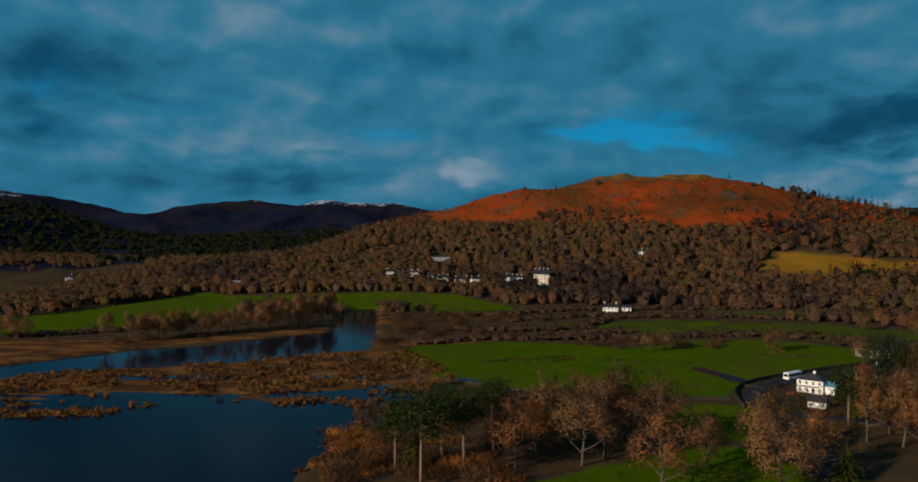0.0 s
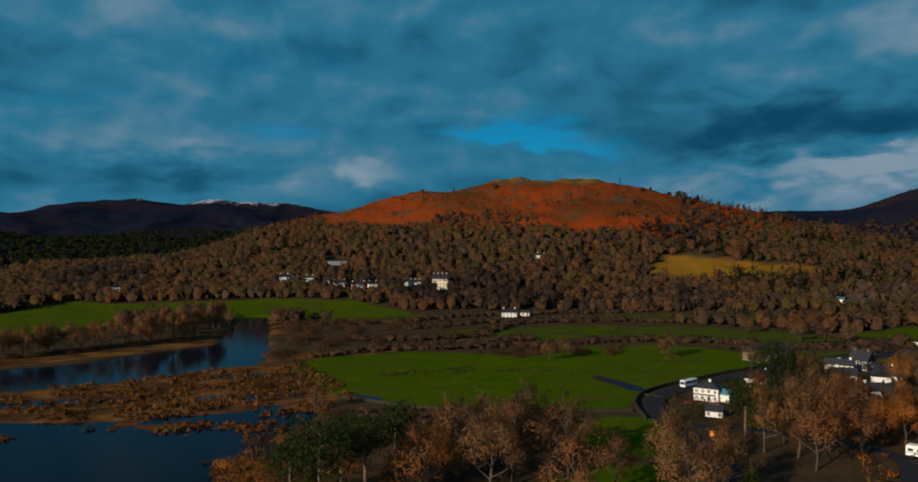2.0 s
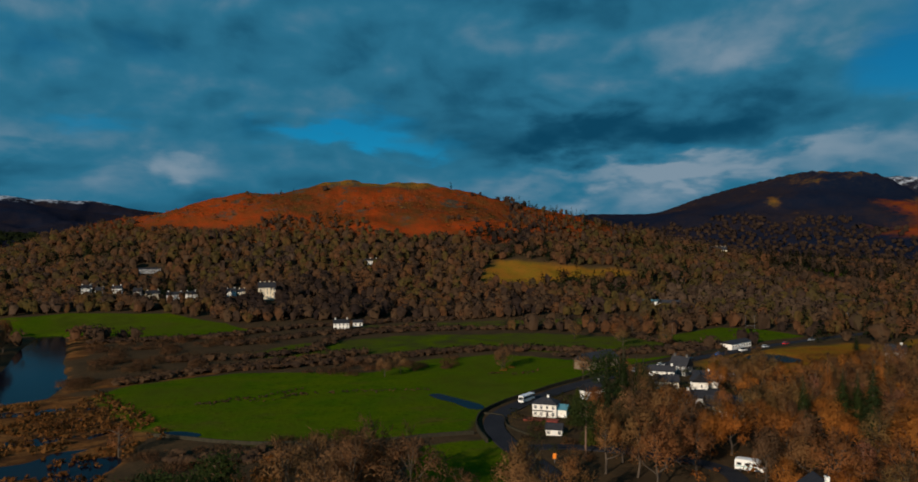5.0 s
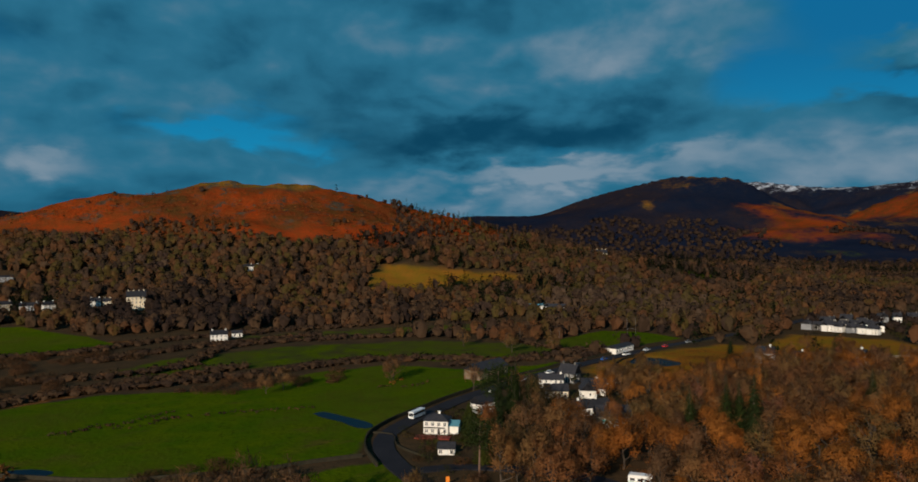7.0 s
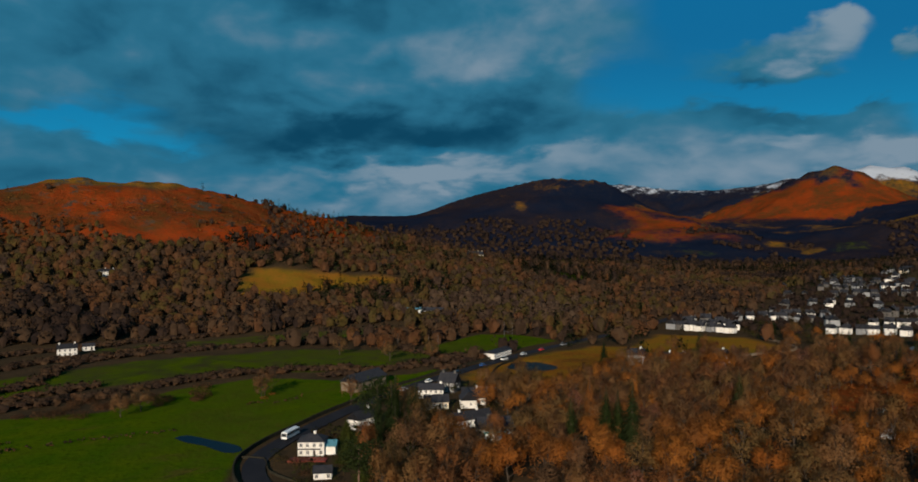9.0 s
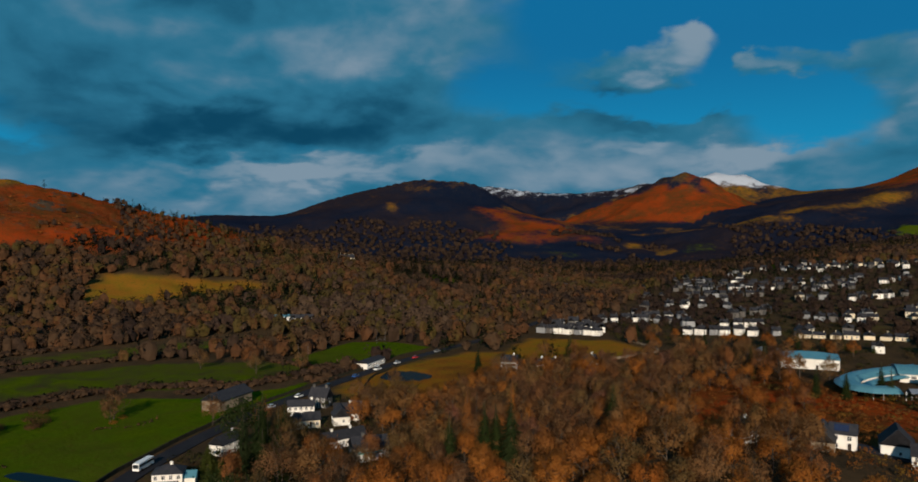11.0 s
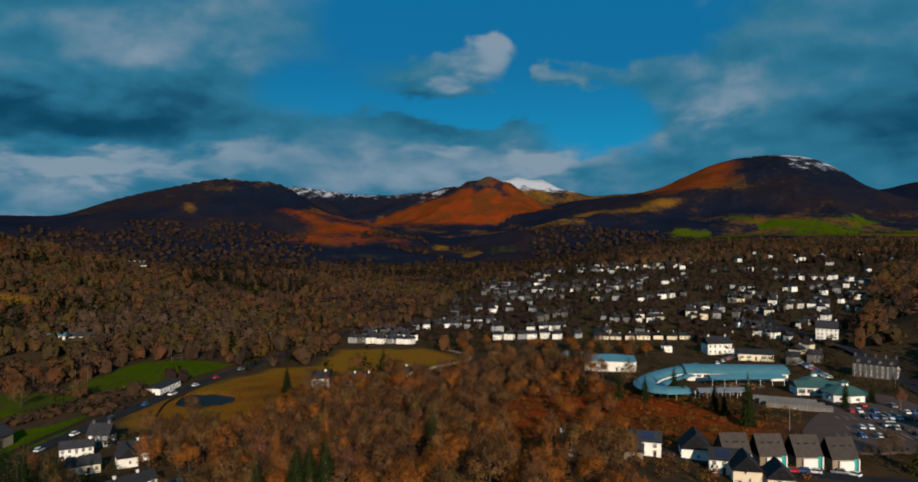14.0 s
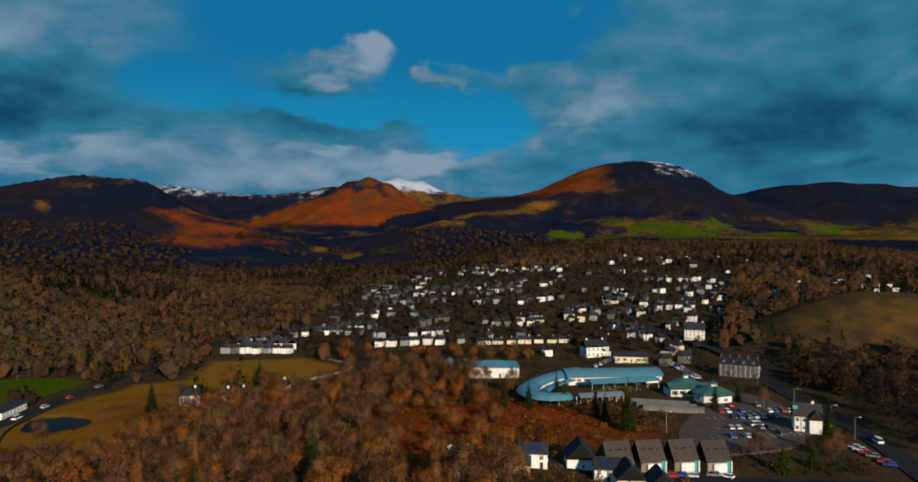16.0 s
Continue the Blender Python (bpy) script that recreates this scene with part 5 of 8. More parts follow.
def polytunnel(x, y, az_, L, W):
    n = 8
    v, f = [], []
    for s in (-L / 2, L / 2):
        for i in range(n + 1):
            a = math.pi * i / n
            v.append((s, -W / 2 * math.cos(a), W / 2 * 0.9 * math.sin(a)))
    for i in range(n):
        f.append((i, i + 1, n + 2 + i, n + 1 + i))
    f += [tuple(range(n + 1))[::-1], tuple(range(n + 1, 2 * n + 2))]
    root = new("polytunnel")
    root.matrix_basis = facing(x, y, az_)
    part("cover", mesh_from("cover", v, f, M["polythene"], smooth=False), root)
    hoop = Shape()
    for i in range(n):
        a, b = [(0, -(W / 2 + 0.05) * math.cos(t), (W / 2 * 0.9 + 0.05) * math.sin(t)) for t in (math.pi * i / n, math.pi * (i + 1) / n)]
        hoop.tube(a, b, 0.07, 0.07, 4, cap=False)
    hm = hoop.mesh("hoop", M["metal"])
    for i in range(9):
        part("hoop", hm, root, m=pose(-L / 2 + L * i / 8, 0, 0))
    tagged(root, "grey-brown polytunnel with metal hoops", "polytunnel", "garden centre polytunnels")
    FOOTPRINTS.append((x, y, 11))


for i in range(3):
    polytunnel(343 + i * 4.6, 53.5 + i * 2.7, 240 + 90 - 60, 24, 5.2)


def pavilion(x, y, r, eaves, rise, label):
    root = new("pavilion")
    root.matrix_basis = pose(x, y, ground_at(x, y), 0, 0, 15)
    n = 8
    ring = [(math.cos(2 * math.pi * i / n), math.sin(2 * math.pi * i / n)) for i in range(n)]
    v = [(a * r, b * r, -1) for a, b in ring] + [(a * r, b * r, eaves) for a, b in ring]
    part("wall", mesh_from("wall", v, [(i, (i + 1) % n, n + (i + 1) % n, n + i) for i in range(n)], M["white"]), root)
    R = r * 1.12
    v = [(a * R, b * R, eaves - 0.1) for a, b in ring] + [(a * R, b * R, eaves + 0.15) for a, b in ring] + [(a * r * 0.28, b * r * 0.28, eaves + rise) for a, b in ring]
    f = [(i, (i + 1) % n, n + (i + 1) % n, n + i) for i in range(n)] + [(n + i, n + (i + 1) % n, 2 * n + (i + 1) % n, 2 * n + i) for i in range(n)]
    f += [tuple(range(2 * n, 3 * n)), tuple(range(n))[::-1]]
    part("roof", mesh_from("roof", v, f, M["green_roof"]), root, "green metal roof")
    lan = Shape().tube((0, 0, eaves + rise), (0, 0, eaves + rise + 1.2), r * 0.2, r * 0.2, 8).tube((0, 0, eaves + rise + 1.2), (0, 0, eaves + rise + 2.4), r * 0.28, 0.02, 8, 1)
    part("lantern", lan.mesh("lantern", [M["frame"], M["green_roof"]]), root)
    for i in range(n):
        a = 2 * math.pi * (i + 0.5) / n
        q = r * math.cos(math.pi / n) + 0.01
        part("window", WIN["wide"], root, m=pose(math.cos(a) * q, math.sin(a) * q, 1.0, 0, 0, math.degrees(a) + 90))
    tagged(root, label, "pavilion", "garden centre pavilions")
    FOOTPRINTS.append((x, y, r + 2))


pavilion(369, 36, 8.5, 3.4, 2.8, "octagonal pavilion with green roof and white lantern")
pavilion(386, 47, 7.0, 3.4, 2.6, "white pavilion with a steep green roof")
house("shop", "low shop wing with a green metal roof", facing(378, 45, 250), L=22, W=9, eaves=3.2, pitch=24, roof="green_roof", rows=1, cols=6, win="shop", chimneys=(), category="shop")
house("warehouse", "white warehouse with a shallow teal roof", facing(402, 143, 255), L=26, W=20, eaves=5.0, pitch=12, roof="teal", rows=1, cols=4, win="wide", chimneys=(), gable=False, hip=True, category="warehouse")
FOOTPRINTS.extend([(388, 138, 11), (376, 134, 9), (366, 130, 7)])
house("greenhouse", "pale grey gabled greenhouse", facing(409, 160, 345), L=16, W=8, eaves=3.0, pitch=30, wall="polythene", roof="polythene", rows=1, cols=3, chimneys=(), gable=False, door="", category="greenhouse", group="greenhouses")
house("greenhouse", "pale grey gabled greenhouse", facing(411, 169, 345), L=16, W=8, eaves=3.0, pitch=30, wall="polythene", roof="polythene", rows=1, cols=3, chimneys=(), gable=False, door="", category="greenhouse", group="greenhouses")
lodge = house("lodge", "half-timbered black and white lodge with brown roof", facing(326, 6, 275), L=9.5, W=8, eaves=5.8, pitch=45, roof="brown_roof", cols=4, chimneys=(0.5,), category="house")
beam_me = Shape().box(-0.13, -0.04, 0.1, 0.13, 0.03, 5.6).mesh("beam", M["dark"])
for i in range(5):
    part("beam", beam_me, lodge, "dark timber beam", m=pose(-4.6 + i * 2.3, -4.003, 0))
lodge_gable = part("front_gable", wall_mesh(3.0, 4.2, 5.2, 2.6, M["white"]), lodge, "white front gable", m=pose(2.6, -4.2, 0, 0, 0, 90))
part("gable_roof", roof_mesh(3.0, 4.2, 5.2, 2.6, M["brown_roof"]), lodge_gable)


def stone_terrace():
    root = new("stone_terrace")
    root.matrix_basis = facing(424, 19, 285, None, 0.78)
    L, W, eaves, rise = 24, 9, 8.2, 3.8
    part("wall", wall_mesh(L, W, eaves, rise, M["stone"]), root)
    part("roof", roof_mesh(L, W, eaves, rise, M["slate"]), root)
    ch = chimney_mesh(1.7, M["stone"], 4)
    for i in range(5):
        part("chimney", ch, root, m=pose(-L / 2 + 0.8 + i * (L - 1.6) / 4, 0, eaves + rise))
    for r in range(3):
        for c in range(8):
            part("window", WIN["tall"], root, m=pose(-L / 2 + L * (c + 0.5) / 8, -W / 2 - 0.01, 0.4 + r * 2.7))
        for c in range(2):
            part("window", WIN["tall"], root, m=pose(L / 2 + 0.01, -2 + 4 * c, 0.4 + r * 2.7, 0, 0, 90))
    dormer = Shape().poly([(-0.9, -1.6, 0), (0.9, -1.6, 0), (0.9, -1.6, 1.4), (0, -1.6, 2.2), (-0.9, -1.6, 1.4), (-0.9, 1, 1.4), (0.9, 1, 1.4), (0, 1, 2.2)],
                          [(0, 1, 2, 3, 4), (4, 3, 7, 5), (3, 2, 6, 7), (0, 4, 5), (1, 6, 2)])
    dm = dormer.mesh("dormer", M["stone"])
    for c in range(4):
        part("dormer", dm, root, m=pose(-9 + c * 6, -W / 2 + 2.1, eaves + 0.3))
    tagged(root, "three-storey grey slate-stone terrace with gabled dormers", "terrace")
    FOOTPRINTS.append((424, 19, 14))


stone_terrace()

# ---------------------------------------------------------------- the town
random.seed(11)


def prototypes():
    """Town houses with their openings."""
    base = Matrix.Identity(4)
    kinds = (("white", "slate", "white rendered town house with slate roof"), ("stone", "slate", "grey stone town house with slate roof"), ("cream", "slate", "cream rendered house with dark roof"),
             ("shade_grey", "slate", "town house with slate roof, its white walls greyed as in cloud shade"))
    sizes = {"white": [(9, 6.8, 5.0, 38), (8, 7.0, 5.2, 42), (7, 6.5, 5.2, 46)], "stone": [(9, 7.2, 5.4, 40), (11, 7.4, 5.6, 40)], "cream": [(10, 7.5, 3.0, 34), (8, 7, 5.0, 40)], "shade_grey": [(9, 7, 5.0, 40), (7.5, 6.8, 4.6, 42)]}
    out = {}
    for wall, roof, label in kinds:
        for L, W, e, p_ in sizes[wall]:
            ob = house("town_house", label, base, L, W, e, p_, wall, roof, rows=2 if e > 4 else 1, cols=3 if L < 11 else 4, chimneys=(0.9,), stack="stone" if wall != "cream" else "cream",
                       group="houses of the town", gable=wall == "white")
            if e > 4 and wall != "cream":
                # a gabled cross wing on the front
                turn_ = pose(-L / 2 + 2.4, -W / 2 + 0.6, 0, 0, 0, 90)
                part("front_gable", wall_mesh(4.2, 4.4, e, 2.4, M[wall]), ob, m=turn_)
                part("gable_roof", roof_mesh(4.2, 4.4, e, 2.4, M[roof]), ob, m=turn_)
            FOOTPRINTS.pop()
            out.setdefault(wall, []).append(ob)
    return out


PROTO = prototypes()
USED = set()
FAR_TOWN = Shape()
FAR_WALLS = ["white", "stone", "cream", "shade_grey"]


def far_house(wall, m):
    """A small house far up the valley side, joined with its neighbours."""
    L, W, e = random.choice(((9, 6.8, 5.0), (7.5, 7, 5.2), (11, 7, 4.6)))
    rise = W / 2 * 0.8
    for me, k in ((wall_mesh(L, W, e, rise, M[wall]), FAR_WALLS.index(wall)), (roof_mesh(L, W, e, rise, M["slate"]), 4)):
        FAR_TOWN.poly([m @ v.co for v in me.vertices], [tuple(p_.vertices) for p_ in me.polygons], k)
    # openings
    for c in range(3):
        for r in range(2):
            x, z = -L / 2 + L * (c + 0.5) / 3, 0.8 + r * 2.3
            FAR_TOWN.poly([m @ Vector(q) for q in ((x - 0.6, -W / 2 - 0.05, z), (x + 0.6, -W / 2 - 0.05, z), (x + 0.6, -W / 2 - 0.05, z + 1.3), (x - 0.6, -W / 2 - 0.05, z + 1.3))], [(0, 1, 2, 3)], 5)


def put_town_house(wall, x, y, az_, scale=1.0, k=None):
    if any(math.hypot(x - a, y - b) < r * 0.9 + 1.0 for a, b, r in FOOTPRINTS):
        return
    lowest = min(ground_at(x + dx, y + dy) for dx in (-4, 4) for dy in (-4, 4))
    m = facing(x, y, az_, lowest + 0.3, scale)
    FOOTPRINTS.append((x, y, 4.2 * scale))
    if math.hypot(x, y) > 740:
        far_house(wall, m)
        return
    ob = PROTO[wall][random.randrange(len(PROTO[wall])) if k is None else k]
    if ob.name not in USED:
        USED.add(ob.name)
        ob.matrix_basis = m
    else:
        copy_thing(ob, m).matrix_basis = m


# streets: from, to, number, wall, facing, spread in metres
STREETS = [
    ((447, 334), (455, 286), 7, "white", 255, 1.8), ((462, 332), (470, 290), 7, "white", 255, 3.0), ((479, 348), (489, 314), 4, "white", 240, 3.0), ((510, 321), (552, 268), 8, "white", 240, 6.0), ((525, 295), (523, 252), 4, "stone", 250, 3.0),
    ((481, 240), (488, 194), 6, "white", 262, 3.0), ((517, 228), (524, 200), 4, "white", 262, 4.0), ((489, 171), (506, 113), 7, "cream", 265, 1.5), ((559, 178), (565, 146), 4, "white", 265, 2.0),
    ((560, 240), (600, 215), 5, "stone", 250, 8.0), ((680, 319), (693, 253), 9, "stone", 245, 5.0), ((734, 353), (741, 182), 17, "stone", 245, 9.0), ((760, 365), (768, 190), 16, "stone", 240, 8.0), ((791, 380), (793, 191), 16, "stone", 250, 8.0),
    ((1022, 418), (982, 361), 4, "white", 250, 8.0), ((922, 295), (910, 168), 13, "white", 240, 8.0), ((950, 290), (940, 170), 9, "cream", 250, 10.0), ((1000, 300), (988, 220), 8, "white", 255, 8.0), ((1069, 220), (1040, 163), 8, "white", 255, 10.0),
    ((1100, 330), (1060, 270), 5, "cream", 250, 8.0), ((1080, 560), (1021, 505), 7, "white", 240, 14.0), ((1090, 669), (1139, 664), 3, "white", 220, 4.0), ((664, 179), (700, 142), 5, "white", 250, 5.0), ((774, 175), (821, 154), 4, "white", 250, 6.0),
    ((734, 102), (744, 83), 2, "white", 270, 2.0), ((650, 62), (656, 27), 4, "white", 275, 4.0), ((823, 70), (831, 11), 6, "white", 270, 6.0), ((764, 42), (783, -3), 5, "white", 270, 6.0), ((608, 131), (626, 115), 3, "white", 255, 3.0),
    ((563, 92), (533, 67), 4, "white", 250, 4.0), ((533, 80), (506, 52), 3, "white", 300, 3.0), ((690, 110), (700, 60), 4, "stone", 260, 7.0), ((600, 95), (640, 60), 4, "stone", 265, 8.0), ((560, 55), (600, 30), 4, "white", 280, 6.0),
    ((760, -42), (781, -170), 14, "white", 275, 5.0), ((785, -50), (800, -160), 9, "cream", 280, 5.0), ((812, -60), (838, -150), 8, "white", 275, 6.0), ((456.7, 127), (461.5, 116), 1, "white", 262, 1.0), ((460, 101), (466, 85), 2, "white", 262, 2.0),
    ((870, 140), (900, 60), 6, "stone", 265, 10.0), ((600, 330), (640, 280), 4, "white", 240, 10.0), ((440, 60), (458, 40), 2, "stone", 275, 2.0), ((470, 55), (490, 45), 2, "cream", 300, 2.0),
    ((420, 380), (440, 400), 2, "white", 230, 4.0), ((380, 430), (410, 470), 3, "stone", 220, 8.0), ((470, 420), (560, 430), 4, "white", 230, 12.0), ((620, 440), (720, 470), 5, "white", 235, 16.0),
    ((1250, 420), (1230, 250), 5, "white", 250, 20.0), ((1260, 80), (1300, -150), 5, "white", 265, 30.0),
]
for (x0, y0), (x1, y1), n, wall, az_, spread in STREETS:
    for i in range(n):
        t = (i + 0.5) / n if n > 1 else 0.5
        x = x0 + (x1 - x0) * t + random.uniform(-spread, spread) * 0.6
        y = y0 + (y1 - y0) * t + random.uniform(-spread, spread) * 0.4
        kind = wall if random.random() < 0.55 or wall == "cream" or spread < 1.2 else random.choice(("white", "stone", "shade_grey", "shade_grey"))
        turn = random.choice((0, 0, 90, -90))
        put_town_house(kind, x, y, az_ + turn + random.uniform(-14, 14), random.uniform(0.62, 0.84), 2 if kind == "white" and spread <= 1.0 else None)

random.seed(19)
for (cx, cy), (rx_, ry_), n, wall in (((600, 200), (110, 120), 20, "shade_grey"), ((760, 90), (90, 130), 22, "shade_grey"), ((860, 270), (90, 110), 20, "shade_grey"), ((980, 230), (80, 150), 22, "white"), ((690, 20), (80, 70), 14, "white"), ((1150, 260), (100, 160), 12, "white"), ((900, -60), (120, 110), 22, "white"), ((1060, 60), (90, 130), 18, "white"),
                                      ((820, 360), (160, 60), 14, "stone"), ((560, 130), (60, 60), 10, "cream")):
    for i in range(n):
        put_town_house(wall if random.random() < 0.7 else random.choice(("white", "stone", "cream")), cx + random.uniform(-1, 1) * rx_, cy + random.uniform(-1, 1) * ry_, 255 + random.uniform(-30, 30) + random.choice((0, 90, -90)), random.uniform(0.65, 0.9))
tagged(new("far_houses", FAR_TOWN.mesh("far_houses", [M[w_] for w_ in FAR_WALLS] + [M["slate"], M["glass"]])), "small white and grey slate-roofed houses up the valley side", "houses", kind="stuff")
house("hotel", "tall white gabled hotel with slate roof", facing(512, 36, 275, None, 0.8), L=15, W=11, eaves=8.5, pitch=45, rows=3, cols=5, chimneys=(0.9, -0.9, 0.2), category="hotel")
house("house", "large white house with a slate roof", facing(463, 95, 240), L=14, W=9, eaves=6.0, pitch=38, cols=5, chimneys=(0.8, -0.8))
house("hall", "low cream hall with a broad dark roof", facing(452, 74, 262), L=18, W=11, eaves=3.4, pitch=20, wall="cream", rows=1, cols=5, win="wide", chimneys=(), category="hall")
house("house", "white house among trees below the fields", facing(312, 262, 240), L=8, W=7, eaves=5.2, pitch=38, cols=3, chimneys=(0.7,))
house("house", "long white house among bare trees", facing(325, 248, 235), L=14, W=7, eaves=3.2, pitch=34, rows=1, cols=5, chimneys=(0.7, -0.4))
house("house", "white two-storey house among bare trees", facing(336, 231, 262), L=9, W=7.5, eaves=5.4, pitch=34, cols=4, win="tall", chimneys=(0.7,))

# houses at the foot of the hill
house("farmhouse", "white farmhouse with slate roof below the wood", facing(102, 489, 190, None, 0.85), L=11.5, W=7, eaves=5.0, pitch=36, cols=4, chimneys=(0.9, -0.9))
house("outbuilding", "small white farm building", facing(116, 502, 190), L=6, W=4, eaves=2.6, pitch=34, rows=1, cols=2, chimneys=(), category="outbuilding")
for x, y, L_, wall, e_h in ((-62, 656, 10, "white", 5.0), (-52, 652, 8, "stone", 5.0), (-40, 652, 9, "white", 7.0), (-25, 652, 8, "stone", 5.2), (-14, 642, 13, "cream", 6.0), (2, 634, 15, "white", 4.6), (14, 632, 10, "white", 4.2), (44, 630, 9, "white", 5.0), (52, 628, 7, "cream", 4.0)):
    house("hill_foot_house", {"white": "white house at the foot of a wooded hill", "stone": "stone house at the foot of a wooded hill", "cream": "cream house at the foot of a wooded hill"}[wall],
          facing(x, y, 185 + (x % 7) * 9 - 20, None, 0.78), L=L_, W=7, eaves=e_h, pitch=38, wall=wall, cols=3 if L_ < 11 else 5, chimneys=(0.9, -0.9), stack=wall, group="houses below the hill")
house("mansion", "tall cream Victorian mansion with many chimneys", facing(69, 606, 185, None, 0.85), L=15, W=11, eaves=10, pitch=40, wall="cream", rows=3, cols=5, win="tall", chimneys=(0.9, 0.3, -0.3, -0.9), stack="cream", category="mansion", back=False)
house("school", "long low building with turquoise windows on a wooded slope", facing(-18, 719, 185, None, 0.7), L=26, W=9, eaves=4.5, pitch=20, wall="shade_grey", rows=1, cols=9, win="wide", roof="slate", chimneys=(), category="school")
house("house", "long white house high on a wooded slope", facing(170, 676, 190, None, 0.75), L=18, W=7, eaves=4.8, pitch=34, cols=6, chimneys=(0.9, 0.0))
house("grand_hotel", "large cream hotel on a wooded ridge end", facing(567, 671, 215, None, 0.7), L=26, W=13, eaves=10, pitch=40, wall="cream", rows=3, cols=8, win="tall", chimneys=(0.9, 0.4, -0.2, -0.8), stack="cream", category="hotel")
house("holiday_park", "blue-roofed low building by the wood edge", facing(345, 490, 220), L=18, W=8, eaves=3.5, pitch=16, roof="teal", rows=1, cols=6, win="wide", chimneys=(), category="hall")
house("house", "white building in the valley wood", facing(352, 478, 225), L=16, W=7, eaves=4, pitch=30, rows=1, cols=6, chimneys=())
house("house", "white building in the valley wood", facing(364, 465, 225), L=10, W=7, eaves=3.4, pitch=30, rows=1, cols=4, chimneys=())
house("house", "white house among trees across the river", facing(-388, 722, 165, None, 0.7), L=9, W=8, eaves=9, pitch=40, rows=3, cols=3, chimneys=(0.8,))
house("pavilion_hut", "low white pavilion at a field edge", facing(-196, 640, 170), L=12, W=5, eaves=2.6, pitch=16, rows=1, cols=5, win="wide", chimneys=(), category="pavilion")


# ---------------------------------------------------------------- vehicles
def car(paint, kind="hatch"):
    """A car along x, its nose at +x."""
    L, W, H, belt = {"hatch": (4.1, 1.76, 1.5, 0.92), "van": (5.0, 1.95, 2.05, 1.05), "estate": (4.6, 1.8, 1.55, 0.95)}[kind]
    root = new({"hatch": "car", "van": "minivan", "estate": "car"}[kind])
    nose = L / 2
    side = {"hatch": [(-nose, 0.35), (-nose, 0.85), (-nose + 0.15, belt), (nose - 1.15, belt), (nose - 0.2, 0.72), (nose, 0.55), (nose, 0.3)],
            "estate": [(-nose, 0.35), (-nose, 0.85), (-nose + 0.1, belt), (nose - 1.25, belt), (nose - 0.2, 0.74), (nose, 0.55), (nose, 0.3)],
            "van": [(-nose, 0.35), (-nose, 1.0), (-nose + 0.05, belt), (nose - 0.9, belt), (nose - 0.15, 0.85), (nose, 0.6), (nose, 0.3)]}[kind]

    def extrude(profile, half, inset):
        n = len(profile)
        v = [(x, -half + (inset if z > belt + 0.05 else 0), z) for x, z in profile] + [(x, half - (inset if z > belt + 0.05 else 0), z) for x, z in profile]
        f = [tuple(range(n))[::-1], tuple(range(n, 2 * n))] + [(i, (i + 1) % n, n + (i + 1) % n, n + i) for i in range(n)]
        return v, f

    v, f = extrude(side, W / 2, 0)
    part("body", mesh_from("body", v, f, M["car_" + paint]), root)
    back = -nose + (0.35 if kind != "hatch" else 0.45)
    front = nose - (1.75 if kind != "van" else 1.3)
    cab = [(-nose + 0.12, belt), (back, H - 0.06), (front, H - 0.06), (nose - (1.05 if kind != "van" else 0.75), belt)]
    v, f = extrude(cab, W / 2 - 0.04, 0.17)
    part("cabin_glass", mesh_from("cabin_glass", v, f, M["glass"]), root, "dark car windows")
    roof = Shape().box(back - 0.02, -W / 2 + 0.2, H - 0.06, front + 0.05, W / 2 - 0.2, H)
    part("car_roof", roof.mesh("car_roof", M["car_" + paint]), root)
    wheel = Shape().tube((0, -0.11, 0), (0, 0.11, 0), 0.32, 0.32, 10).mesh("wheel", M["rubber"])
    for x in (-nose + 0.8, nose - 0.85):
        for y in (-W / 2 + 0.1, W / 2 - 0.1):
            part("wheel", wheel, root, m=pose(x, y, 0.32))
    lamp = Shape().box(-0.03, -0.2, -0.07, 0.03, 0.2, 0.07).mesh("headlight", M["frame"])
    for y in (-W / 2 + 0.3, W / 2 - 0.3):
        part("headlight", lamp, root, m=pose(nose, y, 0.62))
    tagged(root, f"{paint} parked {'minivan' if kind == 'van' else 'car'} on tarmac", "car", "parked cars")
    return root


CARS = {}


def put_car(paint, x, y, rz, kind="hatch", z=None):
    inside = poly_distance(np.array([x]), np.array([y]), CAR_PARK)[0] > 0
    m = pose(x, y, (PARK_PLANE["z"](x, y) + 0.01 if inside else ground_at(x, y) + 0.36) if z is None else z, 0, 0, rz)
    if (paint, kind) in CARS:
        return copy_thing(CARS[paint, kind], m)
    CARS[paint, kind] = car(paint, kind)
    CARS[paint, kind].matrix_basis = m
    return CARS[paint, kind]


random.seed(5)
PAINTS = ["silver", "white", "grey", "black", "blue", "red", "silver", "white", "blue", "black"]
bay = Matrix.Rotation(radians(-24), 4, "Z")
for row, (x0, y0, n, gaps) in enumerate(((305, 40, 9, 0.75), (318, 36.5, 9, 0.45), (333, 39, 11, 0.3), (344, 35, 11, 0.35), (314, 22, 9, 0.6), (356, 30, 7, 0.6))):
    for i in range(n):
        if random.random() > gaps:
            # bays run across the park
            put_car(random.choice(PAINTS), x0 + i * 0.9, y0 - i * 2.75 + random.uniform(-0.2, 0.2), 18 + random.choice((0, 180)), random.choice(("hatch", "hatch", "estate")))
put_car("white", 325.5, 23.5, -70, "van")
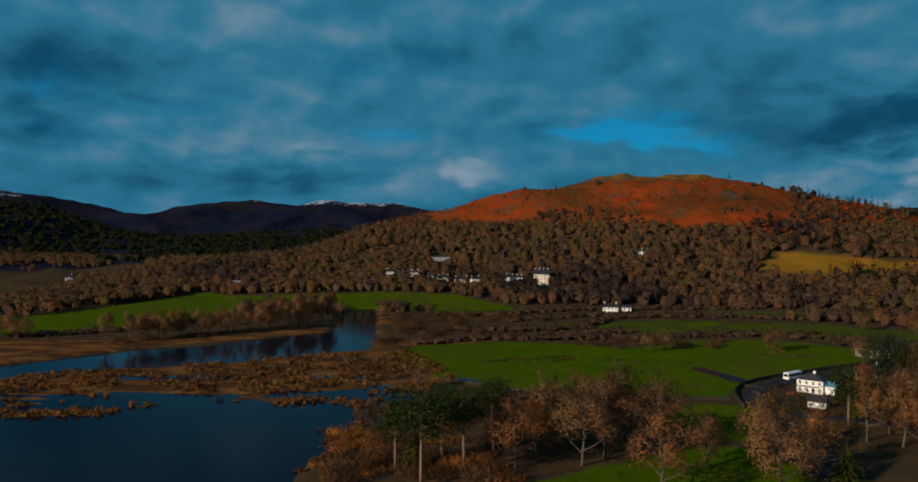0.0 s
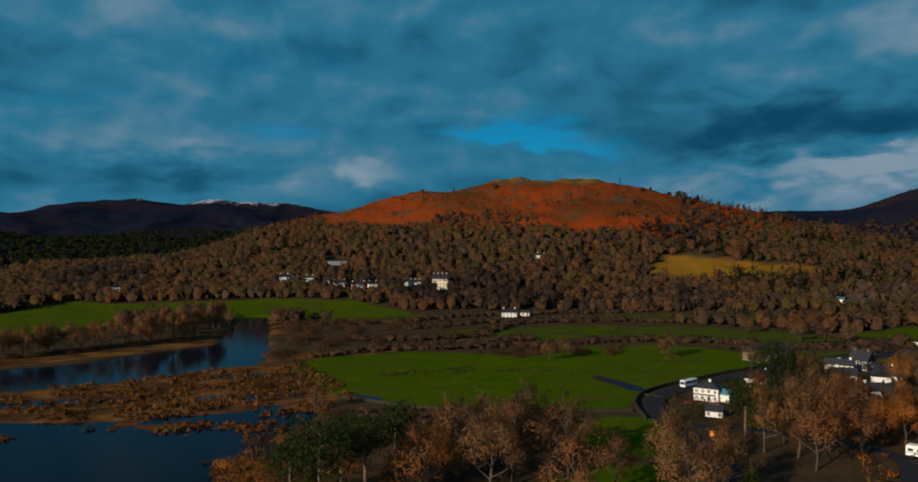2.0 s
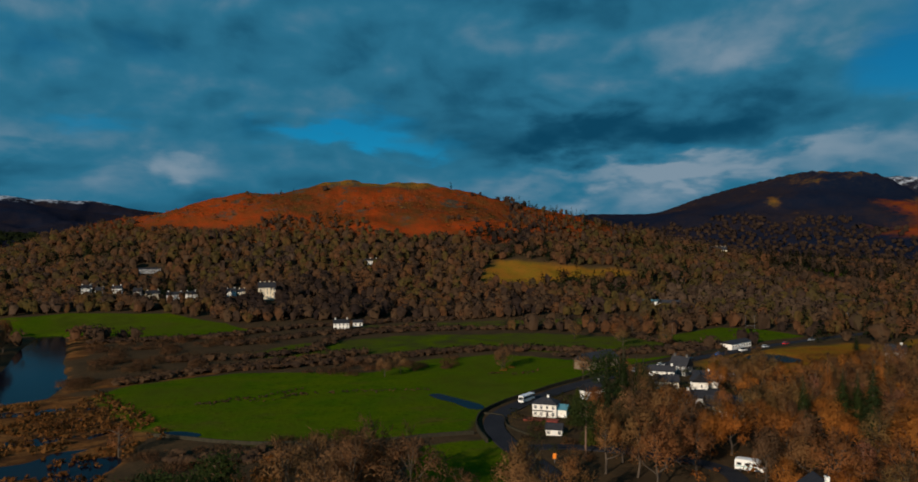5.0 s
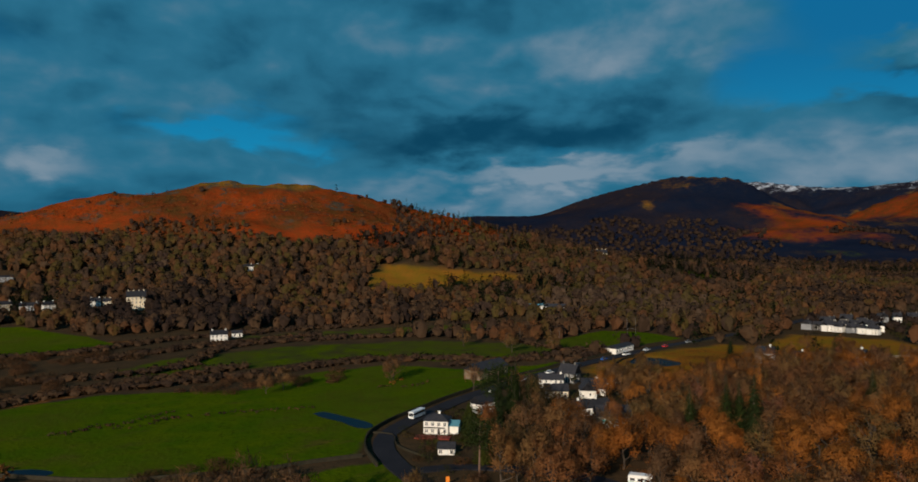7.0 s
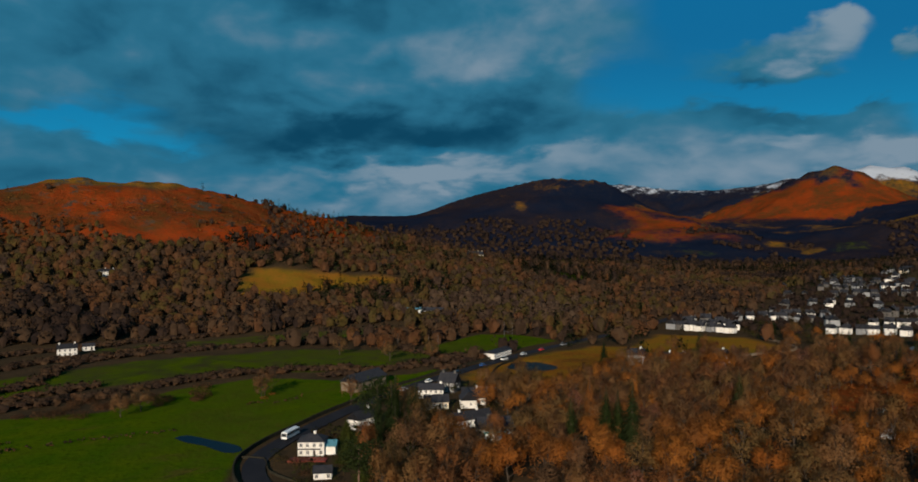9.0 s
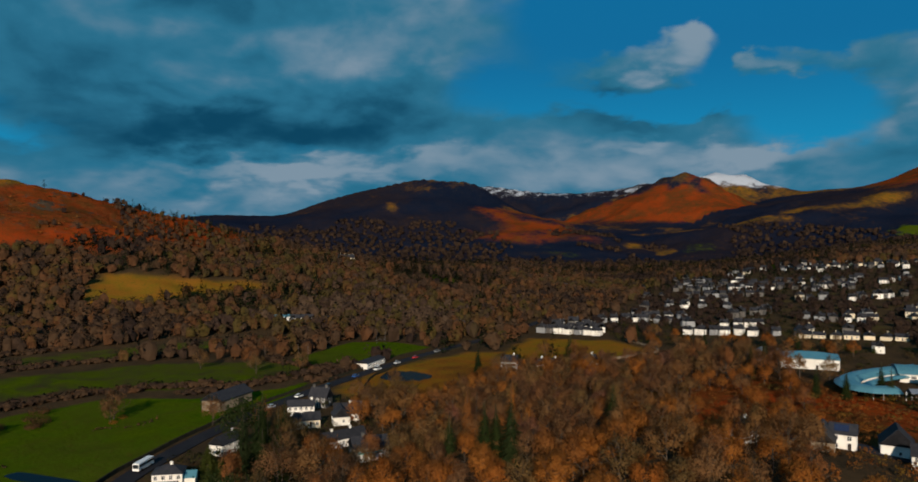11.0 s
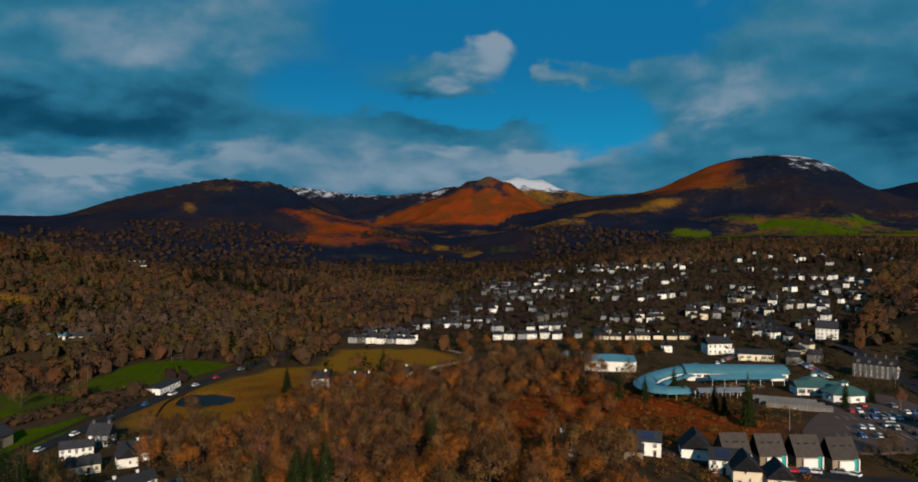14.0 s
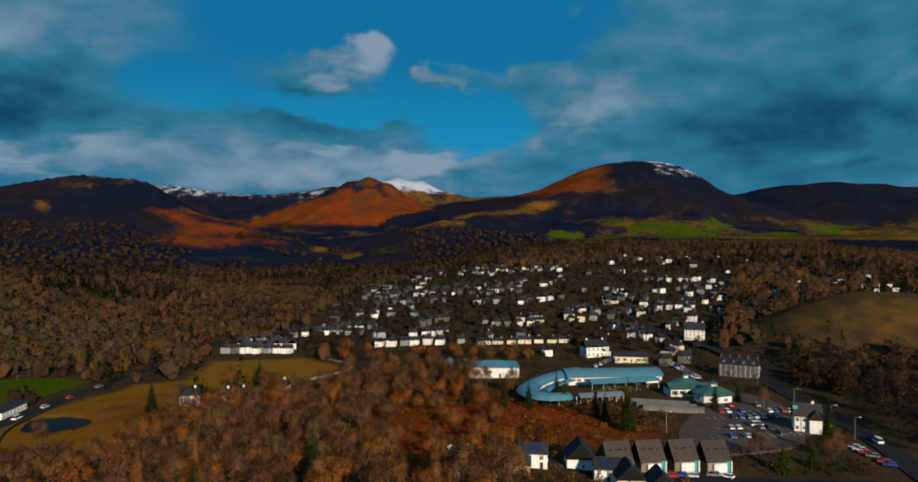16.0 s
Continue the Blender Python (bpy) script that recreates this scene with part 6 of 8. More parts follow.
for (x, y, c) in ((302, -6, "white"), (299, -7, "red"), (296, -8.4, "grey"), (291, -10.6, "red"), (288.5, -11.5, "blue"), (304.5, -5, "silver")):
    put_car(c, x, y, 70)
put_car("white", 313, -14.5, 10, "van")
for (x, y, c, r) in ((243, 66, "white", 60), (248, 62, "red", 100), (256.5, 56.5, "red", 95), (258.5, 53.5, "blue", 90), (259.5, 50.5, "silver", 90), (263.5, 44, "grey", 95), (263.6, 40, "white", 60)):
    put_car(c, x, y, r)
for (t, c, k) in ((0.15, "silver", "hatch"), (0.22, "white", "hatch"), (0.3, "black", "estate"), (0.38, "blue", "hatch"), (0.45, "white", "van"), (0.52, "silver", "hatch"), (0.60, "red", "hatch"), (0.7, "grey", "estate")):
    i = 9 + t * 5.9
    a, b = MAIN_ROAD[int(i)], MAIN_ROAD[int(i) + 1]
    u = i - int(i)
    put_car(c, a[0] + (b[0] - a[0]) * u + 1.0, a[1] + (b[1] - a[1]) * u - 1.4, math.degrees(math.atan2(b[1] - a[1], b[0] - a[0])), k)
put_car("lime", 331, -2, 40)
for i in range(12):
    put_car(PAINTS[i % 10], 412 + i * 3.2, 40 + i * 1.1 + random.uniform(-.3, .3), 105)
for i in range(8):
    put_car(PAINTS[(i * 3) % 10], 430 + i * 3.0, 92 - i * 1.0, 20)


def motorhome():
    root = new("motorhome")
    root.matrix_basis = pose(127.5, 158.5, ground_at(127.5, 158.5) + 0.3, 0, 0, -52)
    prof = [(-3.2, 0.45), (-3.2, 2.6), (-2.9, 2.85), (1.6, 2.9), (2.3, 2.5), (1.9, 1.75), (2.5, 1.25), (3.2, 1.05), (3.3, 0.45)]
    n = len(prof)
    v = [(x, -1.1, z) for x, z in prof] + [(x, 1.1, z) for x, z in prof]
    f = [tuple(range(n))[::-1], tuple(range(n, 2 * n))] + [(i, (i + 1) % n, n + (i + 1) % n, n + i) for i in range(n)]
    part("body", mesh_from("body", v, f, M["car_white"]), root)
    w = Shape().box(-0.55, -0.04, 0, 0.55, 0.04, 0.6).mesh("window", M["glass"])
    for x in (-2.2, -0.4, 1.2):
        for s in (-1, 1):
            part("window", w, root, m=pose(x, s * 1.11, 1.5))
    part("windscreen", Shape().box(-0.5, -0.95, -0.03, 0.5, 0.95, 0.03).mesh("windscreen", M["glass"]), root, m=pose(2.24, 0, 1.53, 0, 42, 0))
    wheel = Shape().tube((0, -0.13, 0), (0, 0.13, 0), 0.36, 0.36, 12).mesh("wheel", M["rubber"])
    for x in (-1.9, 2.2):
        for y in (-1.0, 1.0):
            part("wheel", wheel, root, m=pose(x, y, 0.36))
    part("stripe", Shape().box(-3.1, -1.115, 1.15, 1.9, 1.115, 1.3).mesh("stripe", M["turquoise"]), root)
    tagged(root, "white motorhome with a turquoise stripe parked under trees", "motorhome")


motorhome()


def coach():
    root = new("coach")
    root.matrix_basis = pose(117.5, 255.3, ground_at(117.5, 255.3) + 0.5, 0, 0, 213) @ Matrix.Scale(0.82, 4)
    s = Shape().box(-5, -1.2, 0.4, 5, 1.2, 2.9).box(-4.8, -1.1, 2.9, 4.8, 1.1, 3.05)
    part("body", s.mesh("body", M["car_white"]), root)
    w = Shape().box(-0.7, -0.03, 0, 0.7, 0.03, 0.95).mesh("window", M["glass"])
    for i in range(6):
        for sgn in (-1, 1):
            part("window", w, root, m=pose(-4.1 + i * 1.6, sgn * 1.205, 1.6))
    part("windscreen", Shape().box(-0.04, -1.05, 0, 0.04, 1.05, 1.3).mesh("windscreen", M["glass"]), root, m=pose(5.0, 0, 1.3))
    wheel = Shape().tube((0, -0.15, 0), (0, 0.15, 0), 0.48, 0.48, 12).mesh("wheel", M["rubber"])
    for x in (-3.2, 3.2):
        for y in (-1.1, 1.1):
            part("wheel", wheel, root, m=pose(x, y, 0.48))
    tagged(root, "white coach driving on the valley road", "coach")


coach()


def street_lamp(x, y, az_):
    root = new("street_lamp")
    root.matrix_basis = facing(x, y, az_)
    part("pole", Shape().tube((0, 0, -0.5), (0, 0, 8), 0.11, 0.07, 6).mesh("pole", M["metal"]), root)
    part("arm", Shape().tube((0, 0, 7.9), (0, -1.4, 8.2), 0.05, 0.05, 5).mesh("arm", M["metal"]), root)
    part("lamp_head", Shape().box(-0.15, -2.0, 8.12, 0.15, -1.3, 8.28).mesh("lamp_head", M["frame"]), root)
    tagged(root, "grey metal street lamp beside the road", "street lamp", "street lamps")


for x, y in ((333, -4), (362, 4), (316, -8), (258, 73), (306, 57), (404, 13)):
    street_lamp(x, y, 180)


def warning_sign():
    root = new("road_sign")
    root.matrix_basis = facing(92.5, 190, 205)
    part("post", Shape().tube((0, 0, -0.4), (0, 0, 1.2), 0.06, 0.06, 6).mesh("post", M["metal"]), root)
    part("plate", Shape().box(-0.45, -0.05, 1.0, 0.45, 0.05, 2.4).mesh("plate", M["orange"]), root)
    tagged(root, "orange temporary road sign on the verge", "road sign")


warning_sign()


def flag_sign(x, y, hgt, mat, label):
    root = new("sign_board")
    root.matrix_basis = facing(x, y, 255)
    part("post", Shape().tube((0, 0, -0.4), (0, 0, hgt), 0.07, 0.07, 6).mesh("post", M["metal"]), root)
    part("board", Shape().box(-0.9, -0.06, hgt - 1.2, 0.9, 0.06, hgt).mesh("board", M[mat]), root)
    tagged(root, label, "sign")


flag_sign(323, 10.5, 9.5, "turquoise", "small green illuminated-style sign board on a post")


def plant_bench(k):
    root = new("plant_bench")
    top = Shape().box(-1.6, -0.6, 0.62, 1.6, 0.6, 0.7)
    part("bench_top", top.mesh("bench_top", M["timber"]), root)
    leg = Shape().box(-0.05, -0.05, -0.3, 0.05, 0.05, 0.62).mesh("leg", M["timber"])
    for x in (-1.4, 1.4):
        for y in (-0.45, 0.45):
            part("leg", leg, root, m=pose(x, y, 0))
    rng = np.random.default_rng(300 + k)
    c = np.stack([rng.uniform(-1.5, 1.5, 90), rng.uniform(-0.5, 0.5, 90), rng.uniform(0.72, 1.25, 90)], -1)
    part("planting", tri_mesh("planting", c[:, None, :] + rng.normal(0, 0.16, (90, 3, 3)), M[("ivy", "rust", "scrub", "ivy")[k % 4]]), root, "potted nursery plants")
    return tagged(root, "timber nursery bench with potted plants", "plant bench", "nursery benches")


benches = [plant_bench(k) for k in range(4)]
random.seed(71)
for i in range(40):
    x, y = 350 + (i % 10) * 3.4 + random.uniform(-0.5, 0.5), 98 - (i // 10) * 4.2 - (i % 10) * 1.9 + random.uniform(-0.5, 0.5)
    m_ = pose(x, y, ground_at(x, y) + 0.3, 0, 0, -62 + random.choice((0, 90)))
    if i < 4:
        benches[i].matrix_basis = m_
    else:
        copy_thing(benches[i % 4], m_)


# ---------------------------------------------------------------- trees
ROADS = [curve_points(k, 4.0) for k in (MAIN_ROAD, TOWN_ROAD, CLOSE_ROAD, DRIVE)]
OPEN_LAND = [FIELD_MAIN, FIELD_LEFT, FIELD_FAR, PITCH, PADDOCK, LAWN, ROUGH_MEADOW, TOWN_GREEN, HILL_MEADOW, CAR_PARK, POND, LAKE, RIVER, MARSH, REEDS]


def free(x, y, margin=3.0, road=6.0, open_land=OPEN_LAND):
    """Where a tree may stand: off roads, houses, fields and water."""
    ok = np.ones(np.shape(x), bool)
    for p_ in open_land:
        ok &= poly_distance(x, y, p_) < -margin
    for r in ROADS:
        for a, b in r[::2]:
            ok &= (x - a) ** 2 + (y - b) ** 2 > road * road
    for a, b, r in FOOTPRINTS:
        ok &= (x - a) ** 2 + (y - b) ** 2 > r * r
    return ok


for a, b, r in list(FOOTPRINTS):
    if b > 590 and a < 120 or 440 < a < 520 and 100 < b < 335:
        u, v = a / math.hypot(a, b), b / math.hypot(a, b)
        FOOTPRINTS.extend([(a - u * q, b - v * q, 5.0) for q in (7, 14, 21)])


def jittered(x0, x1, y0, y1, gap, rng):
    xs, ys = np.meshgrid(np.arange(x0, x1, gap), np.arange(y0, y1, gap))
    xs = xs.ravel() + rng.uniform(-0.48, 0.48, xs.size) * gap
    ys = ys.ravel() + rng.uniform(-0.48, 0.48, ys.size) * gap
    return xs, ys


def limb_tubes(segs, mat, sides=5):
    s = Shape()
    for a, b, ra, rb in segs:
        s.tube(a, b, ra, rb, sides if ra > 0.08 else 3, cap=False)
    return s.mesh("trunk", mat)


def slivers(starts, ends, width, rng, out=None):
    """One thin tapering triangle for each twig, its flat side outwards."""
    d = ends - starts
    side = np.cross(d, rng.normal(size=d.shape) if out is None else out + rng.normal(0, 0.25, d.shape))
    side /= np.linalg.norm(side, axis=1)[:, None] + 1e-9
    w = width * rng.uniform(0.6, 1.4, (len(d), 1))
    return np.stack([starts - side * w / 2, starts + side * w / 2, ends], 1)


def bare_tree_meshes(seed, high, spread, twigs, bark, crown_mat, low=0.22, dense=1.0):
    """A winter broadleaf: a forked trunk, limbs and a haze of twigs."""
    rng = np.random.default_rng(seed)
    segs, tips = [], []
    r0 = high * 0.021
    p_, lean = np.zeros(3), rng.normal(0, 0.03, 3)
    knots = [np.array((0, 0, -0.8))]
    for i in range(1, 5):
        knots.append(np.array((rng.normal(0, 0.018) * high, rng.normal(0, 0.018) * high, high * 0.72 * i / 4)))
    for i in range(4):
        segs.append((knots[i], knots[i + 1], r0 * (1 - 0.21 * i), r0 * (1 - 0.21 * (i + 1))))
    n = 11
    for i in range(n):
        t = low + (0.72 - low) * (i + rng.uniform(0, 0.8)) / n
        j = min(3, int(t / 0.72 * 4))
        base = knots[j] + (knots[j + 1] - knots[j]) * (t / 0.72 * 4 - j)
        az_ = i * 2.4 + rng.uniform(-0.5, 0.5)
        up = 0.35 + 0.9 * (t - low) / (0.72 - low) + rng.uniform(-0.12, 0.12)
        reach = spread * (1.05 - 0.45 * (t - low) / (0.72 - low)) * rng.uniform(0.8, 1.15)
        d = np.array((math.cos(az_) * math.cos(up), math.sin(az_) * math.cos(up), math.sin(up)))
        mid = base + d * reach * 0.5 + (0, 0, reach * 0.06)
        end = base + d * reach + (0, 0, reach * 0.18)
        ra = r0 * (1 - t) * 0.62
        segs += [(base, mid, ra, ra * 0.65), (mid, end, ra * 0.65, ra * 0.3)]
        for k in range(4):
            q = base + (end - base) * rng.uniform(0.35, 0.98)
            d2 = d + rng.normal(0, 0.55, 3) + (0, 0, 0.25)
            d2 /= np.linalg.norm(d2)
            e2 = q + d2 * reach * rng.uniform(0.3, 0.5)
            segs.append((q, e2, ra * 0.32, ra * 0.12))
            tips.append((q, e2, d2))
    tips.append((knots[4], knots[4] + (0, 0, high * 0.24), np.array((0, 0, 1.0))))
    per = int(twigs * 0.36 / len(tips))
    a, b = [], []
    for q, e2, d2 in tips:
        t = rng.uniform(0.15, 1.05, (per, 1))
        s0 = q + (e2 - q) * t + rng.normal(0, high * 0.022, (per, 3))
        dd = d2 + rng.normal(0, 0.8, (per, 3)) + (0, 0, 0.2)
        dd /= np.linalg.norm(dd, axis=1)[:, None]
        a.append(s0)
        b.append(s0 + dd * high * rng.uniform(0.05, 0.11, (per, 1)))
    a, b = np.concatenate(a), np.concatenate(b)
    axes = np.array((spread, spread, high * 0.44))
    mid = np.array((0, 0, high * (0.5 + low * 0.3)))
    out = (b - mid) / axes
    out = out / (np.linalg.norm(out, axis=1)[:, None] + 1e-6) + (0, 0, 0.2)
    # the fine outer haze of the crown, in rounded boughs
    m_ = int(twigs * 0.66)
    bough = rng.normal(0, 1, (11, 3))
    bough[:, 2] = np.abs(bough[:, 2]) - 0.45
    bough /= np.linalg.norm(bough, axis=1)[:, None]
    size_b = rng.uniform(0.30, 0.50, 11)
    k = rng.integers(0, 11, m_)
    u = rng.normal(0, 1, (m_, 3)) + bough[k] * 0.6 + (0, 0, 0.3)
    u /= np.linalg.norm(u, axis=1)[:, None]
    off = bough[k] * 0.62 + u * size_b[k, None] * rng.uniform(0.55, 1.08, (m_, 1))
    c = off * axes + mid
    way = u * 0.7 + off * 0.5
    way /= np.linalg.norm(way, axis=1)[:, None]
    dd = np.cross(way, rng.normal(size=way.shape)) + way * 0.35
    dd /= np.linalg.norm(dd, axis=1)[:, None]
    tris = np.concatenate([slivers(a, b, high * 0.009 * dense, rng, out), slivers(c, c + dd * high * rng.uniform(0.030, 0.055, (m_, 1)), high * 0.017 * dense, rng, way)])
    out = np.concatenate([out, way]) + rng.normal(0, 0.14, (len(tris), 3))
    out /= np.linalg.norm(out, axis=1)[:, None]
    return limb_tubes(segs, bark, 4), tri_mesh("crown", tris, crown_mat, (), np.repeat(out[:, None], 3, 1))


def conifer_meshes(seed, high, spread, mat, bark, low=0.08, tiers=40, droop=0.25):
    rng = np.random.default_rng(seed)
    trunk = limb_tubes([((0, 0, -0.8), (0, 0, high * 0.55), high * 0.016, high * 0.010), ((0, 0, high * 0.55), (0, 0, high), high * 0.010, 0.02)], bark, 6)
    tris = []
    for i in range(tiers):
        t = low + (1 - low) * (i / tiers) ** 0.9
        r = spread * (1 - t) ** 0.8 * rng.uniform(0.82, 1.12) + 0.25
        n = max(6, int(15 * (1 - t) + 5))
        for k in range(n):
            an = 2 * math.pi * (k + rng.uniform(0, 1)) / n
            rr = r * rng.uniform(0.7, 1.1)
            out = np.array((math.cos(an), math.sin(an), 0))
            side = np.array((-math.sin(an), math.cos(an), 0))
            c = np.array((0, 0, high * t))
            tip = c + out * rr - (0, 0, rr * droop)
            for m_ in range(4):
                q = c + (tip - c) * (0.25 + 0.22 * m_)
                w = rr * 0.24 * (1.1 - 0.18 * m_)
                fl = rng.normal(0, 0.25, 3) * w
                tris.append((q - side * w * 0.6 + (0, 0, rng.uniform(-.2, .1) * w), q + side * w * 0.6 + (0, 0, rng.uniform(-.2, .1) * w), q + out * w * 1.3 - (0, 0, w * (0.5 + droop)) + fl))
    return trunk, tri_mesh("crown", np.array(tris), mat)


def pine_meshes(seed, high, spread):
    """A pine: a tall bare trunk under flat clumps of needles."""
    rng = np.random.default_rng(seed)
    segs = [((0, 0, -0.8), (0.2, 0.1, high * 0.5), high * 0.02, high * 0.015), ((0.2, 0.1, high * 0.5), (0, 0.3, high * 0.92), high * 0.015, high * 0.006)]
    tris = []
    for i in range(13):
        t = 0.55 + 0.42 * i / 13
        an, rr = i * 2.4 + rng.uniform(-.4, .4), spread * rng.uniform(0.35, 1.0) * (1.25 - t)
        c = np.array((math.cos(an) * rr * 1.6, math.sin(an) * rr * 1.6, high * t + rng.uniform(-.3, .6)))
        segs.append(((0.1, 0.2, high * (t - 0.06)), tuple(c), 0.09, 0.04))
        for k in range(190):
            q = c + rng.normal(0, 1, 3) * (spread * 0.27, spread * 0.27, spread * 0.11)
            e = rng.normal(0, 1, (3, 3)) * spread * 0.045
            tris.append((q + e[0], q + e[1], q + e[2]))
    return limb_tubes(segs, M["pale_bark"], 6), tri_mesh("crown", np.array(tris), M["needles"])


def bush_mesh(seed, high, wide, n, mat, up=0.9):
    """Many stems fanning out of the ground, with twigs."""
    rng = np.random.default_rng(seed)
    an, rr = rng.uniform(0, 2 * math.pi, n), wide * 0.32 * np.sqrt(rng.uniform(0, 1, n))
    base = np.stack([np.cos(an) * rr, np.sin(an) * rr, np.full(n, -0.3)], -1)
    hgt = high * np.sqrt(np.clip(1 - (rr / (wide * 0.42)) ** 2, 0.15, 1)) * rng.uniform(0.75, 1.05, n)
    s0 = base + np.stack([np.cos(an) * rr * 0.5, np.sin(an) * rr * 0.5, hgt * rng.uniform(0.05, 0.8, n)], -1)
    d = np.stack([np.cos(an) * 0.6, np.sin(an) * 0.6, np.full(n, up)], -1) + rng.normal(0, 0.5, (n, 3))
    d /= np.linalg.norm(d, axis=1)[:, None]
    out = s0 / (wide * 0.5, wide * 0.5, high) + rng.normal(0, 0.3, s0.shape) + (0, 0, 0.2)
    out /= np.linalg.norm(out, axis=1)[:, None]
    return tri_mesh("bush", slivers(s0, s0 + d * high * rng.uniform(0.15, 0.38, (n, 1)), high * 0.035, rng, out), mat, (), np.repeat(out[:, None], 3, 1))


def tree_kind(name, label, category, meshes, group):
    root = new(name)
    part("trunk", meshes[0], root)
    part("crown", meshes[1], root)
    return tagged(root, label, category, group)


TREES = {}
FIRST = set()


def tree_stock():
    t = TREES
    lab = "bare brown broadleaf tree with a wide twiggy crown"
    t["oak"] = [tree_kind("oak_tree", lab, "tree", bare_tree_meshes(100 + i, 17, 7.0, 2100, M["bark"], M["twigs"], 0.14), "bare woodland trees") for i in range(5)]
    t["slim"] = [tree_kind("ash_tree", "slender bare tree with a narrow twiggy crown", "tree", bare_tree_meshes(120 + i, 18, 4.6, 1700, M["bark"], M["twigs"], 0.2), "slender bare trees") for i in range(3)]
    t["rust"] = [tree_kind("rust_tree", "rust-brown tree with dead leaves held in its crown", "tree", bare_tree_meshes(140 + i, 15, 5.6, 2300, M["bark"], M["rust"], 0.14, 1.1), "rust-coloured trees") for i in range(3)]
    t["birch"] = [tree_kind("birch_tree", "slender purple-twigged birch with a pale trunk", "tree", bare_tree_meshes(150 + i, 14, 3.6, 1000, M["pale_bark"], M["birch"], 0.3), "birches") for i in range(2)]
    t["larch"] = [tree_kind("larch", "tall rust-brown larch with a conical crown", "tree", conifer_meshes(160 + i, 21, 4.4, M["rust"], M["bark"], 0.12, 34), "larches") for i in range(2)]
    t["spruce"] = [tree_kind("spruce", "dark green conical spruce", "tree", conifer_meshes(170 + i, 18, 3.9, M["needles"], M["bark"]), "dark conifers") for i in range(2)]
    t["cypress"] = [tree_kind("cypress", "dense dark green columnar cypress", "tree", conifer_meshes(175 + i, 14, 2.5, M["ivy"], M["bark"], 0.02, 30, 0.0), "dark conifers") for i in range(2)]
    t["pine"] = [tree_kind("pine", "tall pine with a bare pinkish trunk and flat crown", "tree", pine_meshes(180 + i, 19, 6), "pines") for i in range(2)]
    t["holly"] = [tree_kind("evergreen_tree", "round olive-green evergreen tree", "tree", conifer_meshes(185 + i, 9, 4.2, M["ivy"], M["bark"], 0.02, 22, 0.1), "evergreen garden trees") for i in range(2)]
    for i in range(3):
        ob = new("bush", bush_mesh(190 + i, 3.6, 7, 420, M["scrub"]))
        t.setdefault("scrub", []).append(tagged(ob, "dense purple-brown willow scrub bush", "bush", "willow scrub"))
    for i in range(2):
        ob = new("bush", bush_mesh(195 + i, 2.4, 5, 420, M["rust"]))
        t.setdefault("russet_bush", []).append(tagged(ob, "low russet bracken and bramble bush", "bush", "russet bushes"))


tree_stock()
random.seed(21)


def put_tree(kind, x, y, scale=1.0, wide=1.0, k=None):
    ob = TREES[kind][random.randrange(len(TREES[kind])) if k is None else k]
    m = pose(x, y, ground_at(x, y) - 0.1, 0, 0, random.uniform(0, 360)) @ Matrix.Diagonal((scale * wide, scale * wide, scale, 1))
    if ob.name not in FIRST:
        FIRST.add(ob.name)
        loc, rot, sc = m.decompose()
        ob.location, ob.rotation_mode, ob.rotation_quaternion = loc, "QUATERNION", rot
        return ob
    new_ob = copy_thing(ob, Matrix.Identity(4))
    new_ob.matrix_basis = m
    return new_ob


# the wood on the rise
WOOD = [(96, 120), (118, 168), (140, 186), (152, 204), (176, 204), (186, 238), (206, 250), (236, 246), (300, 245), (348, 222), (392, 185), (385, 120), (345, 110), (318, 92), (284, 74),
        (258, 92), (232, 112), (226, 60), (232, 10), (170, 0), (110, 60)]


def plant_wood():
    rng = np.random.default_rng(31)
    x, y = jittered(90, 400, 0, 255, 9.6, rng)
    ok = (poly_distance(x, y, WOOD) > 0) & free(x, y, 0.0, 5.0, [CAR_PARK, LAWN, ROUGH_MEADOW, TOWN_GREEN, PADDOCK])
    ok &= ~((x > 185) & (y < 58 + (x - 20) * 0.19))
    slope = (poly_distance(x, y, HEATH_SLOPE) > 2) | (poly_distance(x, y, OPEN_SLOPE) > 0)
    patch = fbm(x, y, 60, 3, 91)
    for a, b, s, n_ in zip(x[ok], y[ok], slope[ok], patch[ok]):
        r = random.random()
        if s and r < 0.52:
            continue
        near_houses = b < 120 and a > 225
        if s:
            kind = random.choice(("rust", "rust", "oak", "rust", "birch", "russet_bush"))
        elif n_ > 0.12:
            kind = random.choice(("rust", "rust", "oak", "oak", "slim", "rust"))
        elif n_ < -0.28:
            kind = random.choice(("oak", "oak", "spruce", "slim", "birch"))
        else:
            kind = random.choice(("oak", "oak", "oak", "slim", "rust", "birch"))
        put_tree(kind, a, b, random.uniform(0.62, 0.92) * (0.7 if near_houses or s else 1.0), random.uniform(0.9, 1.15))


plant_wood()


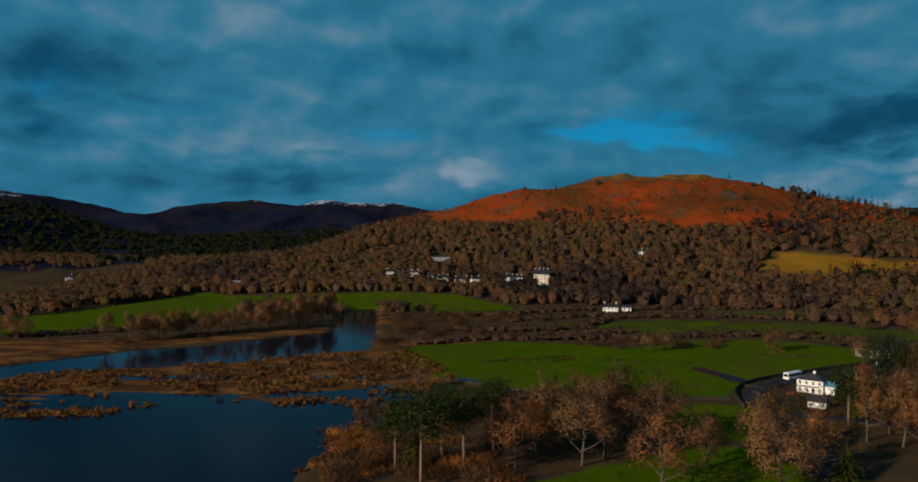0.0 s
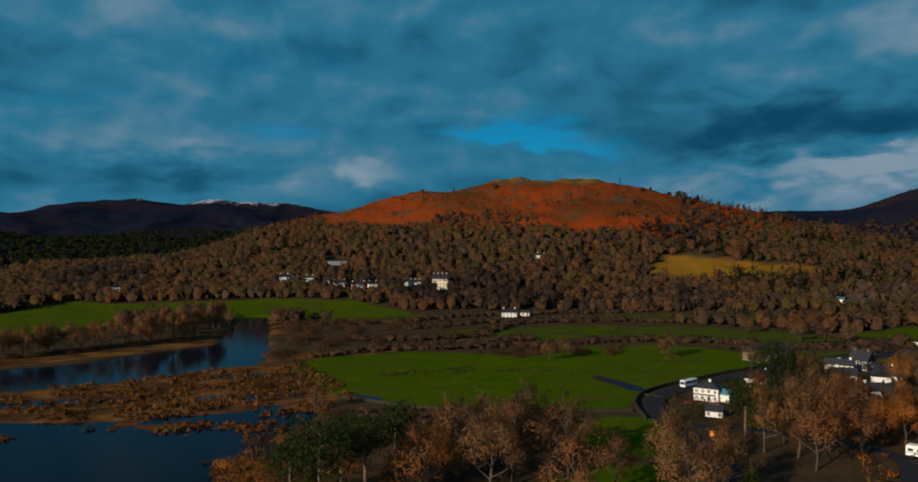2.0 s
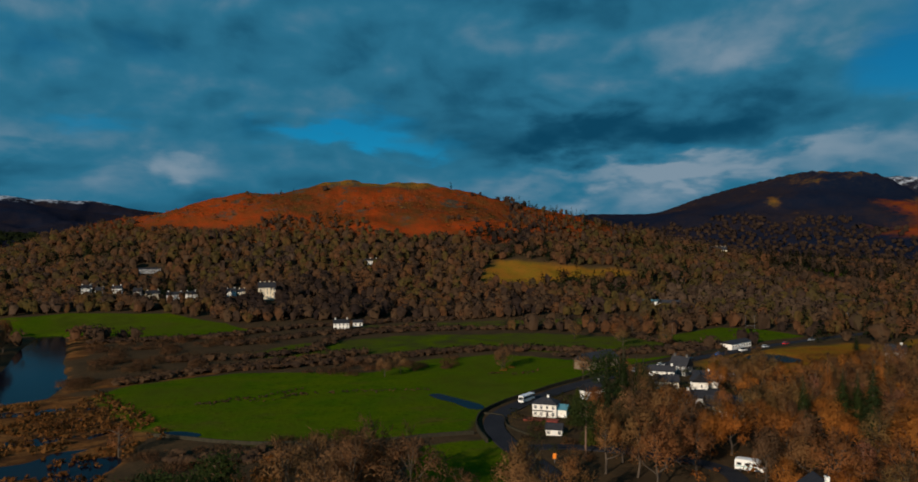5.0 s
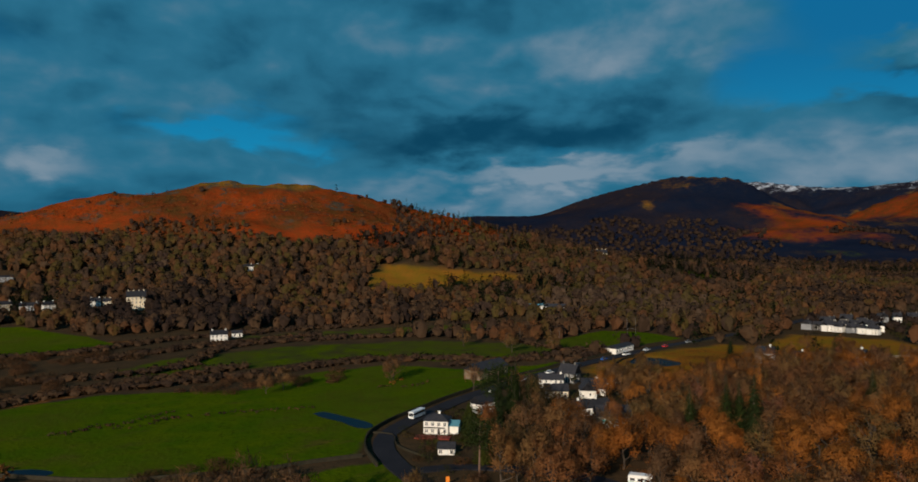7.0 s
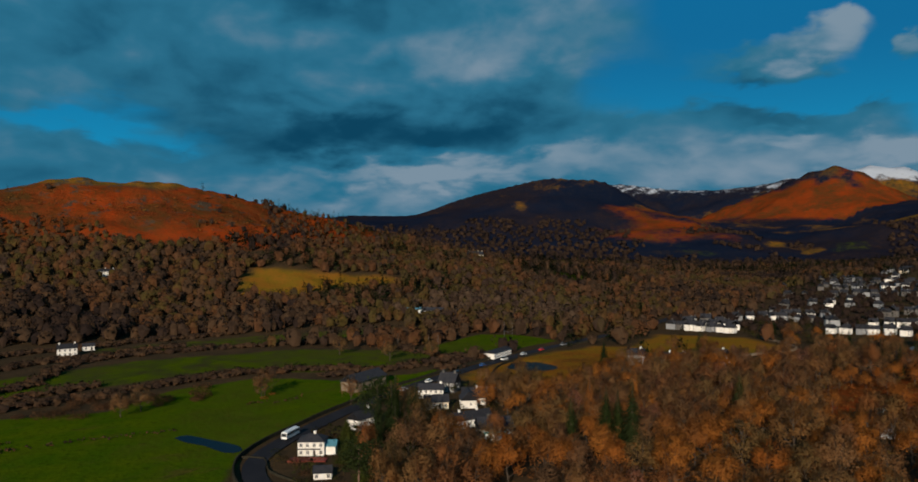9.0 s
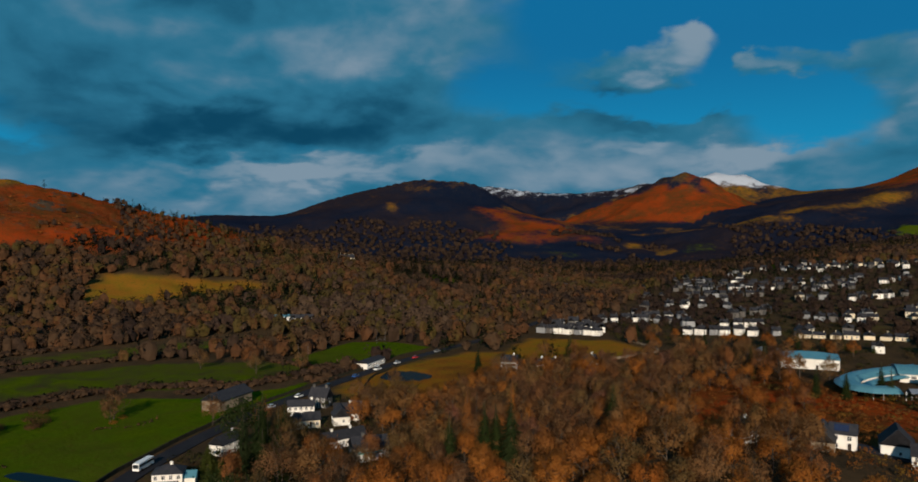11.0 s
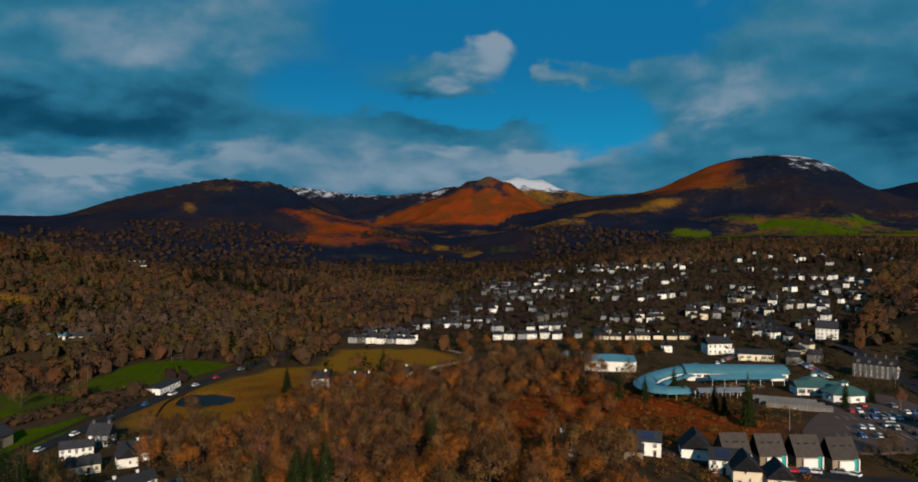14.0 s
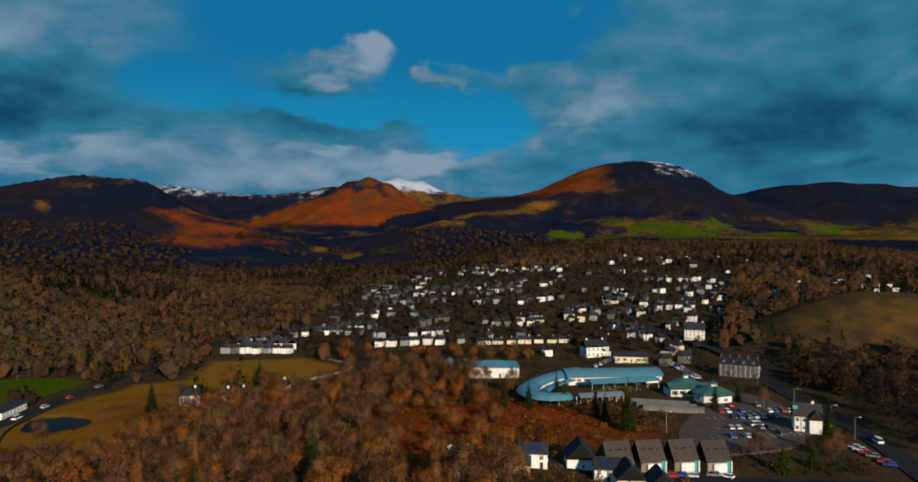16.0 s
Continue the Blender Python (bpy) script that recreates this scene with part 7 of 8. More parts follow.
def undergrowth():
    rng = np.random.default_rng(41)
    x, y = jittered(92, 395, 20, 252, 7.0, rng)
    ok = (poly_distance(x, y, WOOD) > -4) & free(x, y, 0.0, 4.5, [CAR_PARK, LAWN, PADDOCK, POND])
    x2, y2 = jittered(225, 350, 52, 130, 6.0, rng)
    ok2 = free(x2, y2, 1.0, 5.0, [CAR_PARK])
    x, y = np.concatenate([x[ok], x2[ok2]]), np.concatenate([y[ok], y2[ok2]])
    hi = rng.uniform(1.2, 3.4, x.size)
    far_trees("undergrowth", "russet bracken, bramble and saplings under the wood", x, y, hi, hi * 1.7, M["undergrowth"], rng.uniform(0, 1, x.size), rng, 36, leaf=0.12)


# single trees
for kind, x, y, s in (("larch", 187, 189, 1.0), ("spruce", 171, 170, 1.1), ("spruce", 175, 164, 1.15), ("spruce", 163, 176, 1.0), ("spruce", 179, 172, 0.95), ("spruce", 352, 251, 0.85), ("cypress", 372, 262, 0.9), ("spruce", 299, 272, 0.8),
                      ("spruce", 306, 71, 1.15), ("spruce", 324, 84, 0.75), ("spruce", 343, 102, 0.85), ("spruce", 350, 36.6, 0.7), ("cypress", 340, 98, 0.7), ("spruce", 318, 80, 0.6), ("spruce", 330, 112, 0.7), ("spruce", 326, 122, 0.75), ("spruce", 366, 26, 0.55),
                      ("spruce", 134, 222, 1.2), ("spruce", 137, 217, 1.15), ("cypress", 140, 226, 1.2), ("spruce", 133, 228, 1.1), ("spruce", 131, 216, 0.9), ("holly", 276, 22, 0.9), ("holly", 283, 12, 0.8), ("oak", 292, 4, 0.6), ("spruce", 331, -3, 0.7), ("spruce", 320, 0, 0.6), ("oak", 286, 28, 0.55), ("pine", 139, 238, 0.9), ("spruce", 143, 233, 1.1), ("spruce", 148, 240, 1.15), ("spruce", 152, 234, 1.0), ("holly", 127, 236, 1.0), ("holly", 118, 222, 0.9), ("holly", 124, 225, 1.0), ("holly", 131, 243, 0.8),
                      ("pine", -8, 150, 0.9), ("pine", 1, 160, 0.92), ("pine", -4, 168, 0.85), ("pine", 8, 172, 0.9), ("pine", -14, 158, 0.75), ("holly", -10, 160, 1.0), ("holly", 78, 146, 1.0), ("pine", 103, 192, 0.8), ("holly", 110, 200, 1.0),
                      ("oak", 33, 164, 1.2), ("oak", 27, 160, 1.05), ("oak", 40, 176, 1.15), ("oak", 22, 176, 1.0), ("rust", 17, 166, 0.9), ("oak", 12, 158, 0.95), ("oak", 46, 166, 1.1), ("oak", 30, 182, 1.05), ("slim", 36, 170, 1.1),
                      ("oak", 54, 158, 0.75), ("oak", 66, 156, 0.95), ("slim", 70, 162, 0.9), ("oak", 75, 152, 0.9), ("oak", 50, 190, 0.7), ("rust", 20, 190, 0.7), ("oak", 10, 182, 0.8), ("oak", 62, 140, 1.0), ("oak", 40, 142, 1.0),
                      ("slim", 99, 176, 0.95), ("slim", 104, 170, 1.0), ("oak", 108, 182, 0.85), ("oak", 114, 172, 0.95), ("oak", 102, 160, 1.0), ("oak", 112, 192, 0.8), ("oak", 130, 182, 0.9), ("oak", 134, 196, 0.95), ("rust", 142, 202, 0.9),
                      ("oak", 128, 206, 0.9), ("oak", 136, 214, 0.9), ("rust", 148, 214, 0.8), ("oak", 154, 238, 0.8), ("oak", 160, 246, 0.75), ("oak", 163, 262, 0.7), ("oak", 158, 284, 0.65), ("oak", 140, 322, 0.72), ("oak", 137, 318, 0.5),
                      ("oak", 150, 228, 0.8), ("slim", 118, 212, 0.8), ("oak", 92, 325, 0.6), ("oak", 84, 322, 0.55), ("slim", 212, 252, 0.7), ("oak", 216, 270, 0.6), ("birch", 355, 17, 0.75), ("oak", 250, 282, 0.55), ("oak", 345, 262, 0.7),
                      ("oak", -13, 243, 0.5), ("oak", 246, 345, 0.55), ("oak", 252, 352, 0.6), ("oak", 228, 358, 0.65), ("oak", 236, 374, 0.7), ("oak", 262, 398, 0.7), ("oak", 280, 408, 0.75), ("oak", 218, 392, 0.65)):
    put_tree(kind, x, y, s)
# trees along the river
random.seed(33)
for i in range(26):
    t = i / 25
    put_tree(random.choice(("oak", "oak", "slim")), -168 + 78 * t + random.uniform(-5, 5), 352 + 62 * t + random.uniform(-4, 10), random.uniform(0.65, 0.95), 0.95)
for i in range(30):
    t = random.random()
    put_tree("scrub", -166 + 80 * t + random.uniform(-4, 4), 350 + 60 * t + random.uniform(-3, 8), random.uniform(0.6, 1.0))
for i in range(16):
    put_tree("slim", -100 + random.uniform(-14, 22), 430 + random.uniform(-14, 34), random.uniform(0.8, 1.1))
for i in range(12):
    put_tree("oak", -245 + random.uniform(-30, 34), 366 + random.uniform(-8, 12), random.uniform(0.5, 0.85), 0.9)
for i in range(70):
    a, b = random.uniform(-40, 60), random.uniform(360, 470)
    if poly_distance(a, b, FIELD_FAR) < -4 and poly_distance(a, b, RIVER) < -6 and poly_distance(a, b, FIELD_STRIP) < -2:
        put_tree("scrub", a, b, random.uniform(0.8, 1.4), 1.2)
for i in range(34):
    a, b = -60 + random.uniform(-14, 30), 342 + random.uniform(-6, 26)
    if poly_distance(a, b, RIVER) < -1:
        put_tree("scrub", a, b, random.uniform(0.9, 1.5), 1.2)
for i in range(40):
    a, b = -18 + random.uniform(-12, 30), 150 + random.uniform(-6, 60)
    if poly_distance(a, b, LAKE) < -1:
        put_tree(random.choice(("scrub", "scrub", "russet_bush")), a, b, random.uniform(0.9, 1.7), 1.1)
for i in range(46):
    a, b = random.uniform(60, 120), random.uniform(330, 352)
    put_tree("scrub", 66 + random.uniform(-14, 60), 344 + random.uniform(-14, 10), random.uniform(0.7, 1.2)) if i % 2 else put_tree("scrub", random.uniform(-10, 55), 226 + random.uniform(-8, 12), random.uniform(0.6, 1.1))
for x, y in ((137, 316), (143, 321)):
    put_tree("russet_bush", x, y, 0.7)
for i in range(40):
    put_tree(random.choice(("russet_bush", "scrub")), 236 + random.uniform(0, 80), 84 + random.uniform(-8, 70), random.uniform(0.6, 1.1)) if i % 2 else put_tree("scrub", 96 + random.uniform(0, 50), 214 + random.uniform(-30, 26), random.uniform(0.5, 0.9))

# trees between the wood and the first streets
random.seed(57)
EDGE = [(385, 125), (398, 200), (425, 262), (476, 268), (482, 180), (462, 112)]
for i in range(95):
    a, b = random.uniform(385, 482), random.uniform(112, 268)
    if poly_distance(np.array([a]), np.array([b]), EDGE)[0] > 0 and free(np.array([a]), np.array([b]), 1.0, 5.0, [TOWN_GREEN])[0]:
        put_tree(random.choice(("oak", "rust", "rust", "holly", "spruce", "scrub", "oak")), a, b, random.uniform(0.4, 0.62), 1.1)

# the last of the stock, at the wood's edge
for kind, stock in TREES.items():
    for i, ob in enumerate(stock):
        if ob.name not in FIRST:
            put_tree(kind, 196 + 5 * i, 186 - 4 * i, 0.85, k=i)

# dead tree at the marsh edge
segs = [((0, 0, -0.5), (0.1, 0, 5), 0.3, 0.2), ((0.1, 0, 5), (0, 0.2, 8.5), 0.2, 0.05)]
for i in range(12):
    an, z0 = i * 2.4, 2.5 + i * 0.45
    e1 = (math.cos(an) * 2.4, math.sin(an) * 2.4, z0 + 1.0)
    segs += [((0.05, 0, z0), e1, 0.1, 0.06), (e1, (math.cos(an + 0.3) * 3.6, math.sin(an + 0.3) * 3.6, z0 + 1.4), 0.06, 0.02)]
ob = new("dead_tree", limb_tubes(segs, M["bark"]))
ob.matrix_basis = pose(-13.5, 241.5, ground_at(-13.5, 241.5))
tagged(ob, "leafless dead tree with bare branches at the marsh edge", "tree")


# ---------------------------------------------------------------- far woods
def far_trees(name, label, x, y, high, wide, mat, tint, rng, leaves=44, cone=False, leaf=0.2, lobes=6, hull=False):
    """Distant trees joined into one mesh: uneven lobed crowns of small clumps over a stem."""
    n = len(x)
    z = height(x, y)
    hh, ww = high[:, None], wide[:, None]
    foot = np.stack([x, y, z], -1)[:, None, :]
    if cone:
        t = rng.uniform(0, 1, (n, leaves)) ** 0.8
        an = rng.uniform(0, 2 * np.pi, (n, leaves))
        rad = (1 - t) * ww * 0.5 * rng.uniform(0.6, 1.1, (n, leaves)) + 0.2
        c = np.stack([np.cos(an) * rad, np.sin(an) * rad, hh * (0.08 + 0.92 * t)], -1)
        way = c - np.stack([0 * hh, 0 * hh, hh * 0.3], -1)
        way /= np.linalg.norm(way, axis=2)[..., None] + 1e-6
    else:
        # boughs round the crown, each with a rounded top of clumps
        bough = rng.normal(0, 1, (n, lobes, 3))
        bough[..., 2] = np.abs(bough[..., 2]) * 1.0 - (0.6 if hull else 0.25)
        bough /= np.linalg.norm(bough, axis=2)[..., None]
        which = rng.integers(0, lobes, (n, leaves))
        bl = np.take_along_axis(bough, which[..., None], 1)
        u = rng.normal(0, 1, (n, leaves, 3)) + bl * 0.7 + (0, 0, 0.35)
        u /= np.linalg.norm(u, axis=2)[..., None]
        size_b = np.take_along_axis(rng.uniform(0.36, 0.62, (n, lobes)), which, 1)[..., None]
        off = bl * 0.56 + u * size_b * rng.uniform(0.70, 1.30, (n, leaves, 1))
        c = np.stack([off[..., 0] * ww * 0.5, off[..., 1] * ww * 0.5, hh * 0.52 + off[..., 2] * hh * 0.44], -1)
        way = u * 0.75 + off * 0.5
        way /= np.linalg.norm(way, axis=2)[..., None] + 1e-6
    c = c + foot
    size = (ww * leaf)[..., None, None] * rng.uniform(0.6, 1.3, (n, leaves, 1, 1))
    # clumps lie along the crown's surface, a little ruffled
    e1 = np.cross(way, rng.normal(0, 1, way.shape))
    e1 /= np.linalg.norm(e1, axis=2)[..., None] + 1e-6
    e2 = np.cross(way, e1)
    turn = np.array([0.0, 2.1, 4.2]) + rng.uniform(-0.4, 0.4, (n, leaves, 3))
    tri = np.cos(turn)[..., None] * e1[:, :, None, :] + np.sin(turn)[..., None] * e2[:, :, None, :] + rng.normal(0, 0.30, (n, leaves, 3, 3))
    tris = c[:, :, None, :] + tri * size * 0.62
    zz = np.zeros(n)
    if not cone and hull:
        # the twiggy inside of the crown: a low uneven dome under the clumps
        ring = np.array([(math.cos(k * math.pi / 3 + r * 0.5) * q, math.sin(k * math.pi / 3 + r * 0.5) * q, h_) for r, (q, h_) in enumerate(((0.52, -1.15), (0.68, -0.10), (0.40, 0.46))) for k in range(6)] + [(0, 0, 0.64)])
        idx = [(r * 6 + k, r * 6 + (k + 1) % 6, r * 6 + 6 + k) for r in range(2) for k in range(6)] + [(r * 6 + (k + 1) % 6, r * 6 + 6 + (k + 1) % 6, r * 6 + 6 + k) for r in range(2) for k in range(6)] + [(12 + k, 12 + (k + 1) % 6, 18) for k in range(6)]
        p3 = ring[None] * rng.uniform(0.6, 1.12, (n, 19, 1))
        dome = np.stack([p3[..., 0] * ww * 0.5, p3[..., 1] * ww * 0.5, hh * 0.52 + p3[..., 2] * hh * 0.42], -1) + foot
        turn_n = ring / np.linalg.norm(ring, axis=1)[:, None] * (0.34, 0.34, 0.2) + (-0.14, -0.10, 0.55)
        turn_n /= np.linalg.norm(turn_n, axis=1)[:, None]
        idx = np.array(idx)
        hull_tris, hull_way = dome[:, idx], np.broadcast_to(turn_n[idx][None], (n, len(idx), 3, 3))
    stem_w = wide * 0.03
    b = np.stack([x, y, z - 0.5], -1)
    stem = np.stack([b - np.stack([stem_w, zz, zz], -1), b + np.stack([stem_w, zz, zz], -1), b + np.stack([zz, zz, high * 0.7], -1)], 1)[:, None]
    alltris = np.concatenate([tris, stem], 1).reshape(-1, 3, 3)
    # twigs catch the light as the round of the crown does
    shade = way * (0.42 if hull else 0.7) + rng.normal(0, 0.12, way.shape) + ((-0.08, -0.05, 0.5) if hull else (0, 0, 0.35))
    shade = np.concatenate([shade, np.broadcast_to(np.array([-0.6, -0.6, 0.5]), (n, 1, 3))], 1).reshape(-1, 3)
    shade /= np.linalg.norm(shade, axis=1)[:, None] + 1e-6
    tints = np.repeat(tint, leaves + 1)
    shade = np.repeat(shade[:, None], 3, 1)
    if not cone and hull:
        alltris = np.concatenate([alltris, hull_tris.reshape(-1, 3, 3)])
        shade = np.concatenate([shade, hull_way.reshape(-1, 3, 3)])
        tints = np.concatenate([tints, np.repeat(tint, len(idx))])
    me = tri_mesh(name, alltris, mat, [("tint", tints)], shade)
    return tagged(new(name, me), label, "wood", kind="stuff")


def plant_far():
    rng = np.random.default_rng(77)
    hx, hy = jittered(-340, 1000, 330, 960, 7.6, rng)
    hr = ridge_height(hx, hy, "hill")
    upper = 64 + 36 * fbm(hx, hy, 110, 4, 17) + 70 * step(hx, 330, 430) + 60 * step(-hx, 10, 110)
    ok = (hr > 1.0) & (hr < upper) & free(hx, hy, 2.0, 4.0, OPEN_LAND + [FIELD_STRIP, FIELD_STRIP_FAR])
    crest = (hr >= upper) & (rng.uniform(0, 1, hx.size) < 0.022)
    ok |= crest & (hr < 118)
    ok &= hy < 905
    x, y = hx[ok], hy[ok]
    evergreen = (fbm(x, y, 80, 3, 44) > 0.34) & (rng.uniform(0, 1, x.size) < 0.7)
    tint = np.clip(0.45 + 0.75 * fbm(x, y, 120, 4, 52) + rng.uniform(-0.26, 0.26, x.size), 0, 1)
    hi = rng.uniform(7.0, 14.0, x.size) * np.where(hr[ok] > 60, 0.62, 1.0)
    wd = (3.6 + 0.62 * hi) * rng.uniform(0.8, 1.3, x.size) * np.where(hr[ok] > 60, 0.85, 1.0)
    e = ~evergreen
    far_trees("hill_woods", "brown winter oak woods covering the hillside", x[e], y[e], hi[e], wd[e], M["woods"], tint[e], rng, 22, leaf=0.135, lobes=5, hull=True)
    far_trees("hill_conifers", "dark conifers scattered through the hillside woods", x[~e], y[~e], hi[~e] * 1.25, wd[~e] * 0.6, M["far_conifer"], tint[~e], rng, 50, True)
    # low scrub, heather and boulder clumps over the bracken
    bx, by = jittered(-300, 560, 620, 930, 9.0, rng)
    hb = ridge_height(bx, by, "hill")
    ok = (hb > 45) & (hb < 124) & (fbm(bx, by, 45, 3, 19) > 0.16) & (by < 912)
    x, y = bx[ok], by[ok]
    hi = rng.uniform(0.8, 2.6, x.size)
    far_trees("hill_scrub", "low dark scrub and heather clumps on the bracken hill", x, y, hi, hi * 2.6, M["undergrowth"], rng.uniform(0, 1, x.size), rng, 16, leaf=0.2)
    # the valley floor between hill and town
    vx, vy = jittered(200, 1700, -260, 1350, 11.0, rng)
    az_, d = np.degrees(np.arctan2(vx, vy)), np.hypot(vx, vy)
    ok = (az_ > 20) & (az_ < 118) & (d > 395) & (d < 1650) & free(vx, vy, 2.0, 5.0, OPEN_LAND + [FIELD_STRIP, FIELD_STRIP_FAR])
    ok &= (ridge_height(vx, vy, "hill") < 1.5)
    ok &= ~((vx < 330) & (vy < 330)) & ~((vx < 480) & (vy < 245) & (vy > -5))
    gaps = fbm(vx, vy, 150, 3, 66)
    for p_ in VALLEY_FIELDS:
        ok &= poly_distance(vx, vy, p_) < 0
    town = (poly_distance(vx, vy, [(430, 330), (560, 330), (800, 400), (960, 330), (960, -40), (700, 0), (500, 20), (430, 80)]) > 0)
    ok &= np.where(town, (rng.uniform(0, 1, vx.size) < 0.85), gaps > -0.55)
    ok &= np.hypot(vx - BANK_KNOLL[0], (vy - BANK_KNOLL[1]) / 1.25) > 66
    x, y = vx[ok], vy[ok]
    evergreen = (fbm(x, y, 70, 3, 47) > 0.06) & (rng.uniform(0, 1, x.size) < 0.6)
    tint = np.clip(0.42 + 0.6 * fbm(x, y, 160, 3, 58) + rng.uniform(-0.3, 0.3, x.size), 0, 1)
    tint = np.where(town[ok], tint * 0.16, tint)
    hi = rng.uniform(7, 15, x.size) * np.where(town[ok], 0.52, 1.0)
    wd = (3.8 + 0.68 * hi) * rng.uniform(0.75, 1.25, x.size)
    e = ~evergreen
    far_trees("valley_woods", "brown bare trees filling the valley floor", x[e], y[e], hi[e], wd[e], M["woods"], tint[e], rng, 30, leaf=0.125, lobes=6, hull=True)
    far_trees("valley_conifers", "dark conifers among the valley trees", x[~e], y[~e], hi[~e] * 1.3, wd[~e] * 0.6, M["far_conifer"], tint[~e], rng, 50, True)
    # the valley head below the fells
    ux, uy = jittered(700, 2150, 150, 1800, 21.0, rng)
    az_, d = np.degrees(np.arctan2(ux, uy)), np.hypot(ux, uy)
    ok = (az_ > 34) & (az_ < 82) & (d > 1560) & (d < 2150) & (fbm(ux, uy, 190, 3, 64) > -0.18)
    x, y = ux[ok], uy[ok]
    hi = rng.uniform(9, 15, x.size)
    far_trees("valley_head_woods", "dark woods and copses at the valley head", x, y, hi, hi * 1.5, M["woods"], rng.uniform(0, 0.22, x.size), rng, 8, leaf=0.24, lobes=3, hull=True)
    # across the river and on the low hills beyond
    lx, ly = jittered(-900, -20, 480, 1250, 12.0, rng)
    ok = free(lx, ly, 4.0, 4.0) & (fbm(lx, ly, 120, 3, 71) > -0.30) & (ridge_height(lx, ly, "hill") < 1.5) & (np.abs(np.degrees(np.arctan2(lx, ly))) < 46)
    x, y = lx[ok], ly[ok]
    tint = np.clip(0.4 + 0.5 * fbm(x, y, 150, 3, 59) + rng.uniform(-0.25, 0.25, x.size), 0, 1)
    hi = rng.uniform(8, 13, x.size)
    far_trees("river_woods", "brown bare trees beyond the river pastures", x, y, hi, hi * 1.0, M["woods"], tint, rng, 40, leaf=0.15, hull=True)
    fx, fy = jittered(-1700, 600, 1050, 1950, 18.0, rng)
    ok = (np.degrees(np.arctan2(fx, fy)) > -46) & (ridge_height(fx, fy, "dark_left") > 3) & (fbm(fx, fy, 200, 3, 73) > -0.35)
    x, y = fx[ok], fy[ok]
    hi = rng.uniform(8, 12, x.size)
    far_trees("far_hill_woods", "dark brown woods on far hills", x, y, hi, hi * 1.9, M["far_conifer"], rng.uniform(0, 0.6, x.size), rng, 6, leaf=0.28, lobes=3, hull=True)
    # beside the town road and round the bank
    rx, ry = jittered(300, 470, -190, 8, 8.5, rng)
    ok = free(rx, ry, 2.0, 7.0) & (np.hypot(rx - BANK_KNOLL[0], (ry - BANK_KNOLL[1]) / 1.25) > 66) & (np.degrees(np.arctan2(rx, ry)) < 116)
    ok &= (ry < -22 + (rx - 320) * 0.16) & (rx - 0.1 * ry < 452)
    x, y = rx[ok], ry[ok]
    hi = rng.uniform(9, 16, x.size)
    # low tints put the cloud shade into these trees' colour
    far_trees("roadside_woods", "tall bare trees beside the town road", x, y, hi, hi * 0.75, M["woods"], rng.uniform(0, 0.20, x.size), rng, 230, leaf=0.07)


def garden_shrubs():
    """Shrubs and small trees round the houses of the hamlet, the row and the lodge."""
    rng = np.random.default_rng(61)
    xs, ys = [], []
    for poly, gap in (([(94, 196), (100, 240), (118, 252), (160, 262), (172, 246), (158, 214), (120, 190)], 4.6), ([(156, 208), (160, 246), (176, 268), (214, 290), (226, 262), (196, 236)], 4.8),
                      ([(268, -8), (272, 34), (286, 40), (304, 14), (318, -4), (300, -6)], 4.6), ([(318, -6), (322, 16), (336, 10), (338, -6)], 4.4), ([(384, 10), (380, 50), (432, 64), (440, 110), (500, 110), (520, 60), (440, 10)], 5.2),
                      ([(400, 120), (416, 200), (430, 330), (500, 330), (540, 200), (530, 110)], 6.0), ([(340, 72), (350, 110), (400, 140), (410, 110), (372, 88)], 5.0), ([(300, 58), (330, 110), (352, 104), (322, 60)], 4.4)):
        a, b = np.array(poly).min(0), np.array(poly).max(0)
        x, y = jittered(a[0], b[0], a[1], b[1], gap, rng)
        ok = (poly_distance(x, y, poly) > 0) & free(x, y, 0.5, 4.5, [CAR_PARK, TOWN_GREEN, FIELD_MAIN, ROUGH_MEADOW])
        xs.append(x[ok])
        ys.append(y[ok])
    x, y = np.concatenate(xs), np.concatenate(ys)
    hi = rng.uniform(0.8, 4.4, x.size)
    far_trees("garden_shrubs", "dark green and brown garden shrubs round the houses", x, y, hi, hi * 1.4, M["garden"], rng.uniform(0, 1, x.size), rng, 36, leaf=0.12)


def reed_beds():
    """Tussocks of reed standing in and round the marsh pools."""
    rng = np.random.default_rng(14)
    x, y = jittered(-330, 0, 150, 345, 2.6, rng)
    h = height(x, y)
    ok = (poly_distance(x, y, MARSH) > -5) & (h > -0.12) & (h < 1.0) & (fbm(x, y, 13, 3, 35) > -0.12) & (np.degrees(np.arctan2(x, y)) > -38)
    x, y = x[ok], y[ok]
    hi = rng.uniform(0.3, 0.9, x.size)
    far_trees("reed_bed", "tawny reed tussocks in a flooded marsh", x, y, hi, 1.2 + hi * 3.0, M["reeds"], np.clip(0.5 + 0.8 * fbm(x, y, 22, 3, 36), 0, 1), rng, 9, leaf=0.34, lobes=3)


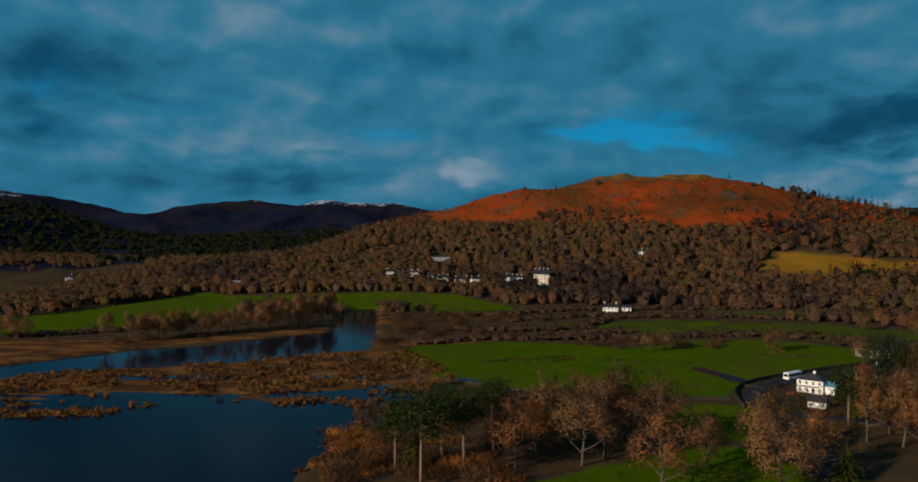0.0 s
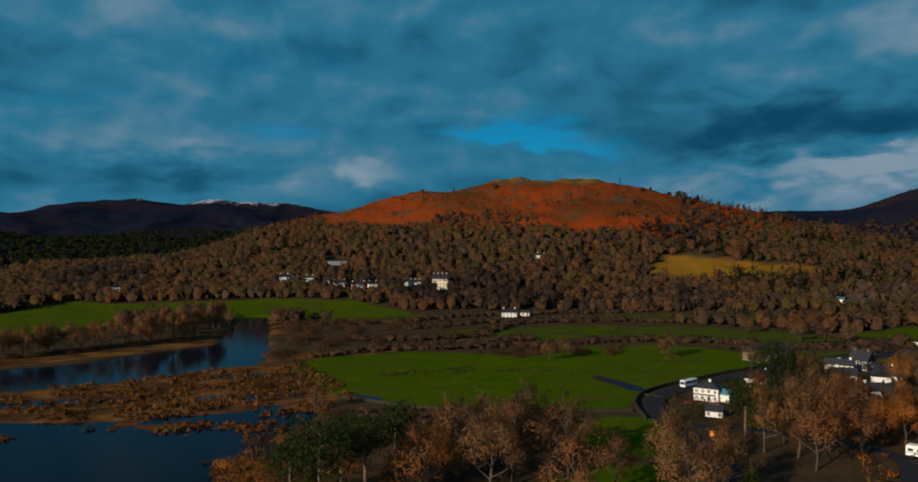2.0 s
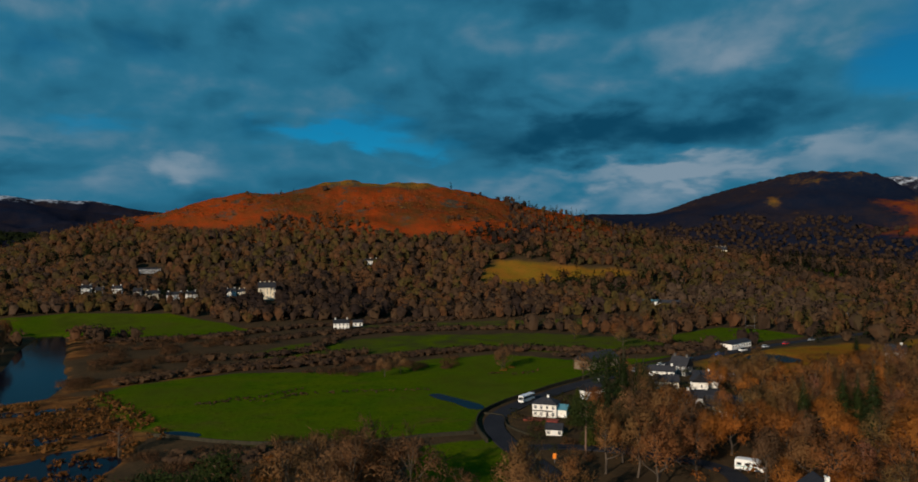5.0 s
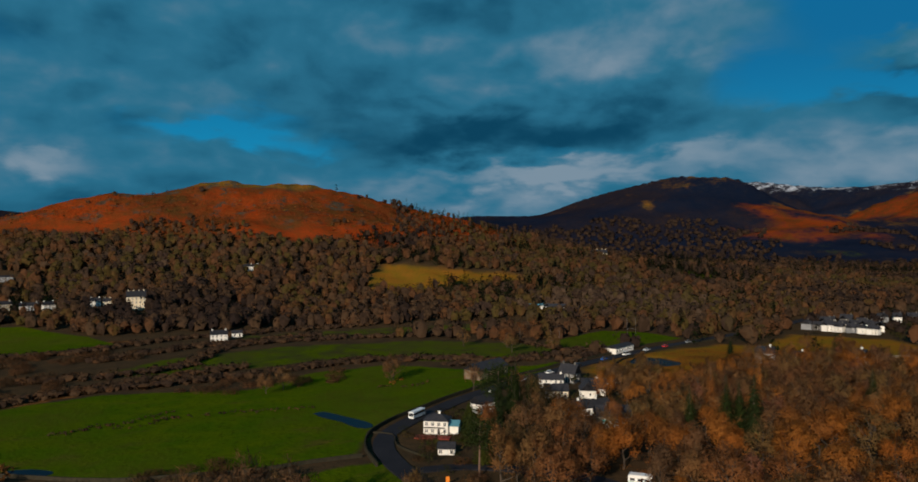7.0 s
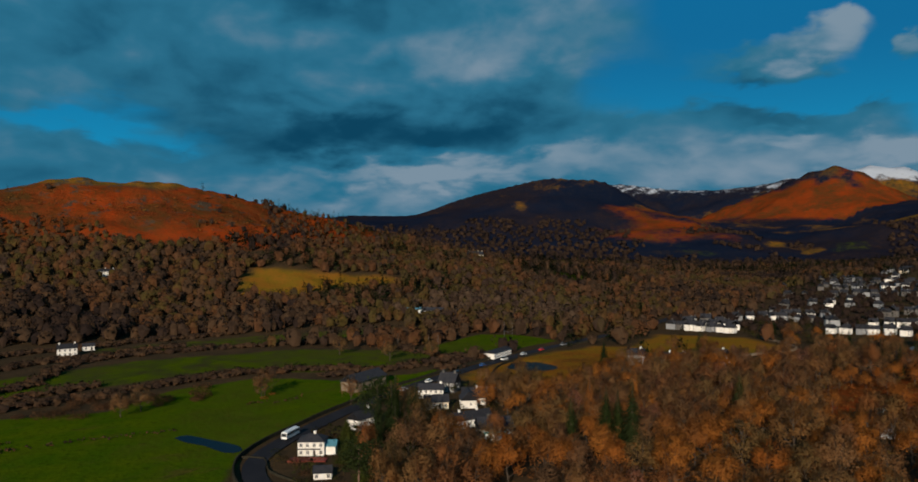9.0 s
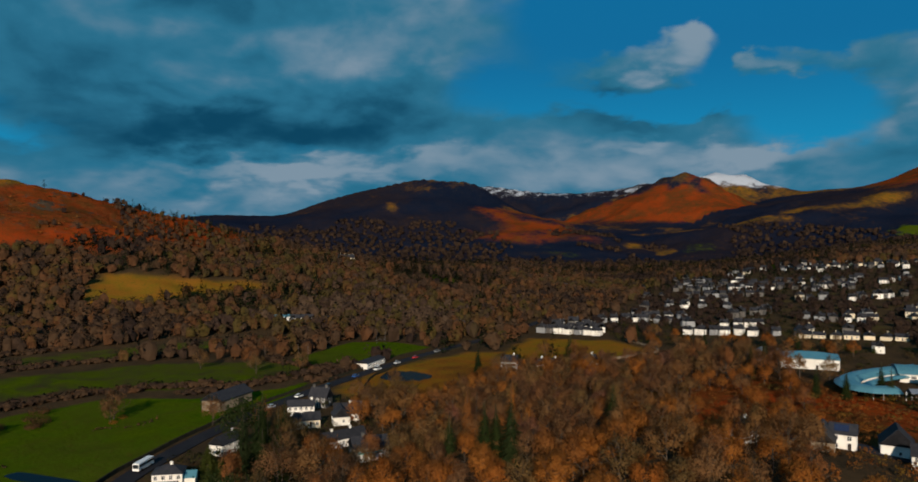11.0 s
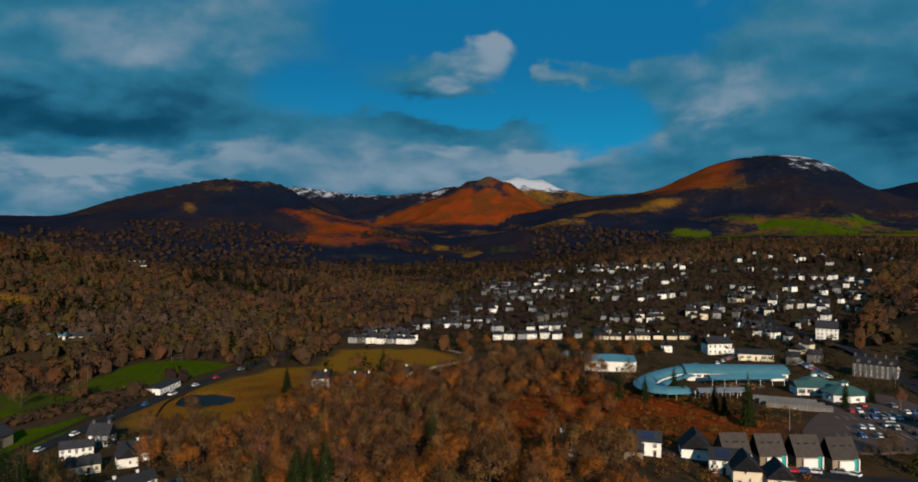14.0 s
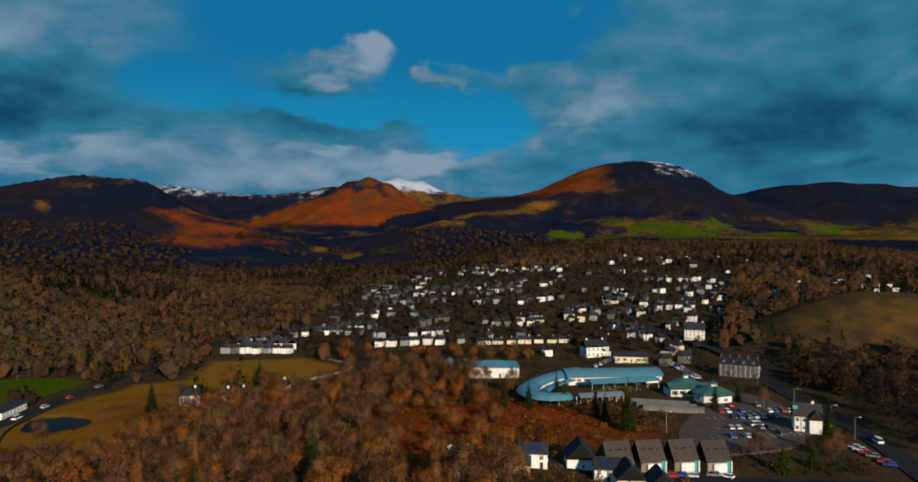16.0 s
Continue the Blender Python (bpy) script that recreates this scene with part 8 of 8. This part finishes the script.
plant_far()
reed_beds()
undergrowth()
garden_shrubs()


def rushes():
    """Brown rushes in wet lines across the pasture."""
    rng = np.random.default_rng(6)
    xs, ys = [], []
    for l in ([(10, 294), (22, 300), (32, 293), (46, 301)], [(9, 295), (28, 300), (46, 309)], [(128, 312), (140, 306), (150, 310)], [(40, 300), (70, 296), (92, 290)]):
        c = curve_points(l, 0.9)
        xs.append(c[:, 0] + rng.normal(0, 1.1, len(c)))
        ys.append(c[:, 1] + rng.normal(0, 1.1, len(c)))
    x, y = np.concatenate(xs), np.concatenate(ys)
    hi = rng.uniform(0.3, 0.8, x.size)
    far_trees("rushes", "brown rush tufts in a wet pasture", x, y, hi, hi * 2.4, M["woods"], rng.uniform(0.1, 0.5, x.size), rng, 10, leaf=0.3, lobes=3)


rushes()


def hedges():
    """Scrub lines along ditches and field edges."""
    rng = np.random.default_rng(8)
    lines = [[(20, 362), (80, 362), (150, 372), (200, 350)], [(0, 395), (60, 400), (100, 456), (150, 462), (240, 440)], [(-40, 480), (20, 478), (60, 500), (110, 512), (210, 506)],
             [(180, 340), (230, 336), (262, 342)], [(30, 440), (90, 470), (160, 480)], [(262, 334), (258, 386), (300, 402), (348, 424)], [(-228, 372), (-182, 404), (-150, 470)], [(-20, 345), (40, 372), (90, 385)],
             [(0, 228), (30, 222), (60, 214)], [(300, 440), (360, 430), (400, 400)], [(232, 318), (250, 326), (280, 338)]]
    xs, ys = [], []
    for l in lines:
        c = curve_points(l, 1.5)
        for _ in range(2):
            xs.append(c[:, 0] + rng.normal(0, 2.4, len(c)))
            ys.append(c[:, 1] + rng.normal(0, 2.4, len(c)))
    x, y = np.concatenate(xs), np.concatenate(ys)
    hi = rng.uniform(1.2, 3.6, x.size)
    far_trees("hedgerow", "brown scrub and hedgerows along ditches and field edges", x, y, hi, hi * 2.3, M["woods"], np.clip(0.1 + 0.3 * rng.uniform(0, 1, x.size), 0, 1), rng, 16, leaf=0.13, lobes=4, hull=True)


hedges()
